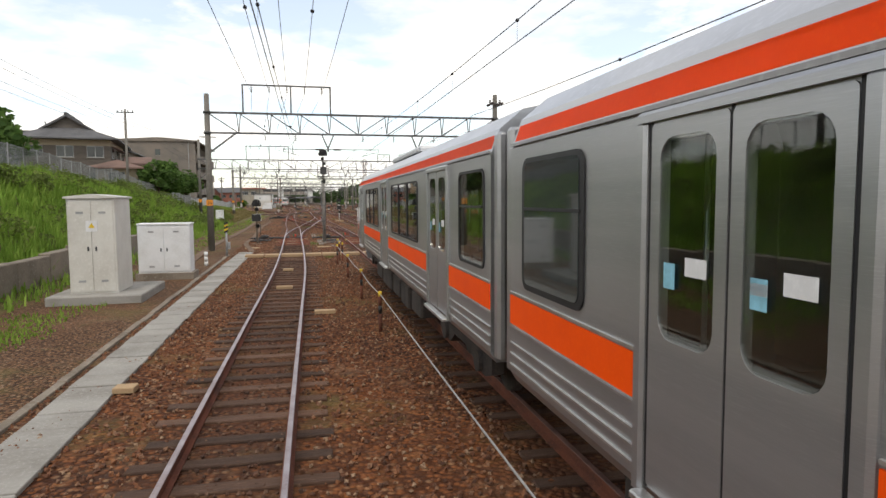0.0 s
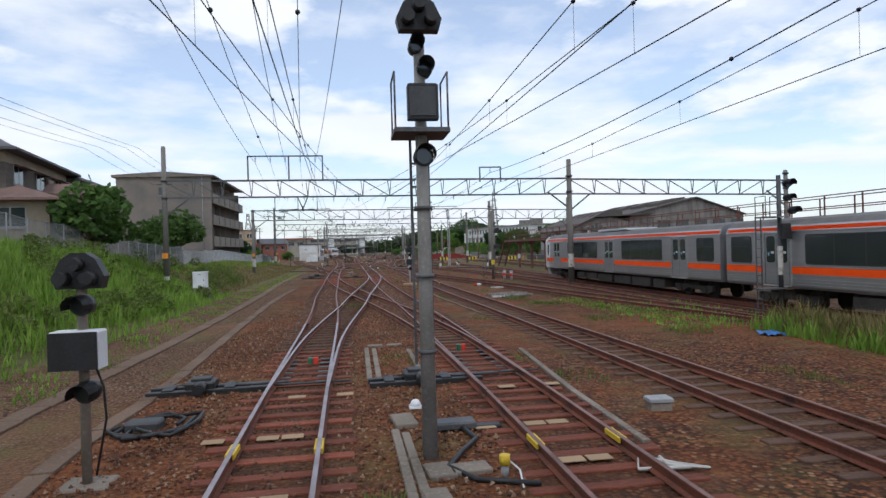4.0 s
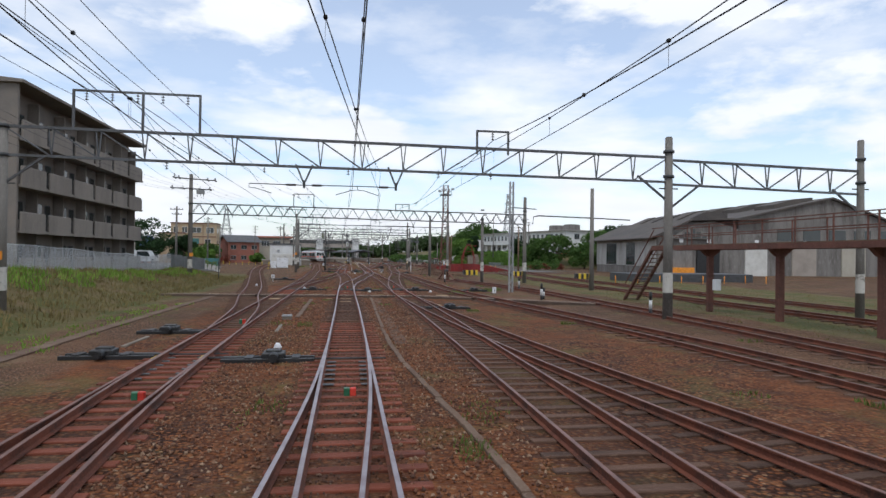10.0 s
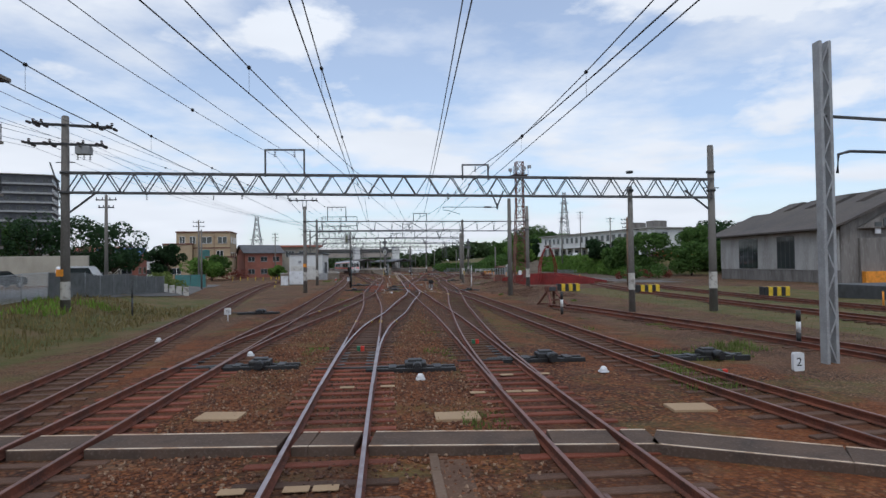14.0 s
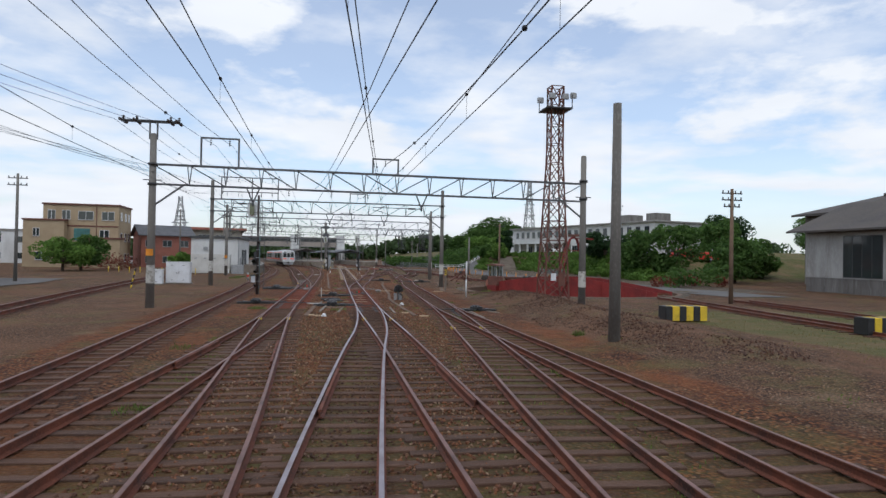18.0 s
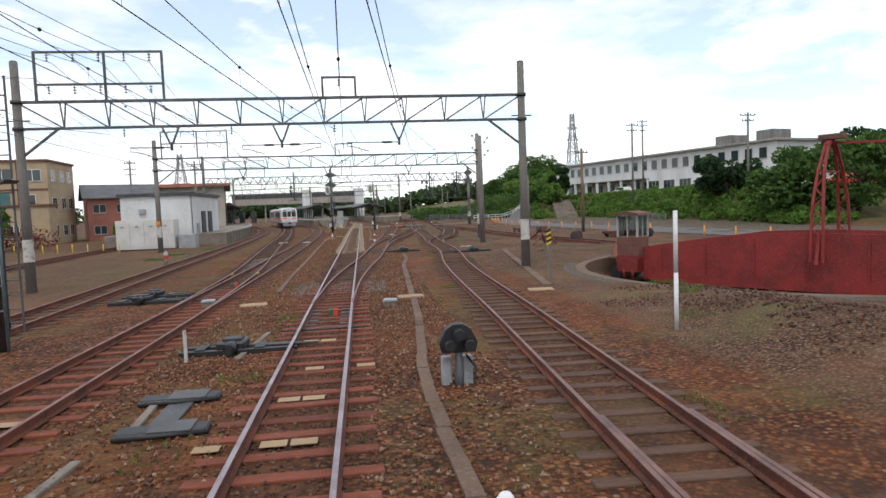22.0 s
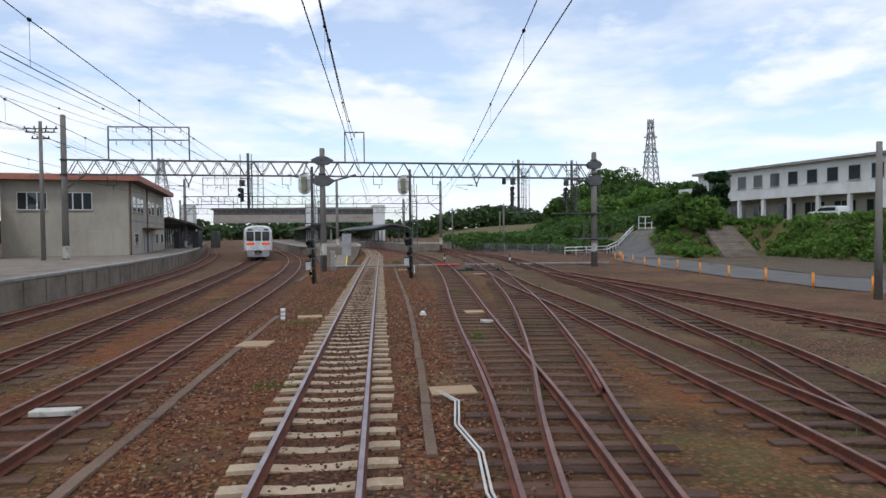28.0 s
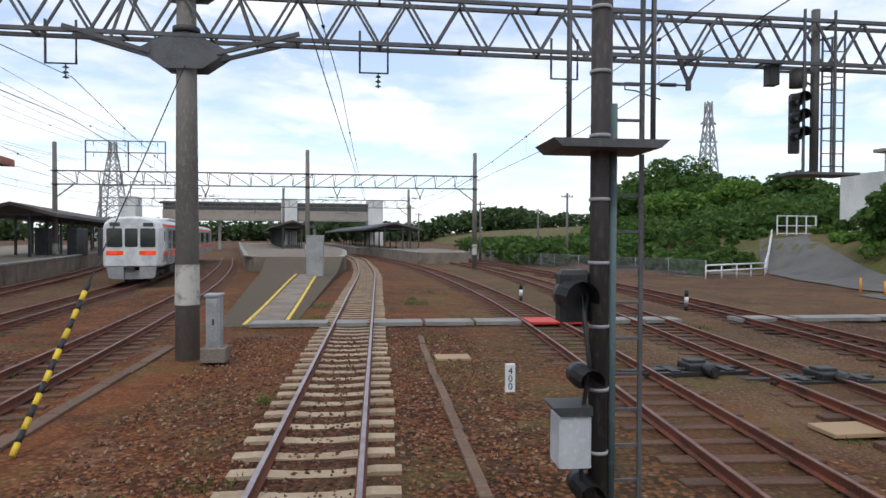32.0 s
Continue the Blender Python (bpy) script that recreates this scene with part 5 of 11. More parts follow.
        if cab:
            e = y1 - 1.2 if cab == 1 else y0 + 1.2
            frame_part("cab_side_panel", e - 0.4, e + 0.4, 1.0, 3.04, 0.02, x - 0.006, x + 0.006, M["carface"], body)
            d = frame_part("cab_door", e - 0.3, e + 0.3, 1.08, 2.92, 0.06, x - 0.014, x + 0.014, M["carface"], body)
            frame_part("cab_door_window", e - 0.17, e + 0.17, 1.95, 2.82, 0.05, x - 0.02, x + 0.02, M["glass"], d)
            bm = bm_new()
            box(bm, x - 0.018, x + 0.018, e - 0.4, e + 0.4, 1.47, 1.73)
            part("orange_stripe", bm, M["stripe"], body)
            for k in (-0.36, 0.36):
                bm = bm_new()
                tube(bm, [(x + s * 0.05, e + k, 1.2), (x + s * 0.05, e + k, 2.3)], 0.018, 6)
                part("grab_rail", bm, M["moulding"], body)
        for d in doors:
            # black round the leaves: rubber seal plus painted shade of the door recess
            if see:
                for k0, k1 in ((d - 0.70, d - 0.64), (d - 0.01, d + 0.01), (d + 0.64, d + 0.70)):
                    bm = bm_new()
                    box(bm, x - 0.004, x + 0.004, k0, k1, 1.02, 3.0)
                    part("door_seal", bm, M["seal"], body)
            else:
                frame_part("door_recess", d - 0.70, d + 0.70, 1.02, 3.02, 0.08, x - 0.004, x + 0.004, M["seal"], body)
            for k in (-1, 1):
                bm = bm_new()
                bbox(bm, x - 0.035, x + 0.035, d + k * 0.72 - 0.05, d + k * 0.72 + 0.05, 0.98, 3.0, 0.02)
                part("door_jamb", bm, M["carsteel"], body)
                c = d + k * 0.325
                if see:
                    leaf = ring_part("door_leaf", rrect(c - 0.315, c + 0.315, 1.03, 2.98, 0.03), rrect(c - 0.23, c + 0.23, 1.87, 2.90, 0.11), x - 0.009, x + 0.009, M["carsteel"], body)
                else:
                    leaf = frame_part("door_leaf", c - 0.315, c + 0.315, 1.03, 2.98, 0.03, x - 0.009, x + 0.009, M["carsteel"], body)
                frame_part("door_window", c - 0.23, c + 0.23, 1.87, 2.90, 0.11, x - (0.004 if see else 0.013), x + (0.004 if see else 0.013), glass, leaf).visible_shadow = not see
                for q, z, w, h, m in ((-0.1, 2.22, 0.17, 0.09, "white"), (0.12, 2.14, 0.10, 0.13, "skysticker"), (0.12, 2.20, 0.10, 0.05, "white")):
                    if (m, k) == ("white", 1) and w < 0.12:
                        continue
                    bm = bm_new()
                    box(bm, x + s * 0.0135, x + s * 0.0145, c + q - w / 2, c + q + w / 2, z, z + h)
                    part("sticker", bm, M[m], leaf)
            bm = bm_new()
            bbox(bm, x - 0.035, x + 0.035, d - 0.77, d + 0.77, 2.99, 3.05, 0.02)
            part("door_head", bm, M["carsteel"], body)
            bm = bm_new()
            bbox(bm, min(x, x + s * 0.09), max(x, x + s * 0.09), d - 0.68, d + 0.68, 0.96, 1.0, 0.01)
            part("door_step", bm, M["moulding"], body)
        for w0, w1 in windows:
            hole = see and w1 < y1 - 0.85
            if hole:
                win = ring_part("window_frame", rrect(w0 - 0.03, w1 + 0.03, 1.855, 2.915, 0.11), rrect(w0 + 0.01, w1 - 0.01, 1.885, 2.885, 0.09), x - 0.014, x + 0.014, M["seal"], body)
            else:
                win = frame_part("window_frame", w0 - 0.05, w1 + 0.05, 1.83, 2.93, 0.12, x - 0.014, x + 0.014, M["seal"], body)
            m = max(1, round((w1 - w0) / 1.25))
            for i in range(m):
                p, q = w0 + (w1 - w0) * i / m + 0.025, w0 + (w1 - w0) * (i + 1) / m - 0.025
                frame_part("window_pane", p, q, 1.88, 2.89, 0.07, x - (0.003 if hole else 0.02), x + (0.003 if hole else 0.02), glass if hole else M["glass"], win).visible_shadow = not hole
                if i:
                    bm = bm_new()
                    box(bm, x - 0.02, x + 0.02, p - 0.05, p, 1.88, 2.89)
                    part("mullion", bm, M["seal"], win)
            if w1 - w0 > 2:
                continue
            bm = bm_new()
            box(bm, x - 0.024, x + 0.024, w0, w1, 2.50, 2.525)
            part("transom", bm, M["seal"], win)
    if gear:
        for c in (y0 + 3.0, y1 - 3.0):
            bm = bm_new()
            bbox(bm, -0.9, 0.9, c - 0.35, c + 0.35, 0.4, 0.78, 0.05)
            bogie = part("bogie", bm, M["under"], t)
            for s in (-1, 1):
                bm = bm_new()
                prism(bm, [(c - 1.6, 0.38), (c - 1.3, 0.28), (c - 0.8, 0.28), (c - 0.5, 0.46), (c + 0.5, 0.46), (c + 0.8, 0.28), (c + 1.3, 0.28), (c + 1.6, 0.38), (c + 1.6, 0.62), (c - 1.6, 0.62)], "x", s * 0.92 - 0.08, s * 0.92 + 0.08)
                part("side_frame", bm, M["under"], bogie)
                for k in (-1.05, 1.05):
                    bm = bm_new()
                    tube(bm, [(s * 0.86, c + k, 0.43), (s * 1.06, c + k, 0.43)], 0.15, 12)
                    part("axle_box", bm, M["under"], bogie)
            for k in (-1.05, 1.05):
                for s in (-1, 1):
                    bm = bm_new()
                    tube(bm, [(s * 0.50, c + k, 0.43), (s * 0.63, c + k, 0.43)], 0.43, 20)
                    part("wheel", bm, M["under"], bogie)
        rng = random.Random(y0)
        y = y0 + 5.2
        while y < y1 - 6.4:
            w = rng.uniform(0.9, 2.2)
            bm = bm_new()
            bbox(bm, -1.25, 1.25, y, y + w, rng.uniform(0.28, 0.42), 0.80, 0.04)
            part("equipment_box", bm, M["under"], t)
            y += w + rng.uniform(0.2, 0.5)
        bm = bm_new()
        bbox(bm, -0.95, 0.95, (y0 + y1) / 2 - 2.2, (y0 + y1) / 2 + 2.2, 3.60, 3.72, 0.08)
        part("roof_unit", bm, M["carroof"], t)
    return body


def cab_face(t, y, s, hw=1.45):
    """Front of a driving car at y; s: +1 looks to +y."""
    def on(a, b):
        return (min(y + s * a, y + s * b), max(y + s * a, y + s * b))
    k = 0.84 * hw
    bm = bm_new()
    prism(bm, rrect(-k + 0.03, k - 0.03, 1.58, 1.80, 0.03), "y", *on(-0.02, 0.012))
    part("stripe_panel", bm, M["stripe"], t)
    for x0, x1 in ((-k + 0.05, -0.43), (-0.31, 0.31), (0.43, k - 0.05)):
        bm = bm_new()
        prism(bm, rrect(x0, x1, 2.0, 2.98, 0.07), "y", *on(-0.02, 0.026))
        part("windscreen", bm, M["glass"], t)
        bm = bm_new()
        prism(bm, rrect(x0 + 0.14, x1 - 0.1, 3.08, 3.28, 0.03), "y", *on(-0.02, 0.016))
        part("destination_panel", bm, M["darksteel"], t)
    for x in (-0.86, 0.86):
        bm = bm_new()
        prism(bm, rrect(x - 0.2, x + 0.2, 1.62, 1.76, 0.06), "y", *on(-0.02, 0.035))
        part("tail_light", bm, M["redlamp"], t, "lit red tail light")
    for s_ in (-1, 1):
        bm = bm_new()
        prism(bm, [(s_ * 0.38, 0.98), (s_ * 1.2, 0.98), (s_ * 1.08, 0.36), (s_ * 0.38, 0.30)], "y", *on(-0.5, -0.04))
        part("skirt", bm, M["greybox"], t)
    bm = bm_new()
    prism(bm, rrect(-0.38, 0.38, 1.0, 3.34, 0.05), "y", *on(-0.01, 0.018))
    part("gangway_door", bm, M["carface"], t)
    bm = bm_new()
    prism(bm, [(-1.15, 0.75), (1.15, 0.75), (0.95, 0.30), (-0.95, 0.30)], "y", *on(-0.55, -0.2))
    part("snow_plough", bm, M["greybox"], t)
    bm = bm_new()
    tube(bm, [(0, y - s * 0.5, 0.88), (0, y + s * 0.28, 0.88)], 0.11, 8)
    bbox(bm, -0.2, 0.2, *on(0.18, 0.42), 0.72, 1.02, 0.04)
    part("coupler", bm, M["under"], t)


t = thing("commuter_train", "stainless steel commuter train with orange stripes", "train", (3.79, 0, 0), -1.18, group="parked trains")
car(t, 6.05, 24.6, 1, (8.78, 15.42, 22.25), ((6.3, 7.4), (10.5, 14.0), (16.9, 20.57)), (-1, 1), hw=1.42, see=True)
cab_face(t, 24.6, 1, 1.42)
car(t, -12.4, 5.4, 0, (2.34, -4.3, -10.9), ((3.86, 5.0), (-2.6, 0.6), (-9.2, -6.0)), (-1, 1), hw=1.42, see=True)
bm = bm_new()
bbox(bm, -0.75, 0.75, 5.3, 6.15, 1.0, 3.3, 0.1)
part("gangway_bellows", bm, M["seal"], t)
for y in (5.44, 5.86):
    bm = bm_new()
    bbox(bm, -1.40, -1.30, y, y + 0.16, 1.0, 3.25, 0.03)
    part("end_gap_guard", bm, M["carsteel"], t)

t = thing("commuter_train", "stainless steel commuter train with orange stripes on a depot siding", "train", (18.1, 0, -0.08), group="parked trains")
t.matrix_basis = Matrix.Translation((18.1, 0, -0.05)) @ Matrix.Diagonal((1, 1, 0.935, 1))
y = 82.4
for i in range(3):
    a, b = y - 24.2, y
    car(t, a, b, 1 if i == 0 else 0, (a + 3.3, a + 11.45, b - 3.2) if i == 0 else (a + 3.3, a + 11.4, b - 3.1), ((a + 0.5, a + 1.75), (a + 5.0, a + 9.6), (a + 13.3, b - 5.6)) if i == 0 else ((a + 0.5, a + 1.75), (a + 5.0, a + 9.6), (a + 13.3, b - 4.6), (b - 1.6, b - 0.4)), (-1,), roof="greycarroof")
    y = a - 0.45
    bm = bm_new()
    bbox(bm, -0.75, 0.75, a - 0.5, a + 0.05, 1.0, 3.3, 0.1)
    part("gangway_bellows", bm, M["seal"], t)
cab_face(t, 82.4, 1)

t = thing("commuter_train", "white and stainless commuter train with orange band at a platform", "train", (-4.6, 292.0, 0), rz=10.5, group="parked trains")
y = 0.0
for i in range(2):
    car(t, y, y + 20, -1 if i == 0 else 0, (y + 3.5, y + 10, y + 16.5), ((y + 5, y + 8.6), (y + 11.5, y + 15)), (1, -1), gear=i == 0)
    y += 20.6
cab_face(t, 0.0, -1)

# ---- signals ----
def lamp_head(parent, x, y, z, r=0.13, face=-1, material="black", name="signal_lamp"):
    """A round lamp with a deep hood looking along face."""
    bm = bm_new()
    tube(bm, [(x, y - face * 0.12, z), (x, y + face * 0.05, z)], r * 0.95, 14)
    h = part(name, bm, M[material], parent)
    bm = bm_new()
    n = 9
    pts = [(math.cos(radians(-20 + 220 * i / (n - 1))), math.sin(radians(-20 + 220 * i / (n - 1)))) for i in range(n)]
    a = [[bm.verts.new((x + c * k, y + face * d, z + s * k)) for c, s in pts] for k, d in ((r, 0.02), (r * 0.96, 0.30))]
    for i in range(n - 1):
        bm.faces.new((a[0][i], a[0][i + 1], a[1][i + 1], a[1][i]))
    bmesh.ops.solidify(bm, geom=list(bm.faces), thickness=0.01)
    part("hood", bm, M[material], h)
    bm = bm_new()
    tube(bm, [(x, y + face * 0.05, z), (x, y + face * 0.065, z)], r * 0.75, 14)
    part("lens", bm, M["glass"], h)
    return h


def twin_head(parent, x, y, z, face=-1):
    """A wide shunting-signal head with rounded shoulders and three lamps."""
    bm = bm_new()
    prism(bm, [(x - 0.26, z - 0.2), (x + 0.26, z - 0.2), (x + 0.30, z - 0.05), (x + 0.20, z + 0.16), (x + 0.08, z + 0.24), (x - 0.08, z + 0.24), (x - 0.20, z + 0.16), (x - 0.30, z - 0.05)], "y", y - 0.08, y + 0.10)
    h = part("lamp_case", bm, M["black"], parent)
    for dx, dz in ((-0.15, -0.07), (0.15, -0.07), (0.0, 0.10)):
        bm = bm_new()
        tube(bm, [(x + dx, y + face * 0.06, z + dz), (x + dx, y + face * 0.26, z + dz)], 0.085, 12, 0.08)
        part("hood", bm, M["black"], h)


def shunt_signal(x, y, z0, white=False, label="black shunting signal with sign box on a post"):
    t = thing("shunting_signal", label, "railway signal", (x, y, z0), group="low signals beside the tracks")
    bm = bm_new()
    tube(bm, [(0, 0, 0), (0, 0, 2.65)], 0.06, 10)
    part("post", bm, M["white" if white else "oldcon"], t)
    bm = bm_new()
    bbox(bm, -0.3 if not white else -0.52, 0.3 if not white else 0.52, -0.25 if not white else -0.38, 0.25 if not white else 0.38, -0.2, 0.03, 0.02)
    part("base_slab", bm, M["tan" if white else "oldcon"], t)
    twin_head(t, 0, -0.02, 2.62)
    lamp_head(t, 0.02, -0.06, 2.22, 0.13)
    bm = bm_new()
    bbox(bm, -0.29, 0.27, -0.28, 0.04, 1.46, 1.92, 0.02)
    b = part("sign_box", bm, M["white"], t, "box with a dark sign face")
    bm = bm_new()
    bbox(bm, -0.285, 0.265, -0.30, -0.275, 1.465, 1.915, 0.005)
    part("sign_face", bm, M["black"], b)
    lamp_head(t, 0.05, -0.06, 1.16, 0.14)
    bm = bm_new()
    tube(bm, [(0.09, 0.05, 0.1), (0.22, 0.06, 0.8), (0.2, 0.05, 1.2), (0.1, 0.04, 1.5)], 0.016, 6)
    part("cable", bm, M["black"], t)
    return t


shunt_signal(-1.95, 42.1, -0.2)
shunt_signal(5.85, 82.3, -0.1, True, "black shunting signal on a white post and slab")


def ladder(parent, x, y, z0, z1, w=0.34):
    for s in (-w / 2, w / 2):
        bm = bm_new()
        bar(bm, (x + s, y, z0), (x + s, y, z1), 0.035)
        part("ladder_rail", bm, M["steel"], parent)
    n = int((z1 - z0) / 0.32)
    for i in range(n):
        bm = bm_new()
        bar(bm, (x - w / 2, y, z0 + 0.2 + i * 0.32), (x + w / 2, y, z0 + 0.2 + i * 0.32), 0.025)
        part("rung", bm, M["steel"], parent)


t = thing("main_signal", "tall colour-light signal on a grey pole with platform", "railway signal", (2.3, 42.1, -0.2))
bm = bm_new()
tube(bm, [(0, 0, 0), (0, 0, 5.6)], 0.105, 14, 0.07)
part("pole", bm, M["concrete"], t)
bm = bm_new()
for z in (1.4, 2.4, 3.3):
    tube(bm, [(0, 0, z), (0, 0, z + 0.05)], 0.122, 14)
part("pole_straps", bm, M["steel"], t)
twin_head(t, 0, -0.05, 5.85)
lamp_head(t, -0.05, -0.05, 5.45, 0.1)
lamp_head(t, 0.06, -0.05, 5.15, 0.11)
bm = bm_new()
bbox(bm, -0.19, 0.21, -0.26, -0.08, 4.46, 4.92, 0.02)
b = part("number_indicator", bm, M["black"], t)
bm = bm_new()
bbox(bm, -0.17, 0.17, -0.275, -0.255, 4.5, 4.87, 0.005)
part("lamp_grid", bm, M["darksteel"], b)
bm = bm_new()
bbox(bm, -0.38, 0.34, -0.34, 0.34, 4.28, 4.34, 0.01)
p = part("platform", bm, M["steel"], t)
for x in (-0.36, 0.32):
    bm = bm_new()
    tube(bm, [(x, -0.3, 4.34), (x, -0.3, 5.05), (x, 0.3, 5.05), (x, 0.3, 4.34)], 0.013, 6)
    part("guard_rail", bm, M["steel"], p)
lamp_head(t, 0.02, -0.05, 4.0, 0.14)
ladder(t, 0.0, 0.32, 1.2, 4.3, 0.24)


def mast_signal(x, y, z0, top, label, disc=True, low=True):
    """A tall post with a white oval repeater, a railed platform and a low lamp."""
    t = thing("mast_signal", label, "railway signal", (x, y, z0), group="tall signals before the station")
    bm = bm_new()
    tube(bm, [(0, 0, 0), (0, 0, top)], 0.085, 14, 0.08)
    part("pole", bm, M["mastdark"], t)
    bm = bm_new()
    tube(bm, [(0.13, 0.02, 0), (0.13, 0.02, top - 2.8)], 0.035, 8)
    part("conduit", bm, M["greenroof"], t)
    for z in [0.9 + 0.55 * i for i in range(int((top - 1.5) / 0.55))]:
        bm = bm_new()
        tube(bm, [(0, 0, z), (0, 0, z + 0.03)], 0.093, 12)
        part("pole_strap", bm, M["greybox"], t)
    if disc:
        bm = bm_new()
        prism(bm, rrect(-0.76, -0.08, top - 1.55, top - 0.36, 0.32, 6), "y", 0.02, 0.12)
        d = part("repeater_disc", bm, M["white"], t, "white oval backboard")
        bm = bm_new()
        bbox(bm, -0.56, -0.28, -0.24, 0.02, top - 1.38, top - 0.56, 0.03)
        part("repeater_case", bm, M["olive"], d, "dull green lamp case")
        for zz in (top - 1.2, top - 0.75):
            bm = bm_new()
            bar(bm, (-0.7, 0.0, zz), (0.0, 0.0, zz), 0.03)
            part("clamp_bar", bm, M["greybox"], d)
        bm = bm_new()
        tube(bm, [(0, 0, top - 0.42), (-0.3, -0.02, top - 0.34), (-0.62, -0.02, top - 0.42), (-0.62, 0.0, top - 0.55)], 0.022, 6)
        tube(bm, [(0.02, 0, top - 0.42), (0.24, 0, top - 0.46), (0.26, 0, top - 1.5), (0.3, 0.1, top - 1.75)], 0.022, 6)
        part("bracket", bm, M["darksteel"], d)
    zp = top - 3.22
    bm = bm_new()
    prism(bm, [(-0.42, zp), (0.42, zp), (0.5, zp + 0.07), (-0.5, zp + 0.07)], "y", -0.3, 0.3)
    p = part("platform", bm, M["steel"], t)
    for s in (-0.36, 0.36):
        bm = bm_new()
        tube(bm, [(s, -0.26, zp), (s, -0.26, zp + 1.35), (s * 0.3, -0.26, zp + 1.35)], 0.022, 6)
        part("guard_rail", bm, M["steel"], p)
    ladder(t, 0.28, 0.12, zp + 0.1, top - 0.9, 0.3)
    ladder(t, 0.28, 0.12, 0.4, zp, 0.3)
    if low:
        bm = bm_new()
        bbox(bm, -0.34, -0.07, -0.02, 0.2, 2.05, 2.5, 0.04)
        part("lamp_case", bm, M["black"], t)
        for x, z, q in ((-0.24, 2.28, 0.15), (-0.15, 1.58, 0.11), (-0.14, 0.62, 0.11)):
            lamp_head(t, x, 0.0, z, q)
        bm = bm_new()
        tube(bm, [(-0.1, -0.1, 0.2), (-0.22, -0.14, 1.0), (-0.12, -0.12, 1.7), (-0.2, -0.14, 2.3)], 0.02, 6)
        part("cable", bm, M["black"], t)
    bm = bm_new()
    bbox(bm, -0.40, -0.12, -0.20, 0.10, 0.84, 1.28, 0.02)
    b = part("junction_box", bm, M["greypaint"], t, "pale grey junction box")
    bm = bm_new()
    prism(bm, [(-0.46, 1.36), (-0.12, 1.36), (-0.12, 1.285), (-0.40, 1.285)], "y", -0.22, 0.12)
    part("lid", bm, M["darksteel"], b, "dark lid")
    return t


mast_signal(4.45, 259.6, -0.2, 6.6, "tall dark signal post with white oval repeater and platform")
mast_signal(10.08, 262.65, -0.2, 6.75, "tall dark signal post with white oval repeater and platform")
mast_signal(0.18, 189.6, -0.2, 6.9, "signal post with white repeater beside the siding")


def hung_signal(x, y, z1, z0, label, lamps=3, left=0.75, right=0.9):
    """A colour-light signal in a caged ladder frame that hangs from the beam and stands a little above it."""
    t = thing("hung_signal", label, "railway signal", (x, y, 0), group="signals hung from the signal gantry")
    bm = bm_new()
    tube(bm, [(0, 0, z0), (0, 0, z1 + 0.9)], 0.1, 12)
    part("drop_tube", bm, M["mastgrey"], t)
    ladder(t, 0.45, 0.1, z0, z1 + 0.3, 0.36)
    ladder(t, right - 0.2, 0.1, z0, z1 + 0.3, 0.34)
    for s in (-0.5, 0.3):
        bm = bm_new()
        bar(bm, (s, -0.3, z0), (s, -0.3, z1 + 0.8), 0.05)
        part("cage_post", bm, M["steel"], t)
        for k in range(3):
            bm = bm_new()
            bar(bm, (s, -0.3, z0 + 1.1 + k * 1.1), (s * 0.2, 0.0, z0 + 1.1 + k * 1.1), 0.04)
            part("cage_brace", bm, M["steel"], t)
    bm = bm_new()
    bbox(bm, -left, right, -0.45, 0.45, z0 - 0.06, z0, 0.01)
    part("platform", bm, M["steel"], t)
    for i in range(lamps):
        lamp_head(t, -0.56, -0.16, z0 + 0.95 + i * 0.42, 0.16)
    bm = bm_new()
    bbox(bm, -0.62, -0.36, -0.02, 0.16, z0 + 0.5, z0 + 0.6 + 0.46 * lamps, 0.05)
    part("back_plate", bm, M["black"], t)
    bm = bm_new()
    tube(bm, [(-0.45, 0, z0 + 0.75 + 0.46 * lamps), (-0.45, 0, z0 + 1.2 + 0.46 * lamps)], 0.2, 12)
    part("indicator_box", bm, M["mastgrey"], t)
    return t


hung_signal(19.0, 272.0, 7.35, 4.2, "colour-light signal hung in a ladder cage")
hung_signal(23.25, 272.0, 7.3, 4.1, "colour-light signal hung in a ladder cage", 3, 1.5, 2.4)
hung_signal(-1.5, 272.0, 7.8, 4.6, "colour-light signal hung in a ladder cage", 2, 0.8, 1.1)
t = thing("pole_platform", "railed steel platform with a ladder on the gantry pole", "platform", (25.05, 272.0, 0))
bm = bm_new()
bbox(bm, -1.6, 1.35, -0.5, 0.5, 2.02, 2.1, 0.01)
part("deck", bm, M["steel"], t)
for s in (-1.55, 0.55, 1.3):
    bm = bm_new()
    tube(bm, [(s, -0.46, 2.1), (s, -0.46, 3.1), (s, 0.46, 3.1), (s, 0.46, 2.1)], 0.02, 6)
    part("guard_rail", bm, M["steel"], t)
bm = bm_new()
tube(bm, [(0.55, -0.46, 3.1), (1.3, -0.46, 3.1), (1.3, -0.46, 5.05), (0.3, -0.46, 5.05)], 0.02, 6)
tube(bm, [(0.3, -0.46, 4.5), (1.3, -0.46, 4.5)], 0.02, 6)
part("upper_rail", bm, M["steel"], t)
ladder(t, -0.65, 0.1, 0.3, 4.1, 0.34)
t = thing("small_indicator", "small black indicator box hung below the beam", "indicator", (17.85, 272.0, 0))
bm = bm_new()
bbox(bm, -0.14, 0.14, -0.14, 0.14, 6.35, 6.9, 0.03)
part("case", bm, M["black"], t)
bm = bm_new()
bar(bm, (0.1, 0, 6.7), (1.05, 0, 6.7), 0.05)
part("arm", bm, M["steel"], t)
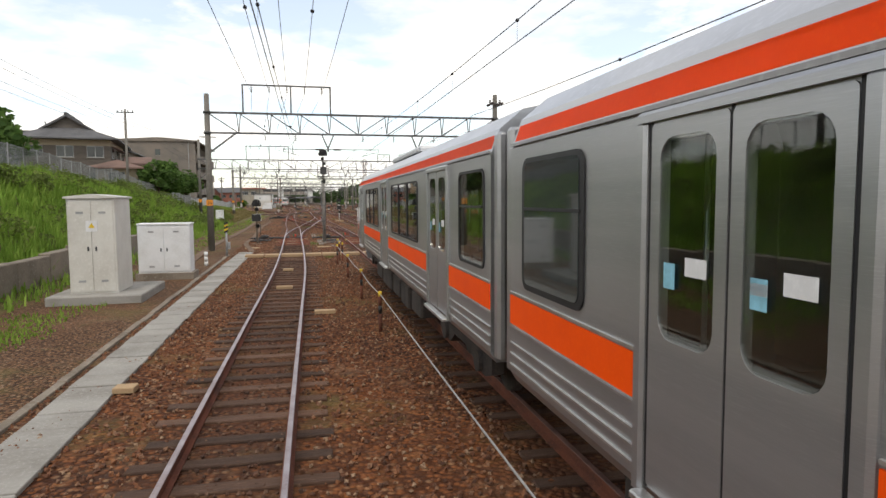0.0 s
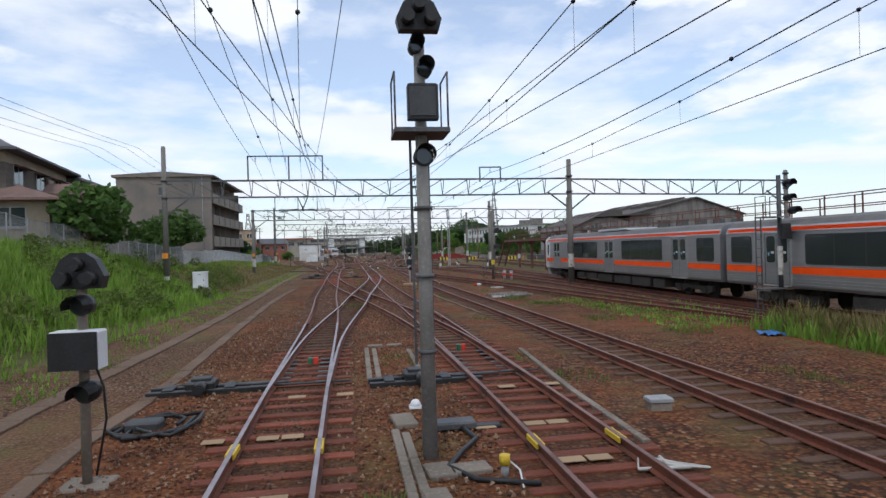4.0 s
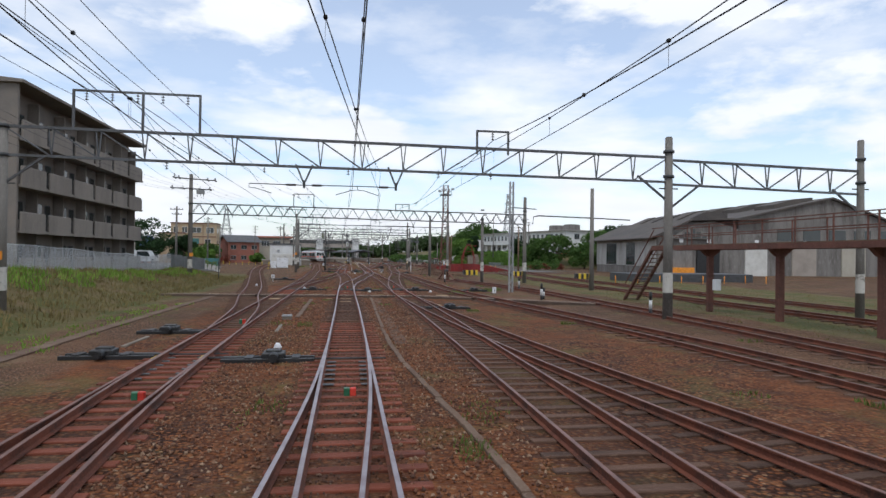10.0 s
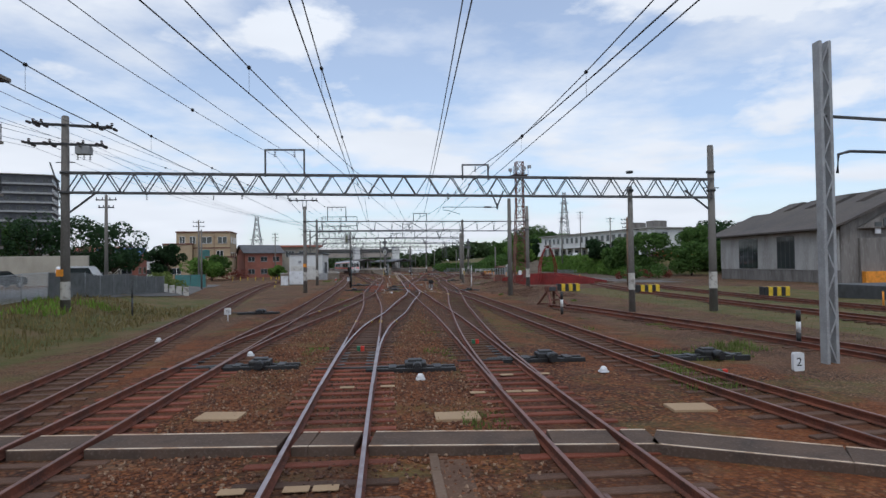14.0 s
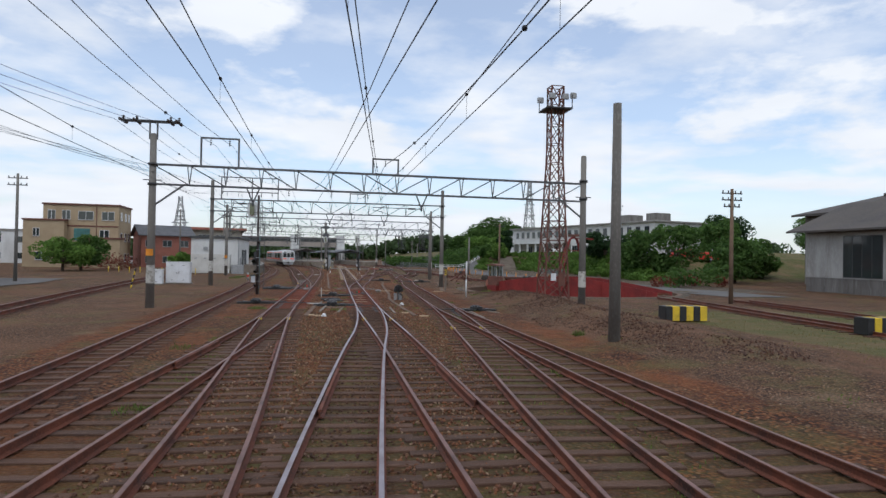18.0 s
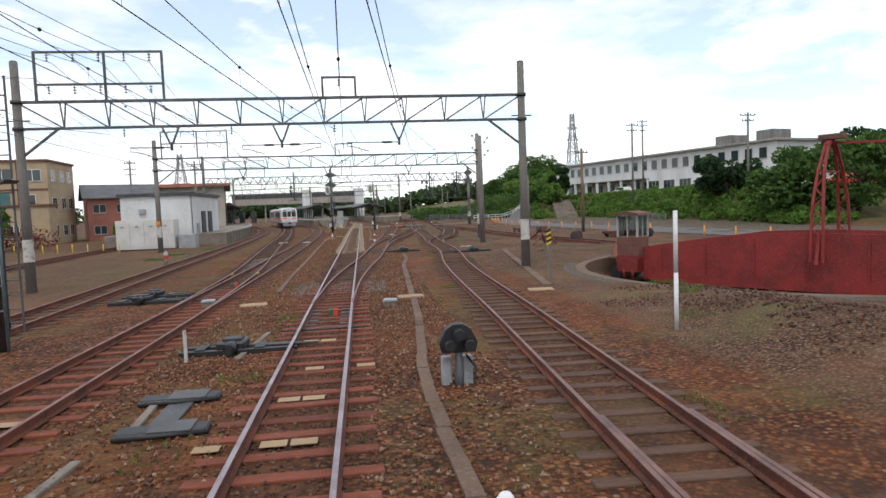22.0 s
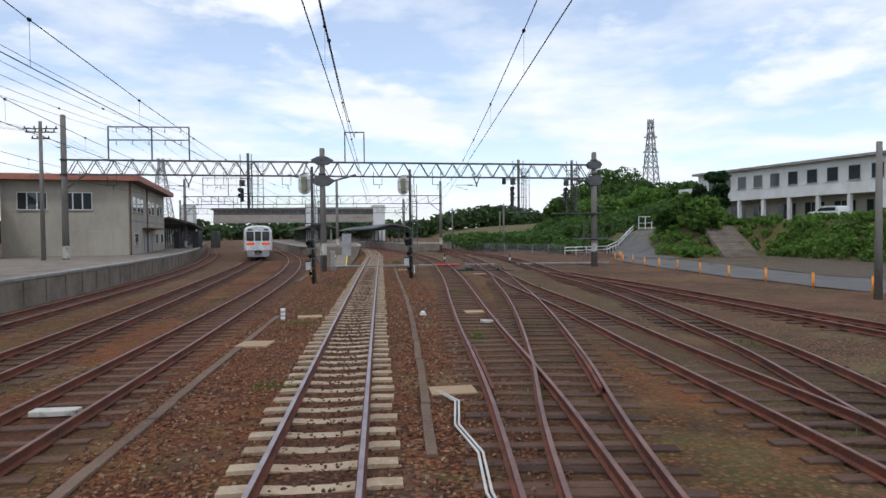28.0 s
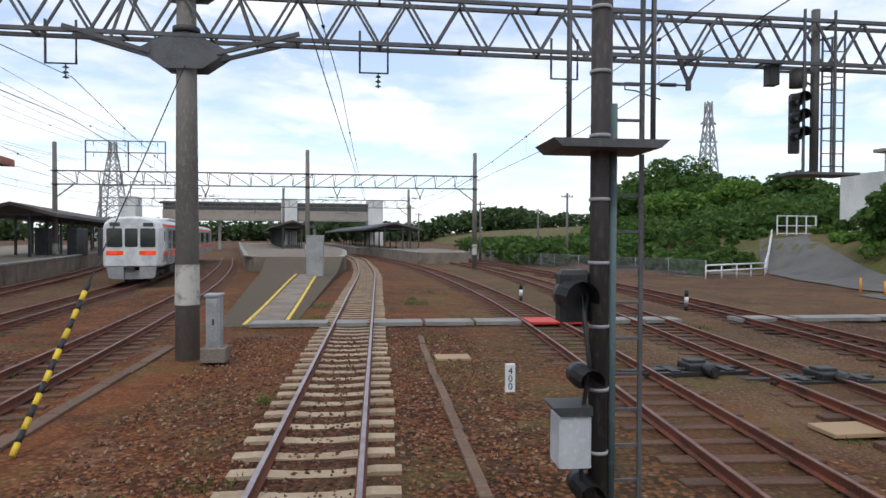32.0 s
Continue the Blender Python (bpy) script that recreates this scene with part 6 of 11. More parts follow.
for x in (-11.2, -3.6, 1.3, 8.1, 12.6):
    t = thing("drop_frame", "square steel drop frame under the gantry beam", "steel frame", (x, 272, 0), group="drop frames under the signal gantry")
    bm = bm_new()
    tube(bm, [(-0.32, 0, 7.3), (-0.32, 0, 6.35), (0.32, 0, 6.35), (0.32, 0, 7.3)], 0.03, 6)
    part("frame", bm, M["darksteel"], t)
    shared("insulator", INSULATOR, t, pose(0.1, 0, 6.35))

t = thing("yard_signal", "signal post with black lamps and a ladder", "railway signal", (13.3, 86, -0.2))
bm = bm_new()
tube(bm, [(0, 0, 0), (0, 0, 5.75)], 0.14, 12, 0.11)
part("pole", bm, M["polecon"], t)
bm = bm_new()
tube(bm, [(0, 0, 1.25), (0, 0, 1.65)], 0.148, 12, cap=False)
part("hazard_band", bm, M["yellow"], t)
twin_head(t, 0.38, -0.05, 4.1)
lamp_head(t, 0.4, -0.05, 3.4, 0.14)
bm = bm_new()
bbox(bm, 0.08, 0.62, -0.2, 0.05, 2.6, 2.95, 0.02)
part("sign_box", bm, M["black"], t)
lamp_head(t, 0.3, -0.05, 2.25, 0.14)
bm = bm_new()
bbox(bm, 0.1, 0.25, -0.1, 0.05, 4.45, 4.85, 0.01)
part("small_board", bm, M["darksteel"], t)
ladder(t, -0.7, 0.1, 0, 2.6, 0.3)
bm = bm_new()
bbox(bm, -0.95, 0.0, -0.3, 0.3, 1.05, 1.1, 0.01)
part("step", bm, M["steel"], t)
t = thing("yard_signal", "dark signal post with black lamps and a ladder beside a train", "railway signal", (16.3, 54.0, -0.2))
bm = bm_new()
tube(bm, [(0, 0, 0), (0, 0, 5.0)], 0.085, 12, 0.075)
part("pole", bm, M["darksteel"], t)
bm = bm_new()
tube(bm, [(0, 0, 1.5), (0, 0, 2.5)], 0.09, 12, cap=False)
part("painted_band", bm, M["pale"], t)
lamp_head(t, 0.27, -0.12, 4.7, 0.15)
lamp_head(t, 0.27, -0.12, 4.2, 0.13)
lamp_head(t, 0.45, -0.12, 3.75, 0.14)
bm = bm_new()
bbox(bm, -0.05, 0.32, -0.2, 0.05, 2.75, 3.3, 0.03)
part("sign_box", bm, M["black"], t)
bm = bm_new()
bbox(bm, -0.75, 0.0, -0.3, 0.3, 3.5, 3.55, 0.01)
p = part("platform", bm, M["steel"], t)
for x in (-0.72, -0.15):
    bm = bm_new()
    tube(bm, [(x, -0.28, 3.55), (x, -0.28, 4.25), (x, 0.28, 4.25), (x, 0.28, 3.55)], 0.02, 6)
    part("guard_rail", bm, M["steel"], p)
ladder(t, -0.75, 0.1, 0, 3.5, 0.2)
bm = bm_new()
bbox(bm, -0.9, 0.0, -0.25, 0.25, 1.0, 1.05, 0.01)
part("step", bm, M["steel"], t)
t = thing("marker_post", "grey post with a black and yellow striped head and small box", "post", (-2.84, 32.65, -0.2), group="marker posts beside the tracks")
bm = bm_new()
tube(bm, [(0, 0, 0), (0, 0, 1.4)], 0.05, 10)
part("stem", bm, M["greybox"], t)
for i in range(5):
    bm = bm_new()
    prism(bm, [(-0.09, 1.2 + i * 0.1), (0.09, 1.26 + i * 0.1), (0.09, 1.36 + i * 0.1), (-0.09, 1.3 + i * 0.1)], "y", -0.08, -0.05)
    part("stripe", bm, M["yellow" if i % 2 else "black"], t)
bm = bm_new()
bbox(bm, 0.05, 0.17, -0.08, 0.08, 0.4, 0.75, 0.02)
part("junction_box", bm, M["greybox"], t)


# ---- posts, boxes and cabinets ----
def cabinet(x0, x1, y0, y1, z0, z1, label, material="cream", doors=2, plinth=0.18, peaked=False):
    t = thing("equipment_cabinet", label, "cabinet", ((x0 + x1) / 2, (y0 + y1) / 2, z0), group="trackside cabinets")
    w, d, h = (x1 - x0) / 2, (y1 - y0) / 2, z1 - z0
    bm = bm_new()
    bbox(bm, -w, w, -d, d, 0, h, 0.015)
    part("case", bm, M[material], t)
    bm = bm_new()
    if peaked:
        prism(bm, [(-w - 0.06, h), (w + 0.06, h), (w + 0.06, h + 0.05), (0, h + 0.12), (-w - 0.06, h + 0.05)], "y", -d - 0.06, d + 0.06)
    else:
        bbox(bm, -w - 0.03, w + 0.03, -d - 0.03, d + 0.03, h, h + 0.05, 0.015)
    part("lid", bm, M[material], t)
    for i in range(doors):
        a, b = -w + 0.04 + (2 * w - 0.08) * i / doors, -w + 0.04 + (2 * w - 0.08) * (i + 1) / doors
        bm = bm_new()
        bbox(bm, a + 0.01, b - 0.01, -d - 0.022, -d + 0.01, 0.06, h - 0.06, 0.006)
        q = part("door", bm, M[material], t)
        bm = bm_new()
        e = b - 0.10 if i == 0 else a + 0.10
        bbox(bm, e - 0.02, e + 0.02, -d - 0.05, -d - 0.02, h * 0.45, h * 0.45 + 0.12, 0.008)
        part("handle", bm, M["darksteel"], q)
        for z in (h * 0.12, h * 0.84):
            bm = bm_new()
            bbox(bm, (a + b) / 2 - 0.09, (a + b) / 2 + 0.09, -d - 0.034, -d - 0.02, z, z + 0.06, 0.006)
            part("vent", bm, M["greybox"], q)
    if plinth:
        bm = bm_new()
        bbox(bm, -w - 0.1, w + 0.12, -d - 0.1, d + 0.12, -plinth, 0, 0.02)
        part("plinth", bm, M["oldcon"], t)
    return t


c1 = cabinet(-5.55, -4.33, 19.1, 20.7, 0.05, 2.68, "tall cream steel relay cabinet with warning sticker", "cream", 2, 0.0, True)
bm = bm_new()
bbox(bm, -0.14, 0.16, -0.835, -0.822, 1.72, 2.02, 0.004)
lb = part("warning_sticker", bm, M["white"], c1, "white sticker with yellow triangle")
bm = bm_new()
prism(bm, [(-0.07, 1.82), (0.09, 1.82), (0.01, 1.97)], "y", -0.842, -0.834)
part("triangle", bm, M["yellow"], lb)
bm = bm_new()
bbox(bm, -6.0, -3.6, 18.5, 21.6, -0.22, 0.05, 0.03)
solo("concrete_slab", bm, M["concrete"], "weathered concrete slab under a cabinet", "slab")
cabinet(-4.87, -3.15, 23.8, 24.7, 0.06, 1.76, "white double-door steel cabinet on a dark plinth", "white", 2, 0.28)
cabinet(-8.3, -7.5, 74.4, 75.0, 0.55, 1.5, "small white cabinet on the grass verge", "white", 1, 0.7)
cabinet(-9.15, -7.15, 203.2, 204.0, -0.05, 1.75, "white double-door cabinet beside the siding", "white", 2, 0.15)
cabinet(-10.15, -9.2, 202.2, 202.8, -0.1, 1.1, "low white cabinet beside the siding", "white", 1, 0.1)
cabinet(3.85, 4.9, 297.4, 298.2, 0.0, 2.62, "grey steel cabinet at the platform end", "greybox", 1, 0.1)
cabinet(4.55, 4.85, 271.2, 271.5, 0.2, 1.3, "narrow grey box beside the gantry pole", "greybox", 1, 0.3)


def post_box(x, y, label):
    t = thing("telephone_box", label, "box on post", (x, y, -0.2))
    bm = bm_new()
    bbox(bm, -0.11, 0.11, -0.08, 0.08, 0, 0.95, 0.01)
    part("post", bm, M["greybox"], t)
    bm = bm_new()
    bbox(bm, -0.22, 0.22, -0.16, 0.16, 0.95, 1.5, 0.02)
    part("case", bm, M["greybox"], t)


post_box(-7.0, 40.4, "grey telephone box on a short post")


def striped_post(x, y, z0, h, a="yellow", b="black", n=4, r=0.05, label="yellow and black striped marker post", tilt=0.0):
    t = thing("marker_post", label, "post", (x, y, z0), group="marker posts beside the tracks")
    t.matrix_basis = pose(x, y, z0, 0, tilt, 0)
    for i in range(n):
        bm = bm_new()
        tube(bm, [(0, 0, h * i / n), (0, 0, h * (i + 1) / n)], r, 10)
        part("band", bm, M[a if i % 2 else b], t)
    return t


for x, y in ((2.25, 13.1), (2.3, 17.6), (2.3, 22.5), (2.25, 27.6), (2.45, 29.4), (2.55, 28.8)):
    t = thing("marker_post", "rusty low post with a small yellow top between the tracks", "post", (x, y, -0.25), group="marker posts beside the tracks")
    for z0, z1, m in ((0, 0.45, "rust"), (0.45, 0.62, "black"), (0.62, 0.82, "rust"), (0.82, 0.92, "yellow")):
        bm = bm_new()
        tube(bm, [(0, 0, z0), (0, 0, z1)], 0.04, 8)
        part("band", bm, M[m], t)
bm = bm_new()
pts = [(2.25, -5, 0.3), (2.25, 13.1, 0.62), (2.3, 17.6, 0.6), (2.3, 22.5, 0.6), (2.25, 27.6, 0.6), (2.4, 36, 0.1)]
for a, b in zip(pts, pts[1:]):
    tube(bm, [tuple(a[k] + (b[k] - a[k]) * i / 6 - (0.06 * math.sin(3.14 * i / 6) if k == 2 else 0) for k in range(3)) for i in range(7)], 0.011, 5, cap=False)
solo("guide_wire", bm, M["greybox"], "thin pale wire strung between low posts", "wire")
for x, y, h, lab in ((-3.25, 28.4, 0.62, "short white trackside post with dark foot"), (16.0, 120.1, 1.1, "white marker post with dark foot"), (13.8, 145.8, 1.2, "white marker post with dark foot"), (16.4, 120.9, 0.8, "white marker post with dark foot"), (20.0, 280.3, 0.8, "white marker post beside the crossing"), (14.4, 284, 0.8, "white marker post beside the crossing"), (5.0, 244.6, 0.4, "short white stake beside a trough"), (18.0, 109.5, 1.2, "white marker post with dark foot"), (18.05, 132.7, 1.1, "white marker post with dark foot")):
    striped_post(x, y, -0.2, h, "white", "black" if h > 0.7 else "white", 3, 0.075, lab)
for x, y in ((13.92, 84.67), (14.06, 82.97), (-3.6, 214.5)):
    t = thing("bollard", "grey trackside bollard with a red band", "bollard", (x, y, -0.2), group="bollards")
    bm = bm_new()
    tube(bm, [(0, 0, 0), (0, 0, 0.75)], 0.12, 12)
    tube(bm, [(0, 0, 0.75), (0, 0, 0.82)], 0.12, 12, 0.06)
    part("body", bm, M["greybox"], t)
    bm = bm_new()
    tube(bm, [(0, 0, 0.35), (0, 0, 0.58)], 0.123, 12, cap=False)
    part("red_band", bm, M["red"], t)
t = thing("marker_post", "grey post with a hazard-striped top beside the turntable", "post", (14.78, 196.8, -0.2), group="marker posts beside the tracks")
bm = bm_new()
bbox(bm, -0.07, 0.07, -0.06, 0.06, 0, 1.3, 0.01)
part("post", bm, M["oldcon"], t)
for i in range(6):
    bm = bm_new()
    prism(bm, [(-0.072, 1.3 + i * 0.09), (0.072, 1.36 + i * 0.09), (0.072, 1.45 + i * 0.09), (-0.072, 1.39 + i * 0.09)], "y", -0.065, 0.06)
    part("stripe", bm, M["black" if i % 2 else "yellow"], t)
t = thing("fallen_cap", "red and white cap lying on the ballast", "marker", (10.4, 78.1, -0.2))
bm = bm_new()
tube(bm, [(-0.15, 0, 0.09), (0.15, 0.03, 0.09)], 0.1, 10)
part("white_end", bm, M["white"], t)
bm = bm_new()
tube(bm, [(-0.42, -0.03, 0.08), (-0.15, 0, 0.08)], 0.08, 10)
part("red_end", bm, M["red"], t)
striped_post(16.8, 207, -0.2, 1.55, "wood", "wood", 2, 0.06, "dark timber stake beside the yard track")
striped_post(14.48, 187.0, -0.2, 2.55, "white", "white", 2, 0.045, "thin white post beside the track")
striped_post(-9.9, 196, -0.2, 1.6, "black", "yellow", 6, 0.05, "leaning hazard-striped post beside the siding", 12)
for x, y in ((1.7, 100.5), (5.4, 128.2), (10.0, 128.5), (9.28, 180.3), (4.98, 173.3), (2.37, 44.7), (9.6, 245.0), (1.1, 181.6), (-3.9, 137.5), (0.4, 133.0)):
    bm = bm_new()
    bbox(bm, -0.11, 0.11, -0.11, 0.11, 0, 0.04, 0.01)
    tube(bm, [(0, 0, 0.03), (0, 0, 0.10), (0, 0, 0.14)], 0.11, 12, 0.05)
    solo("marker_dome", bm, M["white"], "small white marker cap on the ballast", "marker", "white marker caps", at=(x, y, -0.17))


def number_sign(x, y, h, text, label, size=0.26, rz=0.0):
    t = thing("number_sign", label, "sign", (x, y, -0.2), rz)
    bm = bm_new()
    tube(bm, [(0, 0, 0), (0, 0, h)], 0.03, 8)
    part("post", bm, M["white"], t)
    bm = bm_new()
    bbox(bm, -size / 2, size / 2, -0.05, -0.03, h - size * 0.2, h + size * 0.8, 0.01)
    b = part("plate", bm, M["white"], t)
    lettering(text, t, (0, -0.054, h + size * 0.05), size * 0.62, "black")


def lettering(text, parent, at, size, material, rz=0.0):
    c = bpy.data.curves.new("lettering", 'FONT')
    c.body, c.size, c.extrude, c.align_x = text, size, 0.002, 'CENTER'
    tmp = bpy.data.objects.new("tmp", c)
    scene.collection.objects.link(tmp)
    me = bpy.data.meshes.new_from_object(tmp.evaluated_get(bpy.context.evaluated_depsgraph_get()))
    bpy.data.objects.remove(tmp)
    me.materials.append(M[material])
    ob = new("lettering", me)
    ob.parent = parent
    ob.matrix_basis = pose(*at, 90, 0, rz)
    return ob


number_sign(-3.5, 146.1, 0.42, "35", "small white sign with the number 35", 0.34)
t = thing("number_sign", "low white sign with upright digits 400", "sign", (10.55, 268.4, -0.2))
bm = bm_new()
bbox(bm, -0.09, 0.09, -0.03, 0.03, 0, 0.52, 0.01)
part("plate", bm, M["white"], t)
for i, ch in enumerate("400"):
    lettering(ch, t, (0, -0.034, 0.34 - 0.14 * i), 0.17, "black")
t = thing("number_sign", "white rounded number block reading 2", "sign", (14.8, 128.0, -0.2))
bm = bm_new()
prism(bm, rrect(-0.14, 0.14, 0.0, 0.46, 0.05), "y", -0.05, 0.05)
part("block", bm, M["white"], t)
lettering("2", t, (0, -0.054, 0.13), 0.3, "black")
number_sign(11.03, 39.6, 0.3, "3", "low white sign with the number 3", 0.2)
bm = bm_new()
prism(bm, rrect(-4.27, -3.93, 2.32, 2.64, 0.02), "y", 36.80, 36.815)
pl = solo("pole_plate", bm, M["orange"], "orange pole number plate reading 26", "sign")
lettering("26", pl, (-4.1, 36.795, 2.39), 0.24, "black")
for x, y, z in ((-9.9, 74.6, 2.6), (-9.5, 107.75, 2.4), (-11.0, 144.75, 2.4), (-3.7, 177.75, 2.6), (-8.15, 228.55, 2.2)):
    bm = bm_new()
    prism(bm, rrect(x - 0.17, x + 0.17, z - 0.17, z + 0.17, 0.02), "y", y - 0.03, y - 0.01)
    solo("pole_plate", bm, M["orange"], "small orange number plate on a pole", "sign", "orange pole plates")


# ---- point machines, covers, troughs ----
def point_machine(x, y, rz=0.0, side=1, label="black point machine with drive rods on long ties"):
    t = thing("point_machine", label, "point machine", (x, y, -0.17), rz, group="point machines beside the turnouts")
    for dy in (-0.22, 0.2):
        bm = bm_new()
        bbox(bm, -1.02 if side > 0 else -1.3, 1.3 if side > 0 else 1.02, dy - 0.07, dy + 0.07, -0.05, 0.09, 0.012)
        part("long_tie", bm, M["black"], t)
    bm = bm_new()
    bbox(bm, -0.30, 0.26, -0.24, 0.34, 0.08, 0.22, 0.025)
    part("gear_case", bm, M["black"], t)
    bm = bm_new()
    bbox(bm, -0.22, 0.16, -0.02, 0.3, 0.2, 0.27, 0.02)
    part("case_lid", bm, M["black"], t)
    bm = bm_new()
    bbox(bm, -0.14, 0.14, 0.32, 0.62, 0.05, 0.16, 0.02)
    part("contact_box", bm, M["darksteel"], t)
    bm = bm_new()
    tube(bm, [(0.02, -0.56, 0.13), (0.02, -0.22, 0.15)], 0.115, 14)
    tube(bm, [(0.02, -0.60, 0.13), (0.02, -0.54, 0.13)], 0.085, 12)
    part("motor", bm, M["black"], t)
    for dx in (-0.62, 0.55):
        bm = bm_new()
        bbox(bm, dx - 0.1, dx + 0.1, -0.27, 0.26, 0.09, 0.12, 0.006)
        part("strap", bm, M["black"], t)
    bm = bm_new()
    tube(bm, [(0.3 * side, 0.0, 0.10), (1.7 * side, 0.0, 0.09)], 0.028, 6)
    tube(bm, [(0.3 * side, 0.14, 0.08), (1.7 * side, 0.14, 0.07)], 0.02, 6)
    part("drive_rod", bm, M["steel"], t)
    bm = bm_new()
    tube(bm, [(-0.25, 0.1, 0.1), (-0.7, 0.35, 0.02), (-0.6, 0.7, 0.0), (-0.2, 0.9, -0.02)], 0.03, 6)
    part("cable", bm, M["black"], t)


for x, y, s in ((-1.7, 47.1, 1), (2.65, 46.8, 1), (-2.55, 99.0, 1), (-2.3, 104.3, 1), (1.85, 98.2, -1), (9.1, 114.0, -1), (1.2, 130.6, -1), (5.36, 129.6, -1), (9.1, 130.6, -1), (13.7, 130.2, -1), (1.1, 181.2, 1), (5.35, 179.6, 1), (5.4, 188.0, 1), (12.85, 176.6, -1), (0.8, 198, 1), (0.85, 196.6, 1), (10.85, 216.2, -1), (14.95, 213.0, -1), (14.7, 269.5, -1), (-2.7, 150.5, -1), (16.8, 268.5, -1)):
    point_machine(x, y, random.uniform(-3, 3), s)
rng = random.Random(5)
for x, y in ((-2.0, 38.0), (2.1, 37.9), (6.2, 37.0), (-0.7, 121), (9.55, 194.6), (4.73, 194.6), (13.77, 194.5), (9.9, 271.6), (5.8, 245.2), (9.4, 234.6), (8.5, 116), (1.55, 125.06), (5.87, 124.45), (10.26, 124.5), (14.9, 265.7), (11.5, 245.5)):
    bm = bm_new()
    bbox(bm, -0.4, 0.4, -0.28, 0.28, 0, 0.06, 0.01)
    solo("trough_cover", bm, M["tan"], "tan resin cover board lying on the ballast", "cover board", "tan cover boards", at=(x, y, -0.2), rz=rng.uniform(-8, 8))
for x, y in ((8.84, 193.0), (1.23, 108.7), (6.3, 43.6), (3.3, 195.0)):
    t = thing("junction_box", "small grey junction box on a concrete foot", "junction box", (x, y, -0.2), rng.uniform(-10, 10), group="small junction boxes")
    bm = bm_new()
    bbox(bm, -0.18, 0.18, -0.14, 0.14, 0, 0.16, 0.02)
    part("foot", bm, M["oldcon"], t)
    bm = bm_new()
    bbox(bm, -0.2, 0.2, -0.16, 0.16, 0.16, 0.22, 0.015)
    part("lid", bm, M["greybox"], t)


t = thing("cable_plates", "two black cable boxes joined by grey plates in the ballast", "track equipment", (0, 0, -0.2))
for x, y in ((5.25, 184.68), (5.42, 183.2)):
    bm = bm_new()
    bbox(bm, x - 0.58, x + 0.58, y - 0.16, y + 0.16, 0, 0.1, 0.03)
    tube(bm, [(x - 0.55, y - 0.2, 0.05), (x, y - 0.27, 0.08), (x + 0.6, y - 0.12, 0.05)], 0.035, 6)
    b = part("box", bm, M["black"], t)
    bm = bm_new()
    bbox(bm, x - 0.15, x + 0.4, y - 0.2, y + 0.22, 0.1, 0.12, 0.008)
    part("cover_plate", bm, M["steel"], b)
bm = bm_new()
bbox(bm, 5.15, 5.5, 183.4, 184.5, 0.02, 0.06, 0.01)
part("link_plate", bm, M["steel"], t)


def trough(label, f, y0, y1, w=0.36, gap=0.6, material="oldcon", z=-0.19, rise=0.05):
    t = thing("cable_trough", label, "cable trough", kind="structure")
    r = random.Random(label + str(y0))
    bm = bm_new()
    bbox(bm, -w / 2, w / 2, -gap / 2 + 0.008, gap / 2 - 0.008, 0, rise, 0.01)
    me = mesh("lid", bm, M[material])
    y = y0
    while y < y1:
        g = f(y + 0.5) - f(y - 0.5)
        shared("lid", me, t, Matrix.Translation((f(y) + r.uniform(-0.015, 0.015), y, z + r.uniform(-0.01, 0.012))) @ Matrix.Rotation(-math.atan(g) + r.uniform(-0.02, 0.02), 4, 'Z'))
        y += gap


trough("wide pale concrete cable trough with worn lids", curve_x([(-2.45, -6), (-2.4, 8), (-2.3, 20), (-2.1, 34.5)]), -4, 34.5, 0.72, 0.6, "concrete")
trough("narrow concrete kerb beside the trough", curve_x([(-3.0, 8), (-2.85, 35)]), 6, 34, 0.14, 1.0, "oldcon")
trough("concrete cable trough along the grass verge", curve_x([(-4.1, 26), (-4.5, 45), (-4.3, 56), (-4.5, 79), (-4.85, 92), (-4.7, 125)]), 30, 124, 0.42, 1.0, "dirtcon")
trough("narrow concrete cable trough along the ballast edge", curve_x([(-1.9, 36), (-2.7, 43), (-2.6, 47), (-2.8, 56), (-3.0, 75), (-2.7, 83)]), 36, 82, 0.3, 1.0, "dirtcon")
trough("concrete cable trough between the main lines", curve_x([(6.6, 60), (6.2, 68), (5.9, 78), (5.7, 90), (5.15, 98), (5.15, 113), (5.3, 123)]), 60, 123, 0.13, 1.0, "dirtcon")
trough("concrete cable trough between the main lines", curve_x([(9.2, 174), (9.04, 180.8), (9.0, 184), (9.46, 191), (9.85, 200), (10.08, 205), (10.6, 211), (10.5, 216)]), 174, 214, 0.2, 1.0, "dirtcon")
trough("narrow concrete cable trough left of the main line", curve_x([(5.4, 190), (5.05, 200), (4.95, 210), (4.7, 234), (4.8, 272)]), 198, 246, 0.17, 1.0, "dirtcon")
trough("concrete cable trough left of the main line", curve_x([(4.2, 174), (4.5, 182)]), 174, 182, 0.2, 1.0, "dirtcon")
trough("concrete cable trough beside the platform lines", curve_x([(3.3, 264), (3.1, 274)]), 262, 274, 0.24, 1.0, "dirtcon")
trough("narrow concrete cable trough beside the yard", curve_x([(13.5, 190), (15.4, 203), (17.0, 214)]), 196, 214, 0.3, 1.0, "dirtcon")
trough("narrow concrete cable trough right of the main line", curve_x([(8.8, 232), (9.1, 241), (9.35, 273)]), 232, 275, 0.15, 1.2, "dirtcon")
trough("narrow concrete cable trough between the tracks", curve_x([(1.6, 110), (1.6, 120)]), 110, 120.5, 0.2, 1.0, "dirtcon")


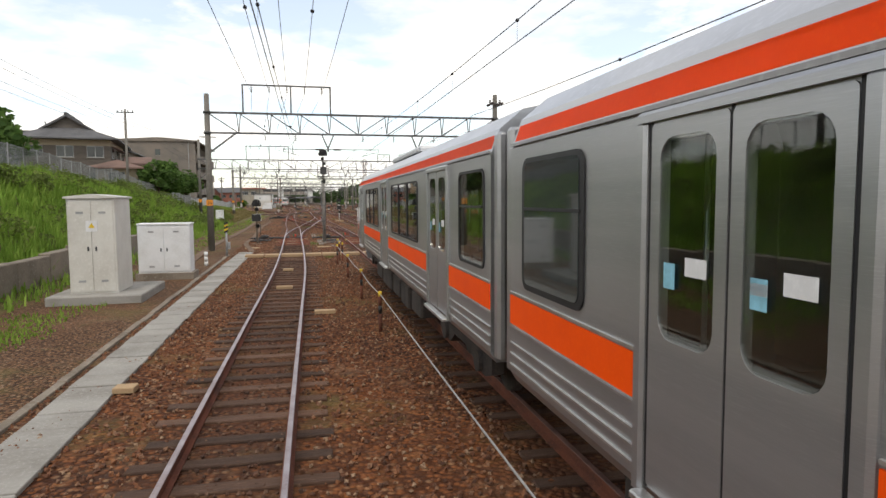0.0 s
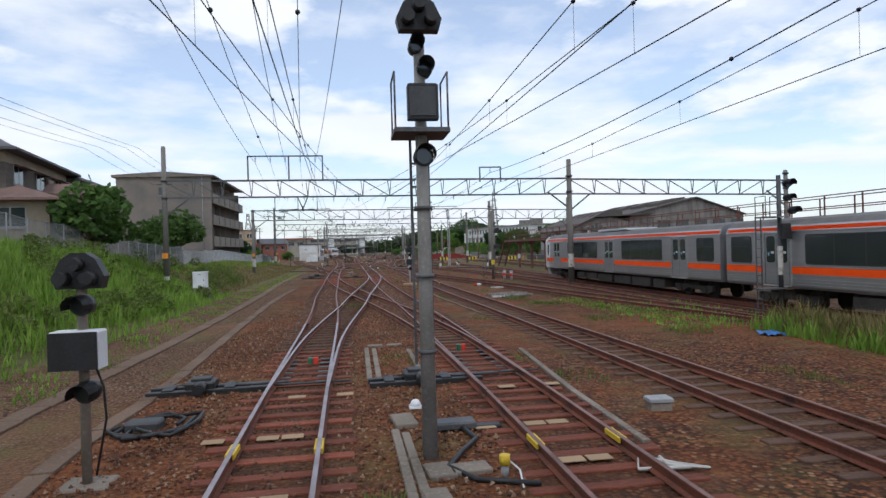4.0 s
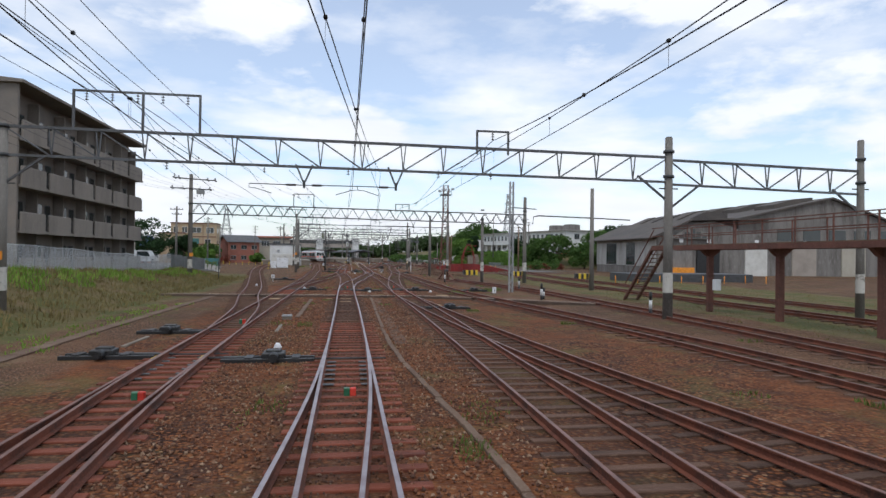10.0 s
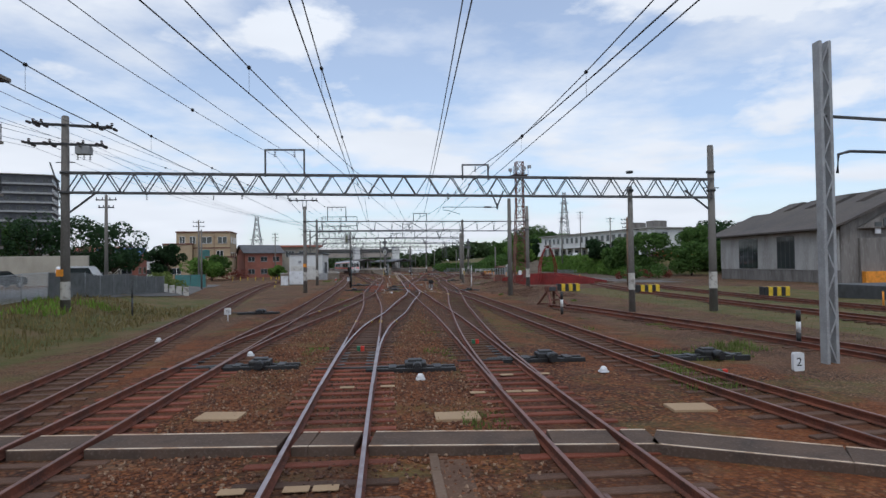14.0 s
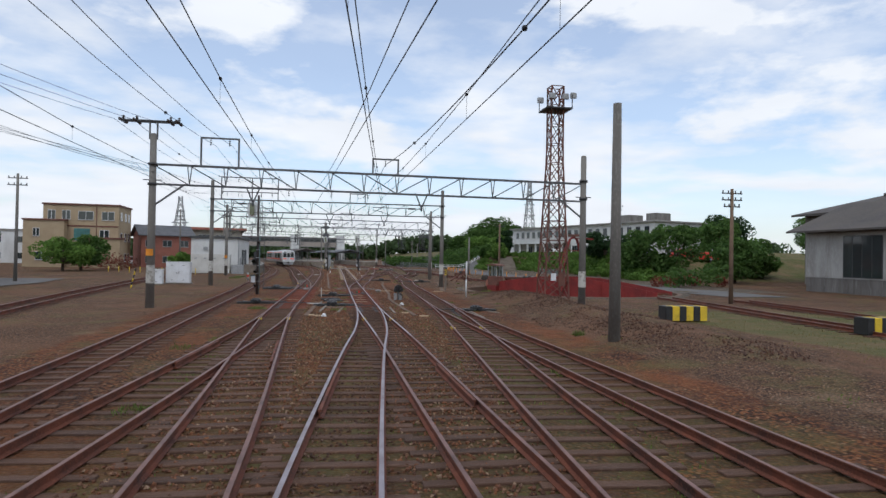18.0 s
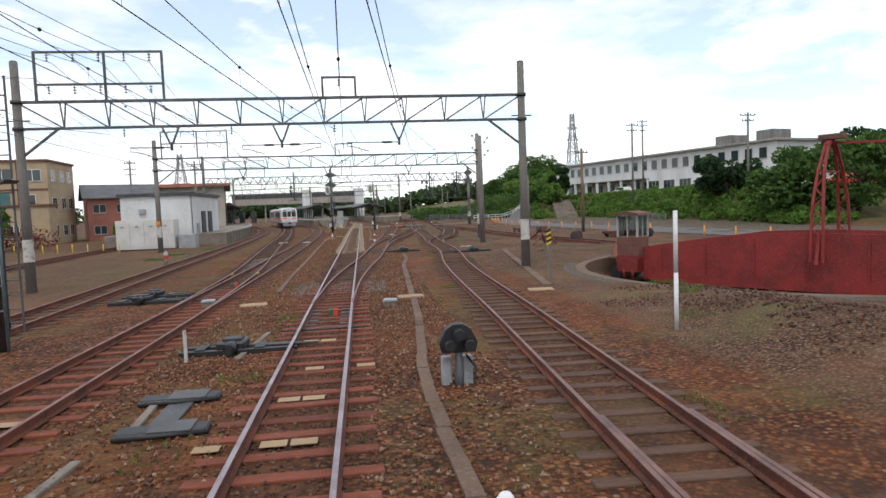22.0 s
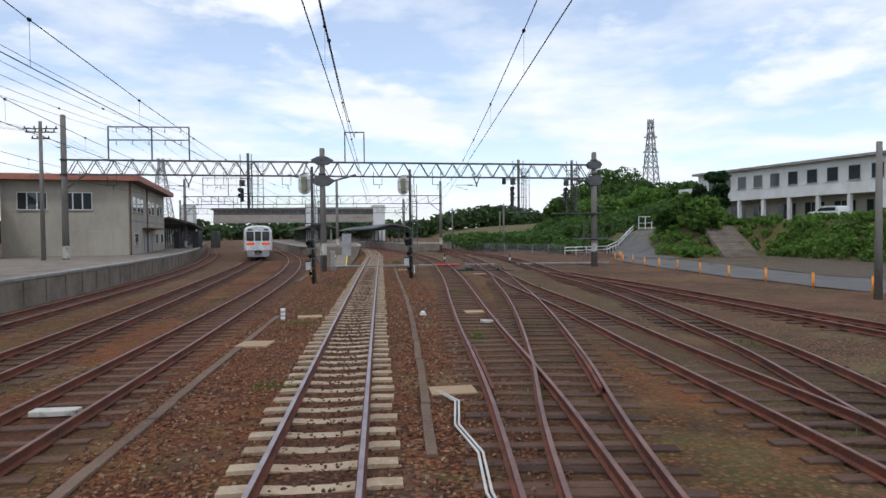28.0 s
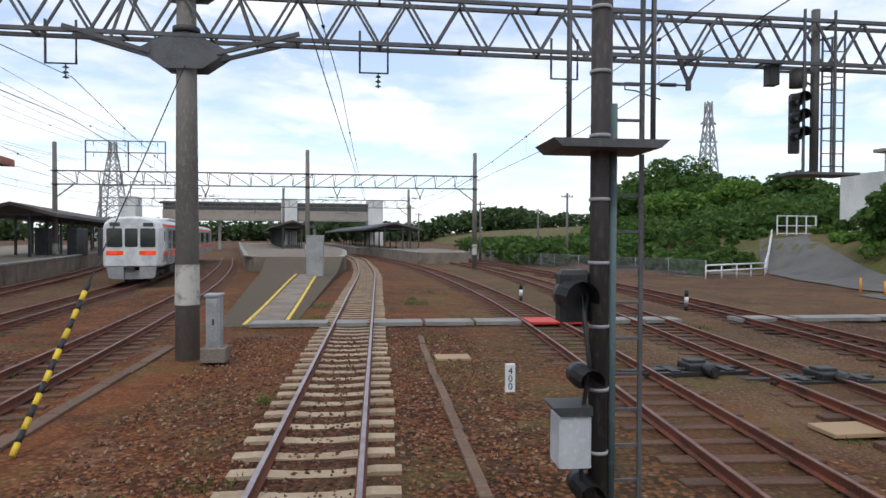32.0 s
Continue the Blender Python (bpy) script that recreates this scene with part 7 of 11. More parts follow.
# ---- foot crossings ----
def boards(label, y, xs, w=0.9, material="tan", z=-0.03):
    t = thing("foot_crossing", label, "crossing", kind="structure")
    for a, b in xs:
        bm = bm_new()
        bbox(bm, a, b, y - w / 2, y + w / 2, z - 0.12, z, 0.01)
        part("board", bm, M[material], t)


boards("pale board foot crossing over two tracks", 31.8, ((-1.9, -1.05), (-1.0, -0.33), (-0.22, 0.82), (0.95, 1.7), (1.75, 2.5), (2.55, 3.6), (3.78, 4.76), (4.95, 5.7)), 0.7)
t = thing("foot_crossing", "dark rubber walkway with pale edge lines across the tracks", "crossing", kind="structure")
pts = [(-8.0, 124.0), (-0.9, 123.25), (3.5, 122.87), (8.6, 122.3), (10.8, 121.1), (12.8, 119.9), (15.6, 117.9), (18, 116)]
for (x0, y0), (x1, y1) in zip(pts, pts[1:]):
    d, w = math.hypot(x1 - x0, y1 - y0), math.degrees(math.atan2(y1 - y0, x1 - x0))
    ym = (y0 + y1) / 2
    rails = sorted(LINE[k](ym) + o for k in ("main_one", "main_two", "main_three", "yard_left", "yard_five") for o in (-0.5665, 0.5665))
    cuts = [x0] + [r for r in rails if x0 < r < x1] + [x1]
    for a, b in zip(cuts, cuts[1:]):
        p, q = a + (0.1 if a in rails else 0.004), b - (0.1 if b in rails else 0.004)
        if q - p < 0.12:
            continue
        l = (q - p) * d / (x1 - x0) / 2
        k = ((p + q) / 2 - x0) / (x1 - x0)
        at = pose((p + q) / 2, y0 + (y1 - y0) * k, -0.21, 0, 0, w)
        bm = bm_new()
        bbox(bm, -l, l, -0.42, 0.42, 0, 0.165, 0.012)
        ob = part("board", bm, M["rubber"], t)
        ob.matrix_basis = at
        for s in (-0.385, 0.385):
            bm = bm_new()
            box(bm, -l + 0.01, l - 0.01, s - 0.022, s + 0.022, 0.16, 0.17)
            part("edge_line", bm, M["linepaint"], ob)


boards("board walkway crossing at the platform end", 277.1, ((4.4, 5.6), (5.6, 6.7), (6.95, 7.9), (8.1, 9.6), (9.7, 11.2), (11.3, 12.8), (12.9, 13.9), (15.4, 16.6), (16.8, 18.0), (20.0, 22.0), (22.2, 25.0), (25.2, 28.0)), 0.8, "concrete", -0.04)
bm = bm_new()
bbox(bm, 12.9, 14.9, 276.3, 277.5, -0.1, -0.03, 0.01)
solo("red_crossing_mat", bm, M["red"], "faded red mat on the track crossing", "mat")


# ---- turnout fittings ----
def check_rail(f, y0, y1, off, lift=0.0):
    me = sweep(f, y0, y1, off, lift, 0.8)
    me.materials.append(M["rust"])
    me.materials.append(M["rust"])
    return tagged(new("check_rail", me), "short rusty check rail inside a turnout", "rail", "check rails")


for key, y, off in (("main_one", 84.5, -0.48), ("main_two", 84.5, 0.48), ("main_one", 59, -0.48), ("main_two", 59, 0.48), ("cross_a", 71.5, -0.48), ("cross_a", 71.5, 0.48), ("cross_b", 71.5, -0.48), ("cross_b", 71.5, 0.48), ("main_two", 141, -0.48), ("main_three", 157.5, 0.48), ("cross_d", 157, -0.48), ("cross_d", 141, 0.48), ("main_three", 206, -0.48), ("yard_right", 206, 0.48), ("yard_right", 236, -0.48), ("yard_far", 236, 0.48), ("main_two", 162, 0.48), ("cross_c", 162, -0.48)):
    check_rail(LINE[key], y - 2.0, y + 2.0, off)
for key, y, way in (("main_one", 47, 1), ("main_two", 47, 1), ("main_one", 99, -1), ("main_two", 98, -1), ("main_one", 130.5, 1), ("main_two", 129.8, 1), ("main_three", 130.5, 1), ("main_two", 180.8, -1), ("main_three", 178.6, -1), ("main_three", 189.5, 1), ("main_two", 196, 1), ("yard_four", 176.6, -1), ("yard_right", 216.4, 1), ("yard_four", 213, 1)):
    f = LINE[key]
    for i in range(6):
        for s in (-1, 1):
            bm = bm_new()
            bbox(bm, -0.17, 0.17, -0.06, 0.06, 0, 0.022, 0.004)
            solo("slide_plate", bm, M["steel"], "worn steel slide plate under a point blade", "plate", "slide plates", at=(f(y + way * i * 0.56) + s * 0.45, y + way * (0.3 + i * 0.56), -0.156))
    bm = bm_new()
    tube(bm, [(f(y) - 1.0, y, -0.10), (f(y) + 1.0, y, -0.10)], 0.022, 6)
    solo("stretcher_rod", bm, M["darksteel"], "steel stretcher rod across the point blades", "rod", "stretcher rods")
for x, y in ((-0.15, 93.9), (3.76, 93.9), (-0.35, 107.2), (12.55, 127.5), (7.25, 191.9), (3.13, 200.0), (0.35, 49.6), (4.2, 50.5), (3.75, 133.5), (7.6, 134.5), (14.2, 216.5)):
    t = thing("point_detector", "small red and green detector box between the rails", "detector box", (x, y, -0.19), group="detector boxes")
    for s, m in ((-0.06, "greenlamp"), (0.06, "red")):
        bm = bm_new()
        bbox(bm, s - 0.06, s + 0.06, -0.06, 0.06, 0, 0.18, 0.015)
        part("half", bm, M[m], t)
for key, ys in (("main_one", (41.0, 43.4, 46.0)), ("main_two", (41.5, 43.2, 45.8)), ("main_three", (184.2, 182.4, 186.0, 188.4)), ("main_two", (181.5, 184.0)), ("main_two", (118.6, 121.0, 127.4)), ("main_three", (118.2, 126.4, 128.4))):
    for n, y in enumerate(ys):
        for dx in ((-0.24, 0.12), (-1.0, -0.22, 0.14), (0.0, 0.9))[n % 3]:
            bm = bm_new()
            bbox(bm, -0.16, 0.16, -0.10, 0.10, 0, 0.012, 0.004)
            solo("sleeper_pad", bm, M["tan"], "pale pad screwed to a timber sleeper", "pad", "sleeper pads", at=(LINE[key](y) + dx, y, -0.152))
for key, y in (("main_one", 42.5), ("main_two", 42.0), ("cross_a", 65.0), ("cross_a", 77.0), ("main_three", 80.5), ("main_one", 98.0), ("main_two", 142.5), ("cross_d", 142.5), ("main_three", 170.8), ("main_two", 171.0), ("yard_four", 167.5), ("cross_c", 149.7), ("branch_left", 204)):
    for off in (-0.5665, 0.5665):
        bm = bm_new()
        for s in (-0.045, 0.045):
            bbox(bm, s - 0.014, s + 0.014, -0.24, 0.24, -0.07, 0.0, 0.004)
        solo("rail_joint", bm, M["yellow"], "yellow insulated rail joint plates", "rail joint", "yellow rail joints", at=(LINE[key](y) + off, y, -0.008))
rng = random.Random(9)
for x, y, l in ((0.15, 20.2, 0.5), (0.19, 25.3, 0.4), (10.9, 74.5, 0.8), (9.2, 67.0, 0.7), (11.5, 242.8, 0.55), (3.1, 234, 0.7), (0.9, 235.0, 0.8), (-1.9, 9.8, 0.3), (1.2, 15.5, 0.5)):
    bm = bm_new()
    bbox(bm, -l / 2, l / 2, -0.12, 0.12, 0, 0.08, 0.012)
    solo("balise_plate", bm, M["pale" if l > 0.5 else "tan"], "pale plate fixed between the rails", "plate", "plates between the rails", at=(x, y, -0.16), rz=rng.uniform(-4, 4))


# ---- loose kerbs, pads and the foot of the tall signal ----
def kerb(x0, y0, x1, y1, w=0.12, h=0.05, material="oldcon", label="pale concrete kerb strip lying in the ballast"):
    d = math.hypot(x1 - x0, y1 - y0)
    bm = bm_new()
    n = max(1, int(d / 1.2))
    for i in range(n):
        bbox(bm, -w / 2, w / 2, i * d / n + 0.01, (i + 1) * d / n - 0.01, -0.08, h, 0.012)
    solo("kerb", bm, M[material], label, "kerb", "kerb strips in the ballast", at=(x0, y0, -0.19), rz=math.degrees(math.atan2(x0 - x1, y1 - y0)))


for k in ((1.66, 47.2, 1.70, 51.6), (1.86, 47.4, 1.9, 51.4), (2.82, 48.0, 2.82, 51.0), (5.75, 50.2, 5.4, 45.2), (5.4, 45.2, 5.3, 42.0), (1.94, 39.6, 1.92, 43.4), (2.10, 39.6, 2.06, 43.2), (4.74, 175.6, 5.0, 179.4), (5.65, 175.6, 5.9, 178.2), (4.95, 178.35, 5.9, 178.3), (4.6, 180.6, 4.72, 182.4), (8.38, 175.0, 8.42, 178.4), (5.6, 187.2, 5.85, 189.8), (13.7, 175.3, 13.0, 177.2), (12.3, 172.6, 12.35, 176.0), (-2.75, 101.0, -2.7, 103.2), (1.25, 104.2, 1.2, 106.6), (5.0, 183.2, 4.9, 185.0)):
    kerb(*k)
for x, y, w, l in ((1.96, 51.9, 0.42, 0.3), (2.5, 51.9, 0.42, 0.3), (2.1, 43.9, 0.36, 0.7), (2.34, 41.5, 0.34, 0.5), (2.72, 41.5, 0.5, 0.34), (2.2, 40.7, 0.3, 0.4)):
    bm = bm_new()
    bbox(bm, -w / 2, w / 2, -l / 2, l / 2, -0.06, 0.06, 0.015)
    solo("concrete_slab", bm, M["oldcon"], "small worn concrete slab in the ballast", "slab", "concrete slabs", at=(x, y, -0.19), rz=5)
t = thing("track_box", "black track connection box with a thick looped cable", "connection box", (2.82, 43.3, -0.2))
bm = bm_new()
bbox(bm, -0.32, 0.32, -0.16, 0.16, 0.06, 0.16, 0.03)
part("lid", bm, M["steel"], t)
bm = bm_new()
bbox(bm, -0.42, 0.72, -0.1, 0.1, 0.0, 0.07, 0.02)
part("base", bm, M["black"], t)
bm = bm_new()
tube(bm, [(0.1, -0.15, 0.08), (0.2, -0.7, 0.07), (-0.1, -1.2, 0.06), (-0.35, -1.7, 0.05), (-0.1, -2.2, 0.05), (0.6, -2.5, 0.05)], 0.035, 8)
part("cable", bm, M["black"], t)
t = thing("cable_post", "short post with a yellow cap and thin cables", "post", (3.09, 41.2, -0.2))
bm = bm_new()
tube(bm, [(0, 0, 0), (0, 0, 0.16)], 0.05, 10)
part("stem", bm, M["greybox"], t)
bm = bm_new()
tube(bm, [(0, 0, 0.16), (0, 0, 0.28)], 0.065, 12)
part("cap", bm, M["yellow"], t, "yellow plastic cap")
bm = bm_new()
tube(bm, [(0.06, 0, 0.2), (0.16, -0.1, 0.12), (0.12, -0.4, 0.02)], 0.012, 6)
part("cable", bm, M["white"], t)
t = thing("marker_stake", "small grey marker board on a white stake", "marker", (4.62, 187.4, -0.2))
bm = bm_new()
bbox(bm, -0.03, 0.03, -0.03, 0.03, 0, 0.62, 0.006)
part("stake", bm, M["pale"], t)
for x, y, w in ((5.0, 240.0, 0.4), (8.95, 175.1, 0.24), (9.6, 173.5, 0.22), (4.3, 173.9, 0.22), (4.75, 173.6, 0.24)):
    bm = bm_new()
    bbox(bm, -w, w, -w, w, 0, 0.06, 0.01)
    solo("trough_cover", bm, M["tan"], "tan resin cover board lying on the ballast", "cover board", "tan cover boards", at=(x, y, -0.2), rz=-6)

# ---- buildings ----
def window(parent, x0, x1, y, z0, z1, axis="y", out=-1, frame="greybox", panes=2, sill=True):
    """A framed window set proud of a wall that faces along axis; out: the side it looks to."""
    def slab(name, a, b, c, d, n0, n1, material, par):
        bm = bm_new()
        q0, q1 = min(y + out * n0, y + out * n1), max(y + out * n0, y + out * n1)
        if axis == "y":
            box(bm, a, b, q0, q1, c, d)
        else:
            box(bm, q0, q1, a, b, c, d)
        return part(name, bm, M[material], par)
    w = slab("window", x0, x1, z0, z1, -0.03, 0.04, frame, parent)
    for i in range(panes):
        a, b = x0 + (x1 - x0) * i / panes, x0 + (x1 - x0) * (i + 1) / panes
        slab("pane", a + 0.05, b - 0.05, z0 + 0.06, z1 - 0.06, 0.0, 0.046, "glass", w)
    if sill:
        slab("sill", x0 - 0.06, x1 + 0.06, z0 - 0.08, z0, 0.0, 0.10, "concrete", w)
    return w


def apartment():
    """Four storeys: end wall to the tracks' south, open balconies along the track side."""
    t = thing("apartment_building", "four-storey grey rendered block of flats with balconies", "building", (-17.55, 126.4, 0.9))
    L, D, H, FH = 25.3, 12.8, 12.7, 3.05
    bm = bm_new()
    prism(bm, [(-D, 0), (-1.5, 0), (-1.5, H), (-D, H)], "y", 0, L)
    part("wall", bm, M["wallgrey"], t)
    bm = bm_new()
    prism(bm, [(-D - 0.5, H), (0.25, H), (0.25, H + 0.2), (-D / 2, H + 0.75), (-D - 0.5, H + 0.35)], "y", -0.3, L + 0.3)
    part("roof", bm, M["wallgrey"], t)
    bm = bm_new()
    box(bm, -1.5, -0.2, -0.001, 0.25, 0, H)
    part("end_fin", bm, M["wallgrey"], t)
    n = 6
    bay = L / n
    for k in range(4):
        z = k * FH
        if k:
            bm = bm_new()
            box(bm, -1.5, 0.0, 0.25, L, z - 0.16, z)
            part("balcony_slab", bm, M["flatgrey"], t)
        for i in range(n):
            a, b = i * bay, (i + 1) * bay
            if True:
                bm = bm_new()
                bbox(bm, -0.12, 0.03, a + 0.26 if i == 0 else a + 0.02, b - 0.5, z - 0.2, z + 1.22, 0.05)
                p = part("balcony_front", bm, M["flatgrey"], t)
            bm = bm_new()
            box(bm, -1.5, -0.75, b - 0.12, b, z, z + FH)
            part("partition", bm, M["flatgrey"], t)
            if k:
                for q in (a + 0.3, ):
                    bm = bm_new()
                    for s in range(6):
                        bar(bm, (-0.05, b - 0.5 + s * 0.075, z + 0.05), (-0.05, b - 0.5 + s * 0.075, z + 1.0), 0.02)
                    part("grille", bm, M["black"], t)
            window(t, a + 0.5, a + 2.2, -1.5, z + 0.15, z + 2.15, "x", 1, "darksteel", 2, False)
            window(t, a + 2.7, a + 3.6, -1.5, z + 0.8, z + 2.1, "x", 1, "darksteel", 1, False)
    for k in range(4):
        window(t, -7.2, -6.3, 0.0, k * FH + 1.0, k * FH + 2.1, "y", -1, "darksteel", 1)
    # stair side
    for k in range(1, 4):
        bm = bm_new()
        box(bm, -D - 1.6, -D, 0.2, L, k * FH - 0.15, k * FH)
        box(bm, -D - 1.65, -D - 1.5, 0.2, L, k * FH - 0.15, k * FH + 1.05)
        part("gallery", bm, M["flatgrey"], t)
        bm = bm_new()
        box(bm, -D - 1.6, -D, 0.1, 0.3, k * FH - 0.15, k * FH + 1.05)
        part("gallery_end", bm, M["flatgrey"], t)
    bm = bm_new()
    tube(bm, [(-1.4, -0.06, 0.2), (-1.4, -0.06, H)], 0.05, 6)
    part("downpipe", bm, M["greybox"], t)


def gable_house(name, label, x, y, z, w, d, h, ridge, wall, roof, rz=0.0, along_y=True, storeys=2, eave=0.6, wins=3, hip=False):
    t = thing(name, label, "house", (x, y, z), rz)
    bm = bm_new()
    box(bm, -w / 2, w / 2, -d / 2, d / 2, -1.0, h)
    part("wall", bm, M[wall], t)
    bm = bm_new()
    if hip:
        a, b = w / 2 + eave, d / 2 + eave
        low = [bm.verts.new(p) for p in ((-a, -b, h - 0.05), (a, -b, h - 0.05), (a, b, h - 0.05), (-a, b, h - 0.05))]
        up = [bm.verts.new(p) for p in ((-a, -b, h + 0.1), (a, -b, h + 0.1), (a, b, h + 0.1), (-a, b, h + 0.1))]
        r0, r1 = bm.verts.new((0, -b + a * 0.8, ridge)), bm.verts.new((0, b - a * 0.8, ridge))
        for f in ((low[3], low[2], low[1], low[0]), (up[0], up[1], r0), (up[1], up[2], r1, r0), (up[2], up[3], r1), (up[3], up[0], r0, r1)):
            bm.faces.new(f)
        for k in range(4):
            bm.faces.new((low[k], low[(k + 1) % 4], up[(k + 1) % 4], up[k]))
    elif along_y:
        prism(bm, [(-w / 2 - eave, h - 0.12), (0, ridge - 0.1), (w / 2 + eave, h - 0.12), (w / 2 + eave, h + 0.05), (0, ridge + 0.1), (-w / 2 - eave, h + 0.05)], "y", -d / 2 - eave, d / 2 + eave)
    else:
        prism(bm, [(-d / 2 - eave, h - 0.12), (0, ridge - 0.1), (d / 2 + eave, h - 0.12), (d / 2 + eave, h + 0.05), (0, ridge + 0.1), (-d / 2 - eave, h + 0.05)], "x", -w / 2 - eave, w / 2 + eave)
    part("roof", bm, M[roof], t)
    for q in (-1, 1) if not hip else ():
        bm = bm_new()
        if along_y:
            prism(bm, [(-w / 2, h - 0.1), (w / 2, h - 0.1), (0, ridge - 0.15)], "y", min(q * d / 2, q * d * 0.485), max(q * d / 2, q * d * 0.485))
        else:
            prism(bm, [(-d / 2, h - 0.1), (d / 2, h - 0.1), (0, ridge - 0.15)], "x", min(q * w / 2, q * w * 0.485), max(q * w / 2, q * w * 0.485))
        part("gable", bm, M[wall], t)
    bm = bm_new()
    n = int((w if not along_y else d) / 0.45)
    fh = h / storeys
    for k in range(storeys):
        for i in range(wins):
            c = -w / 2 + w * (i + 0.5) / wins
            window(t, c - 0.8, c + 0.8, -d / 2, k * fh + 0.9, k * fh + 2.1, "y", -1, "greybox", 2)
        for i in range(max(2, wins)):
            c = -d / 2 + d * (i + 0.5) / max(2, wins)
            window(t, c - 0.8, c + 0.8, w / 2, k * fh + 0.9, k * fh + 2.1, "x", 1, "greybox", 2)
    bm.free()
    return t


def flat_house(name, label, x, y, z, w, d, h, wall, rz=0.0, storeys=3, wins=3, lip=0.25, trim="concrete"):
    t = thing(name, label, "building", (x, y, z), rz)
    bm = bm_new()
    box(bm, -w / 2, w / 2, -d / 2, d / 2, -1.0, h)
    part("wall", bm, M[wall], t)
    bm = bm_new()
    bbox(bm, -w / 2 - lip, w / 2 + lip, -d / 2 - lip, d / 2 + lip, h, h + 0.3, 0.04)
    part("roof", bm, M[trim], t)
    fh = h / storeys
    for k in range(storeys):
        for i in range(wins):
            c = -w / 2 + w * (i + 0.5) / wins
            window(t, c - 0.85, c + 0.85, -d / 2, k * fh + 1.0, k * fh + 2.2, "y", -1, "darksteel", 2)
        m = max(2, int(d / 3.2))
        for i in range(m):
            c = -d / 2 + d * (i + 0.5) / m
            window(t, c - 0.8, c + 0.8, w / 2, k * fh + 1.0, k * fh + 2.2, "x", 1, "darksteel", 2)
    return t


apartment()
h = gable_house("house", "two-storey dark boarded house with cream band and grey tiled roof", -24.0, 80.5, 3.6, 8.5, 12.5, 5.6, 7.6, "cladding", "tileroof", 8, True, hip=True, eave=0.9)
for x0, x1, y0, y1 in ((-4.28, 4.28, -6.28, -6.25), (4.25, 4.28, -6.25, 6.25)):
    bm = bm_new()
    box(bm, x0, x1, y0, y1, 4.92, 5.56)
    part("plaster_band", bm, M["housewall"], h, "cream plaster band under the eaves")
bm = bm_new()
prism(bm, [(-2.6, 6.75), (0, 8.35), (2.6, 6.75), (2.45, 6.65), (0, 8.1), (-2.45, 6.65)], "y", -4.9, 4.9)
g = part("upper_gable_roof", bm, M["tileroof"], h)
bm = bm_new()
prism(bm, [(-2.4, 6.65), (2.4, 6.65), (0, 8.12)], "y", -4.5, -4.42)
part("gable_board", bm, M["cladding"], g)
bm = bm_new()
bbox(bm, -0.16, 0.16, -5.0, 5.0, 8.2, 8.55, 0.06)
part("ridge_cap", bm, M["tileroof"], g)
for y in (-3.6, 0.2, 3.9):
    bm = bm_new()
    prism(bm, [(4.25, 5.0), (5.0, 4.78), (5.0, 4.72), (4.25, 4.9)], "y", y - 1.3, y + 1.3)
    part("window_awning", bm, M["browntile"], h)
bm = bm_new()
bbox(bm, 4.26, 4.42, 1.3, 2.6, 3.0, 4.7, 0.02)
part("shutter_box", bm, M["balcony"], h)
h = gable_house("house", "low annexe with brown tiled roof and cream gable beside the house", -18.6, 77.5, 3.6, 4.0, 8.0, 2.5, 3.5, "housewall", "browntile", 8, True, 1, 0.7, 1, True)
bm = bm_new()
prism(bm, [(0.6, 3.3), (2.4, 4.1), (4.2, 3.3), (4.2, 3.12), (2.4, 3.9), (0.6, 3.12)], "x", 0.2, 3.1)
g = part("cross_gable_roof", bm, M["browntile"], h)
bm = bm_new()
prism(bm, [(0.9, 1.2), (3.9, 1.2), (3.9, 3.15), (2.4, 3.85), (0.9, 3.15)], "x", 1.4, 2.6)
part("cross_gable_wall", bm, M["housewall"], h)
gable_house("house", "two-storey grey house with dark tiled roof", -24.5, 92.5, 3.2, 8.0, 9.5, 5.6, 7.6, "balcony", "tileroof", 4, True, hip=True)


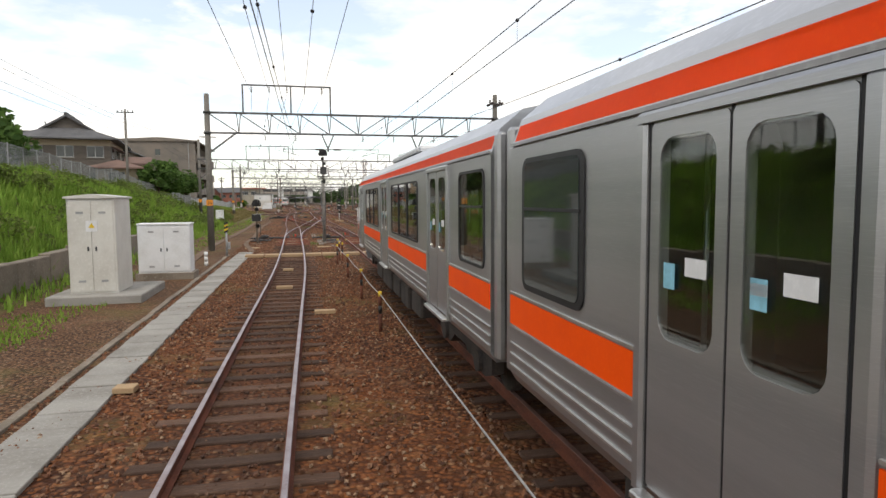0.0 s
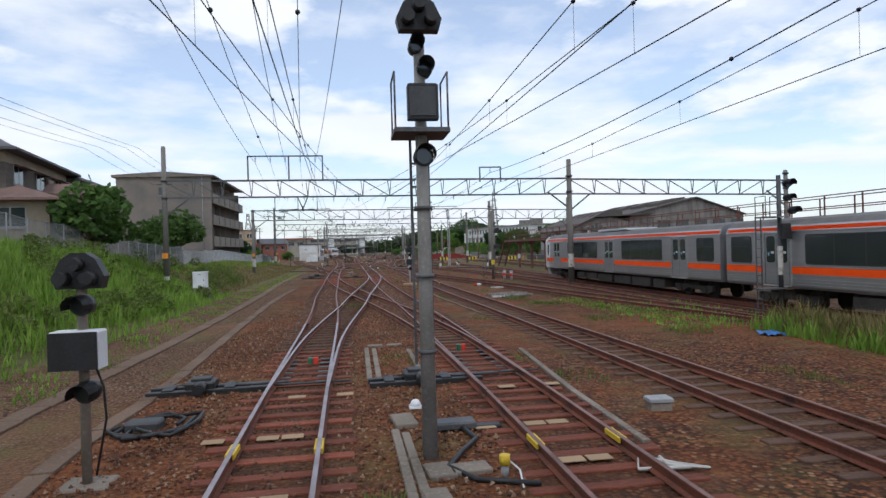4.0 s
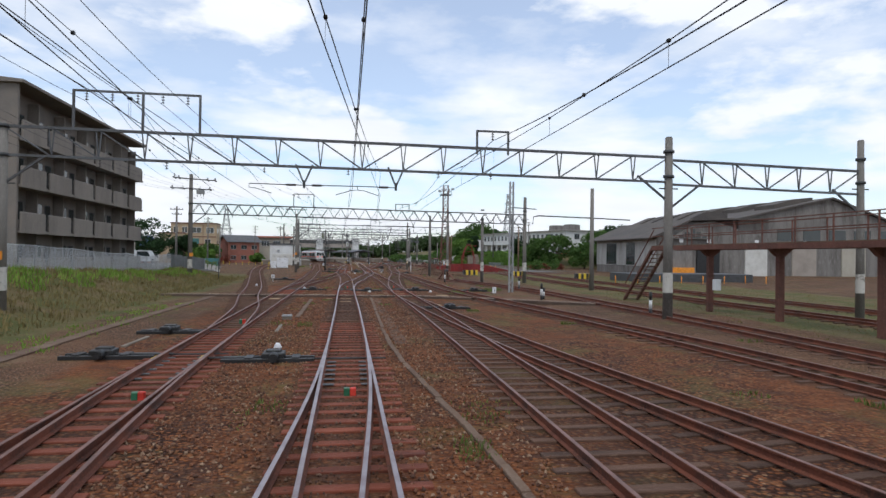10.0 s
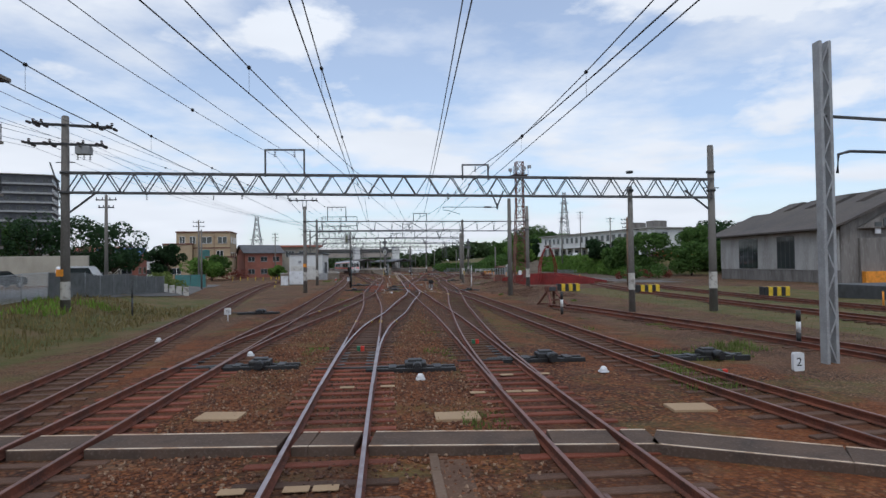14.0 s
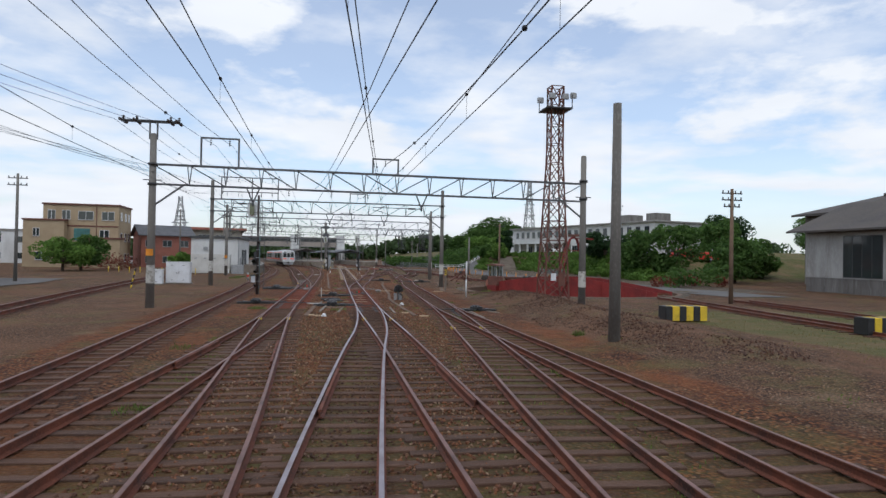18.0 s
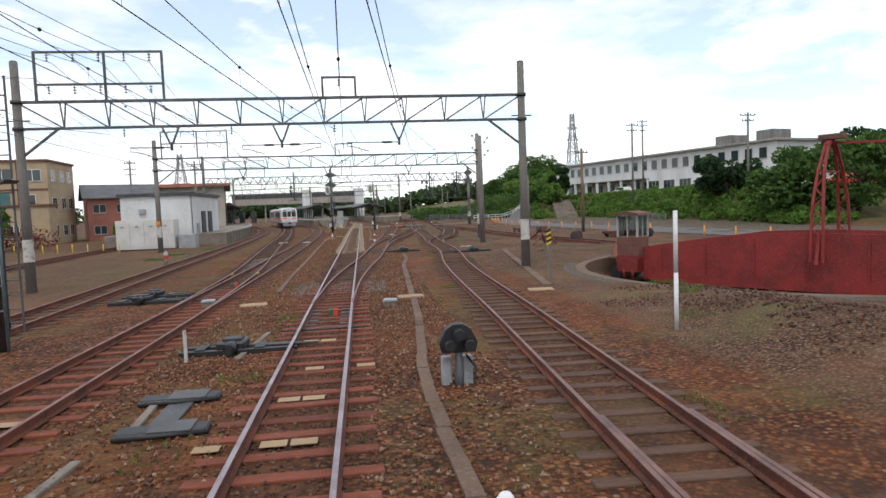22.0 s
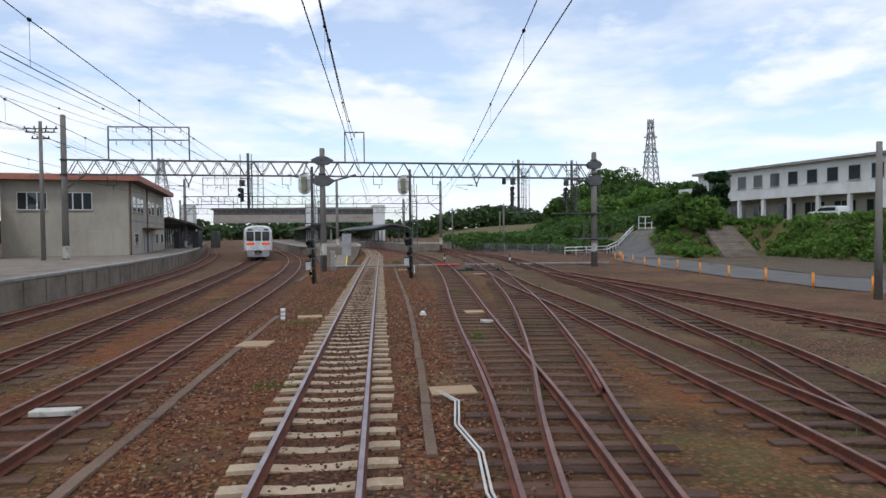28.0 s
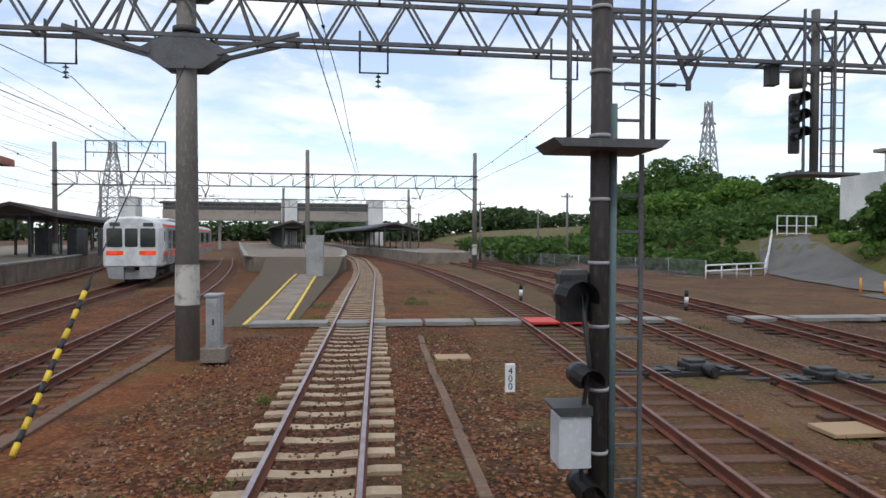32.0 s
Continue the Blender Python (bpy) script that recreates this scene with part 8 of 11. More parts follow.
def beige_house():
    """A stepped three-storey house: tall block, lower wing and a low front block."""
    t = thing("house", "three-storey beige house with flat stepped roofs and dark cornices", "house", (-37.5, 262.0, -0.2), 4)
    for x0, x1, y0, y1, h in ((-5.9, 5.9, 0, 9, 10.7), (-8.4, -2.2, -1.4, 0.02, 7.9), (1.0, 6.7, -2.4, 0.02, 4.9)):
        bm = bm_new()
        box(bm, x0, x1, y0, y1, -0.5, h)
        part("wall", bm, M["beige"], t)
        bm = bm_new()
        bbox(bm, x0 - 0.2, x1 + 0.2, y0 - 0.2, y1 + 0.2, h, h + 0.28, 0.03)
        part("cornice", bm, M["rustpaint"], t, "dark brown roof cornice")
    bm = bm_new()
    box(bm, -2.2, 5.9, -0.06, 0.0, 7.0, 7.25)
    part("string_course", bm, M["rustpaint"], t)
    for a, b, z0, z1, y in ((-5.2, -4.0, 8.2, 9.8, 0), (-3.0, -1.7, 8.2, 9.8, 0), (-0.5, 1.9, 8.2, 9.7, 0), (3.2, 5.2, 8.2, 9.7, 0), (2.9, 4.4, 5.0, 6.5, 0), (-6.9, -5.9, 5.2, 6.6, -1.4), (2.0, 3.2, 1.2, 2.6, -2.4), (-6.5, -4.5, 1.2, 2.6, -1.4)):
        window(t, a, b, y, z0, z1, "y", -1, "white", 2)
    bm = bm_new()
    bbox(bm, -1.1, 1.4, -0.12, 0.0, 4.6, 6.7, 0.03)
    part("balcony_screen", bm, M["teal"], t, "green balcony screen")
    bm = bm_new()
    bbox(bm, -1.4, 1.0, -1.3, 0.0, 3.3, 4.5, 0.05)
    part("balcony", bm, M["beige"], t)
    for y in (1.2, 4.2, 6.6):
        for z in (1.0, 4.6, 8.2):
            window(t, y, y + 1.3, 5.9, z, z + 1.5, "x", 1, "white", 2)
    bm = bm_new()
    tube(bm, [(2.4, -0.08, 0), (2.4, -0.08, 10.6)], 0.06, 6)
    part("downpipe", bm, M["rustpaint"], t)


beige_house()
gable_house("house", "red rendered house with grey tiled roof", -27.5, 275.0, -0.2, 9.0, 9.0, 6.0, 8.0, "brick", "tileroof", 25, False)
tw = flat_house("apartment_tower", "dark grey high-rise block of flats far behind trees", -146, 372, -0.2, 38, 20, 39, "towergrey", 20, 11, 9, 0.6)
for i in range(1, 11):
    bm = bm_new()
    bbox(bm, -19.7, 19.7, -10.9, 10.9, i * 3.55 - 0.35, i * 3.55 + 0.35, 0.05)
    part("floor_band", bm, M["greybox"], tw)
flat_house("low_building", "white low building beyond the houses", -62, 300, -0.2, 22, 14, 7, "whitewall", 10, 2, 5)
flat_house("low_building", "grey low building beyond the houses", -75, 270, -0.2, 18, 12, 6, "balcony", 10, 2, 4)
gable_house("house", "small house with red roof beyond the car park", -52, 245, 0.2, 9, 8, 4.6, 6.6, "whitewall", "eave", 20, False)
gable_house("house", "small brick house with a blue sheet roof beyond the street", -43.8, 233.0, 0.6, 7.0, 6.0, 3.4, 5.6, "brick", "blueroof", 6, False, 1, 0.5, 2)
bm = bm_new()
bbox(bm, -50.0, -30.2, 190.0, 190.3, 0.6, 4.1, 0.04)
solo("garden_wall", bm, M["creamwall"], "tall cream garden wall along the street", "wall", kind="structure")
t = thing("sheet_gate", "teal corrugated sheet gate between posts", "gate", (-19.2, 192.0, -0.1))
for i in range(4):
    bm = bm_new()
    bbox(bm, -1.8 + i * 0.9, -0.93 + i * 0.9, -0.03, 0.03, 0.05, 1.75, 0.01)
    part("sheet", bm, M["teal"], t)
for i in range(3):
    bm = bm_new()
    bar(bm, (-1.85 + i * 1.85, 0.08, -0.2), (-1.85 + i * 1.85, 0.08, 1.9), 0.09)
    part("post", bm, M["wood"], t)
t = thing("panel_fence", "row of low white precast panels at the bank foot", "fence", (0, 0, 0))
for i in range(9):
    x, y = -18.2 + i * 0.53, 171.0 + i * 0.28
    bm = bm_new()
    bbox(bm, -0.24, 0.24, -0.03, 0.03, -0.3, 0.8, 0.015)
    p = part("panel", bm, M["pale"], t)
    p.matrix_basis = pose(x, y, ground_z(x, y), 0, 0, 28)
t = thing("crane_boom", "tall mobile crane boom far behind the houses", "crane", (-118.0, 372.0, 0.0))
for a, b, w in (((0, 0, 0), (-6.0, 0, 36), 0.9), ((-6.0, 0, 35.5), (-9.0, 0, 44.5), 0.5)):
    for s in (-w / 2, w / 2):
        bm = bm_new()
        bar(bm, (a[0] + s, 0, a[2]), (b[0] + s * 0.6, 0, b[2]), 0.22)
        part("boom_chord", bm, M["darksteel"], t)
    bm = bm_new()
    for i in range(16):
        p, q = i / 16, (i + 1) / 16
        bar(bm, (a[0] + (b[0] - a[0]) * p - w / 2, 0, a[2] + (b[2] - a[2]) * p), (a[0] + (b[0] - a[0]) * q + w / 2, 0, a[2] + (b[2] - a[2]) * q), 0.12)
    part("boom_lacing", bm, M["darksteel"], t)
gable_house("house", "small house with dark roof beyond the car park", -46, 226, 0.2, 9, 8, 3.6, 5.2, "creamwall", "tileroof", 15, False, 1, 0.6, 2)


def equipment_building():
    t = thing("equipment_building", "white windowless equipment building with flat roof", "building", (-11.3, 244.5, -0.2))
    bm = bm_new()
    box(bm, -3.2, 3.2, -6.0, 6.0, -0.3, 4.95)
    part("wall", bm, M["whitewall"], t)
    bm = bm_new()
    bbox(bm, -3.45, 3.45, -6.25, 6.25, 4.95, 5.25, 0.04)
    part("roof", bm, M["darksteel"], t)
    bm = bm_new()
    bbox(bm, -1.5, -0.9, -6.25, -6.0, 3.3, 3.75, 0.03)
    part("vent_hood", bm, M["greybox"], t)
    for y, w, z1, m in ((-3.6, 1.0, 2.2, "greybox"), (-1.2, 1.6, 3.4, "darksteel"), (1.6, 1.6, 3.4, "darksteel")):
        bm = bm_new()
        bbox(bm, 3.2, 3.3, y - w / 2, y + w / 2, 0.1, z1, 0.02)
        part("door", bm, M[m], t)
    bm = bm_new()
    tube(bm, [(3.25, -5.7, 0), (3.25, -5.7, 4.9)], 0.05, 6)
    part("downpipe", bm, M["greybox"], t)
    t = thing("equipment_shed", "low cream steel equipment shed with lids", "shed", (-11.1, 235.2, -0.2))
    bm = bm_new()
    bbox(bm, -2.5, 2.5, -0.8, 0.8, 0.1, 2.7, 0.03)
    part("case", bm, M["cream"], t)
    for i in range(4):
        bm = bm_new()
        bbox(bm, -2.4 + i * 1.22, -1.3 + i * 1.22, -0.84, -0.78, 0.3, 2.5, 0.01)
        d = part("door", bm, M["cream"], t)
        bm = bm_new()
        bbox(bm, -2.05 + i * 1.22, -1.75 + i * 1.22, -0.88, -0.83, 2.05, 2.2, 0.01)
        part("vent", bm, M["greybox"], d)
    bm = bm_new()
    bbox(bm, 2.7, 4.2, -0.4, 0.9, 0, 1.25, 0.03)
    part("cooling_unit", bm, M["greybox"], t)


equipment_building()


def signal_cabin():
    t = thing("signal_building", "two-storey cream station building with red-brown eaves", "building", (-13.5, 281.0, 0.8), 11)
    W, L, H = 9.6, 23.0, 6.6
    bm = bm_new()
    box(bm, -W, 0, 0, L, -1.0, H)
    part("wall", bm, M["creamwall"], t)
    bm = bm_new()
    box(bm, -W - 0.9, 0.95, -0.9, L + 0.9, H, H + 0.45)
    part("roof", bm, M["shedroof"], t)
    bm = bm_new()
    box(bm, 0.92, 1.02, -0.95, L + 0.95, H - 0.02, H + 0.48)
    box(bm, -W - 0.95, 1.02, -1.0, -0.9, H - 0.02, H + 0.48)
    part("fascia", bm, M["eave"], t)
    bm = bm_new()
    box(bm, 0.0, 0.03, 0, L, 3.1, 3.3)
    part("string_course", bm, M["concrete"], t)
    for y in (2.6, 5.0, 6.8, 11.5, 13.6, 17.5, 20.0):
        window(t, y - 0.75, y + 0.75, 0.0, 4.0, 5.4, "x", 1, "white", 2)
    for y in (3.6, 16.5, 20.5):
        window(t, y - 0.8, y + 0.8, 0.0, 0.95, 2.1, "x", 1, "white", 2)
    for y in (8.4, 10.6, 13.5):
        bm = bm_new()
        bbox(bm, 0.0, 0.08, y - 0.6, y + 0.6, -0.05, 2.15, 0.02)
        part("door", bm, M["greybox"], t)
    bm = bm_new()
    bbox(bm, 0.0, 1.1, 7.2, 15.0, 2.5, 2.65, 0.03)
    part("canopy", bm, M["rustpaint"], t)
    for x in (-8.4, -5.0):
        window(t, x, x + 2.2, 0.0, 4.1, 5.6, "y", -1, "white", 3)
    bm = bm_new()
    bbox(bm, -3.2, -1.2, -0.05, 0.02, -0.05, 2.3, 0.02)
    part("door", bm, M["creamwall"], t)
    for x, y in ((0.1, 0.4), (0.1, 9.6)):
        bm = bm_new()
        tube(bm, [(x, y, -0.5), (x, y, H)], 0.06, 6)
        part("downpipe", bm, M["rustpaint"], t)


signal_cabin()


# ---- platforms and station ----
def platform(label, inner, outer, y0, y1, top=0.98):
    """A platform between two edges x(y), with a concrete face and coping stones."""
    t = thing("platform", label, "platform", kind="structure")
    bm = bm_new()
    n = int((y1 - y0) / 3)
    rows = []
    for i in range(n + 1):
        y = y0 + (y1 - y0) * i / n
        rows.append([bm.verts.new(p) for p in ((outer(y), y, -0.3), (outer(y), y, top), (inner(y), y, top), (inner(y), y, -0.3))])
    for a, b in zip(rows, rows[1:]):
        for j in range(3):
            bm.faces.new((a[j], b[j], b[j + 1], a[j + 1]))
    bm.faces.new(rows[0])
    bm.faces.new(rows[-1][::-1])
    part("deck", bm, M["oldcon"], t)
    bm = bm_new()
    bbox(bm, -0.35, 0.06, -1.42, 1.42, 0, 0.12, 0.02)
    me = mesh("coping", bm, M["concrete"])
    y = y0 + 1.5
    while y < y1:
        for f, s in ((inner, 1), (outer, -1)):
            g = f(y + 1) - f(y - 1)
            shared("coping", me, t, Matrix.Translation((f(y), y, top - 0.05)) @ Matrix.Rotation(-math.atan(g / 2) + (0 if s > 0 else math.pi), 4, 'Z'))
        y += 2.9
    bm = bm_new()
    bbox(bm, -0.02, 0.05, -0.13, 0.13, 0, 0.95, 0.01)
    me = mesh("pilaster", bm, M["oldcon"])
    y = y0 + 1.0
    while y < min(y1, 300):
        g = inner(y + 1) - inner(y - 1)
        shared("pilaster", me, t, Matrix.Translation((inner(y), y, -0.1)) @ Matrix.Rotation(-math.atan(g / 2), 4, 'Z'))
        y += 2.0
    return t


one, two, three, bl = LINE["main_one"], LINE["main_two"], LINE["main_three"], LINE["branch_left"]
platform("weathered concrete platform beside the cream building", lambda y: one(y) - 1.6, lambda y: one(y) - 13 - 0.06 * (y - 240), 239, 370)
platform("island platform between the curved lines", lambda y: min(three(y) - 1.6, 5.6), lambda y: max(two(y) + 1.6, 1.2 - 0.5 * (y - 303)), 308, 420)
yr = LINE["yard_right"]
platform("low far platform with a gabled canopy", lambda y: (yr(y) if y < 350 else three(y) - 0.1) + 8.2 - 1.2 * sm(330, 322, y), lambda y: (yr(y) if y < 350 else three(y) - 0.1) + 1.75, 322, 420)
def ramp_z(y):
    return -0.17 + 0.30 * sm(277, 300, y) + 0.82 * sm(299, 309, y)


bm = bm_new()
rows = []
for i in range(17):
    y = 277 + i * 2.0
    k = (y - 277) / 22
    rows.append([bm.verts.new(p) for p in ((3.3 - 2.6 * k, y, -0.3), (3.3 - 2.6 * k, y, ramp_z(y)), (5.6 + 0.0 * k, y, ramp_z(y)), (5.6, y, -0.3))])
for a, b in zip(rows, rows[1:]):
    for q in range(3):
        bm.faces.new((a[q], b[q], b[q + 1], a[q + 1]))
bm.faces.new(rows[0])
bm.faces.new(rows[-1][::-1])
solo("platform_ramp", bm, M["sand"], "sandy ramp sloping up to the island platform", "ramp")
for x0, x1 in ((4.03, 2.95), (5.26, 4.3)):
    bm = bm_new()
    rows = [[bm.verts.new((x0 + (x1 - x0) * i / 11 + dx, 277.4 + 2 * i, ramp_z(277.4 + 2 * i) + 0.012)) for dx in (0, 0.12)] for i in range(12)]
    for a, b in zip(rows, rows[1:]):
        bm.faces.new((a[0], a[1], b[1], b[0]))
    solo("yellow_line", bm, M["yellow"], "painted yellow line on the platform ramp", "painted line", "ramp lines")
bm = bm_new()
rows = [[bm.verts.new((x0 + (4.2 - 5.1) * i / 11, 277.4 + 2 * i, ramp_z(277.4 + 2 * i) + 0.006)) for x0 in (4.15, 5.2)] for i in range(12)]
for a, b in zip(rows, rows[1:]):
    bm.faces.new((a[0], a[1], b[1], b[0]))
solo("ramp_path", bm, M["oldcon"], "grey concrete path between the yellow lines", "path", kind="structure")


def canopy(label, f, y0, y1, z=4.1, w=2.6, roof="shedroof"):
    t = thing("platform_canopy", label, "canopy", group="platform canopies")
    bm = bm_new()
    n = int((y1 - y0) / 5)
    rows = []
    for i in range(n + 1):
        y = y0 + (y1 - y0) * i / n
        x = f(y)
        rows.append([bm.verts.new(p) for p in ((x - w, y, z), (x, y, z + 0.85), (x + w, y, z), (x + w, y, z - 0.25), (x, y, z + 0.6), (x - w, y, z - 0.25))])
    for a, b in zip(rows, rows[1:]):
        for j in range(6):
            bm.faces.new((a[j], a[(j + 1) % 6], b[(j + 1) % 6], b[j]))
    bm.faces.new(rows[0])
    bm.faces.new(rows[-1][::-1])
    part("roof", bm, M[roof], t)
    for i in range(n + 1):
        y = y0 + 0.6 + (y1 - y0 - 1.2) * i / n
        for s in (-1.2, 1.2):
            bm = bm_new()
            bar(bm, (f(y) + s, y, 0.9), (f(y) + s, y, z + 0.2), 0.16)
            part("column", bm, M["darksteel"], t)
        bm = bm_new()
        bar(bm, (f(y) - w + 0.2, y, z - 0.1), (f(y) + w - 0.2, y, z - 0.1), 0.14)
        part("cross_beam", bm, M["darksteel"], t)


canopy("dark roofed canopy on the side platform", lambda y: one(y) - 5.2, 306, 372, 4.2, 3.2)
canopy("dark canopy on the island platform", lambda y: (two(y) + three(y)) / 2 + 0.2, 342, 405, 3.9, 3.0)
canopy("gabled canopy on the far platform", lambda y: three(y) + 5.6 + 0.4 * sm(345, 330, y), 342, 410, 3.75, 3.8, "tileroof")
for x in (-9.6, -12.0, -14.5):
    bm = bm_new()
    bbox(bm, x - 5, x - 4.2, 312, 314, 0.9, 3.2, 0.05)
    solo("platform_kiosk", bm, M["darksteel"], "dark kiosk under the platform canopy", "kiosk", "platform kiosks")


def footbridge():
    t = thing("station_footbridge", "long covered station footbridge with pale lift towers", "footbridge", (0, 386, 0), 6)
    bm = bm_new()
    box(bm, -32, 7, -1.8, 1.8, 5.6, 5.9)
    part("deck", bm, M["concrete"], t)
    bm = bm_new()
    box(bm, -32, 7, -1.8, -1.65, 5.9, 7.6)
    part("side_panel", bm, M["balcony"], t)
    bm = bm_new()
    prism(bm, [(-2.2, 8.8), (2.2, 8.8), (2.2, 9.0), (0, 9.3), (-2.2, 9.0)], "x", -32.5, 7.5)
    part("roof", bm, M["shedroof"], t)
    for i in range(20):
        bm = bm_new()
        bar(bm, (-31.5 + i * 2, -1.72, 7.5), (-31.5 + i * 2, -1.72, 8.9), 0.12)
        part("mullion", bm, M["darksteel"], t)
    bm = bm_new()
    box(bm, -32, 7, -1.4, -1.36, 7.5, 8.85)
    part("glazing", bm, M["glass"], t)
    for x in (-38, -8.8, 8.0):
        bm = bm_new()
        bbox(bm, x - 1.5, x + 1.5, -2.4, 2.4, 0, 10.0, 0.1)
        part("lift_tower", bm, M["whitewall"], t)
    for x in (-22, -4):
        bm = bm_new()
        bar(bm, (x, 0, 0), (x, 0, 5.6), 0.5)
        part("pier", bm, M["concrete"], t)


footbridge()


def shed():
    """Workshop: a low white-walled range with a small gable in front of a wide hall with roof monitors."""
    t = thing("workshop", "weathered railway workshop with grey roof and doors", "workshop")
    t.matrix_basis = Matrix.Translation((-4.4, 15.0, -0.2)) @ Matrix.Diagonal((1.35, 1.0, 1.2, 1))
    bm = bm_new()
    prism(bm, [(43, 0), (58, 0), (58, 5.2), (50.5, 7.5), (47.2, 7.3), (43, 5.2)], "y", 162.4, 187)
    part("low_range", bm, M["shedwall"], t)
    bm = bm_new()
    prism(bm, [(41.8, 4.95), (43, 5.45), (47.2, 7.5), (58, 7.9), (58, 8.1), (47.2, 7.75), (43, 5.65), (41.8, 5.1)], "y", 161.5, 188)
    part("low_roof", bm, M["shedroof"], t)
    bm = bm_new()
    box(bm, 42.94, 43.0, 162.6, 187, 1.2, 4.9)
    part("white_wall", bm, M["shedpanel"], t)
    for y, w in ((171.8, 1.7), (179.9, 2.2)):
        window(t, y - w, y + w, 42.94, 1.3, 4.6, "x", -1, "darksteel", 4, False)
    bm = bm_new()
    prism(bm, [(54, 0), (76.2, 0), (76.2, 7.45), (66.8, 11.0), (54, 7.8)], "y", 163, 205)
    part("hall", bm, M["shedwall"], t)
    bm = bm_new()
    prism(bm, [(53.0, 7.6), (66.8, 11.05), (76.6, 7.35), (76.6, 7.6), (66.8, 11.3), (53.0, 7.85)], "y", 162.4, 206)
    part("hall_roof", bm, M["shedroof"], t)
    for i in range(4):
        bm = bm_new()
        y = 166 + i * 10
        prism(bm, [(60.5, 9.6), (66.0, 10.9), (66.0, 11.5), (63.4, 11.2), (60.5, 10.3)], "y", y, y + 5.5)
        part("roof_monitor", bm, M["shedroof"], t)
    for i in range(5):
        y = 164 + i * 4.6
        bm = bm_new()
        prism(bm, [(47.6, 7.7), (53, 7.9), (53, 8.7), (50.3, 9.0)], "y", y, y + 3)
        part("roof_vent", bm, M["shedroof"], t)
    bm = bm_new()
    prism(bm, [(44.4, 5.0), (50.4, 5.0), (47.4, 6.9)], "y", 161.8, 162.4)
    g = part("front_gable", bm, M["shedwall"], t)
    for i in range(5):
        x = 45.9 + i * 0.75
        h = 1.2 - abs(x - 47.4) * 0.55
        bm = bm_new()
        box(bm, x - 0.3, x + 0.3, 161.74, 161.8, 5.15, 5.15 + max(0.3, h))
        part("gable_pane", bm, M["glass"], g)
    # bay fronts; the black one paints the dark inside of an open doorway
    for x, w, m in ((46.0, 3.0, "shedwall"), (49.6, 3.0, "black"), (56.0, 3.0, "cream"), (63, 3.4, "balcony"), (70, 3.4, "creamwall")):
        bm = bm_new()
        bbox(bm, x - w / 2, x + w / 2, 162.1 if x < 57 else 162.8, 162.5 if x < 57 else 163.1, 0, 4.1, 0.03)
        d = part("shutter_door", bm, M[m], t)
        bm = bm_new()
        bbox(bm, x - 0.25, x + 0.25, 161.98 if x < 57 else 162.7, 162.08 if x < 57 else 162.8, 4.5, 5.0, 0.01)
        part("bay_plate", bm, M["white"], t)
    for i in range(5):
        x = 60.5 + i * 3.6
        bm = bm_new()
        box(bm, x - 1.2, x + 1.2, 162.93, 163.0, 5.0, 6.6)
        part("clerestory", bm, M["glass"], t)
    bm = bm_new()
    bbox(bm, 44.5, 47.5, 161.4, 162.0, 0, 1.1, 0.02)
    part("orange_guard", bm, M["orange"], t)
    bm = bm_new()
    bbox(bm, 36.5, 52, 150.5, 156.5, 0, 0.95, 0.03)
    solo("loading_dock", bm, M["darksteel"], "low black loading dock before the workshop", "dock", at=(0, 0, -0.2))


shed()


def office():
    t = thing("office_building", "long white two-storey office building with dark windows", "building", (67.2, 258, 3.6), 15.2)
    L, D = 53.0, 13.0
    bm = bm_new()
    box(bm, 0, D, 0, L, 2.9, 6.7)
    part("upper_wall", bm, M["whitewall"], t)
    bm = bm_new()
    box(bm, 2.2, D, 26.5, L, -1.5, 2.9)
    part("recessed_wall", bm, M["creamwall"], t)
    bm = bm_new()
    box(bm, 0.02, D, 0, 26.5, -1.5, 2.9)
    part("lower_wall", bm, M["whitewall"], t)
    bm = bm_new()
    box(bm, 0.5, D - 2, L, L + 4.5, -1.5, 4.2)
    box(bm, 0.5, 0.7, L, L + 4.5, 4.2, 5.1)
    part("annex", bm, M["whitewall"], t, "low white annex with a roof terrace")
    bm = bm_new()
    bbox(bm, -0.7, D + 0.5, -0.6, L + 0.6, 6.7, 7.0, 0.05)
    part("roof", bm, M["concrete"], t)
    for i in range(20):
        y = 1.6 + i * (L - 2.4) / 20
        window(t, y, y + 1.35, 0.0, 4.35, 5.95, "x", -1, "greybox", 1)
    for i in range(7, 14):
        bm = bm_new()
        bar(bm, (0.25, 0.5 + i * L / 14, -1.5), (0.25, 0.5 + i * L / 14, 2.9), 0.4)
        part("column", bm, M["whitewall"], t)
    for i in range(13):
        y = 1.2 + i * L / 14
        window(t, y, y + 2.6, 2.2 if i > 6 else 0.02, 0.3, 2.3, "x", -1, "greybox", 3, False)
    for x in (3, 8):
        window(t, x, x + 1.8, 0.0, 4.3, 5.9, "y", -1, "greybox", 2)
        window(t, x, x + 1.8, 0.0, 0.3, 2.0, "y", -1, "greybox", 2)
    for y in (4, 12):
        bm = bm_new()
        bbox(bm, 4, 8, y, y + 3.0, 7.0, 8.9, 0.1)
        part("roof_house", bm, M["shedwall"], t)


office()


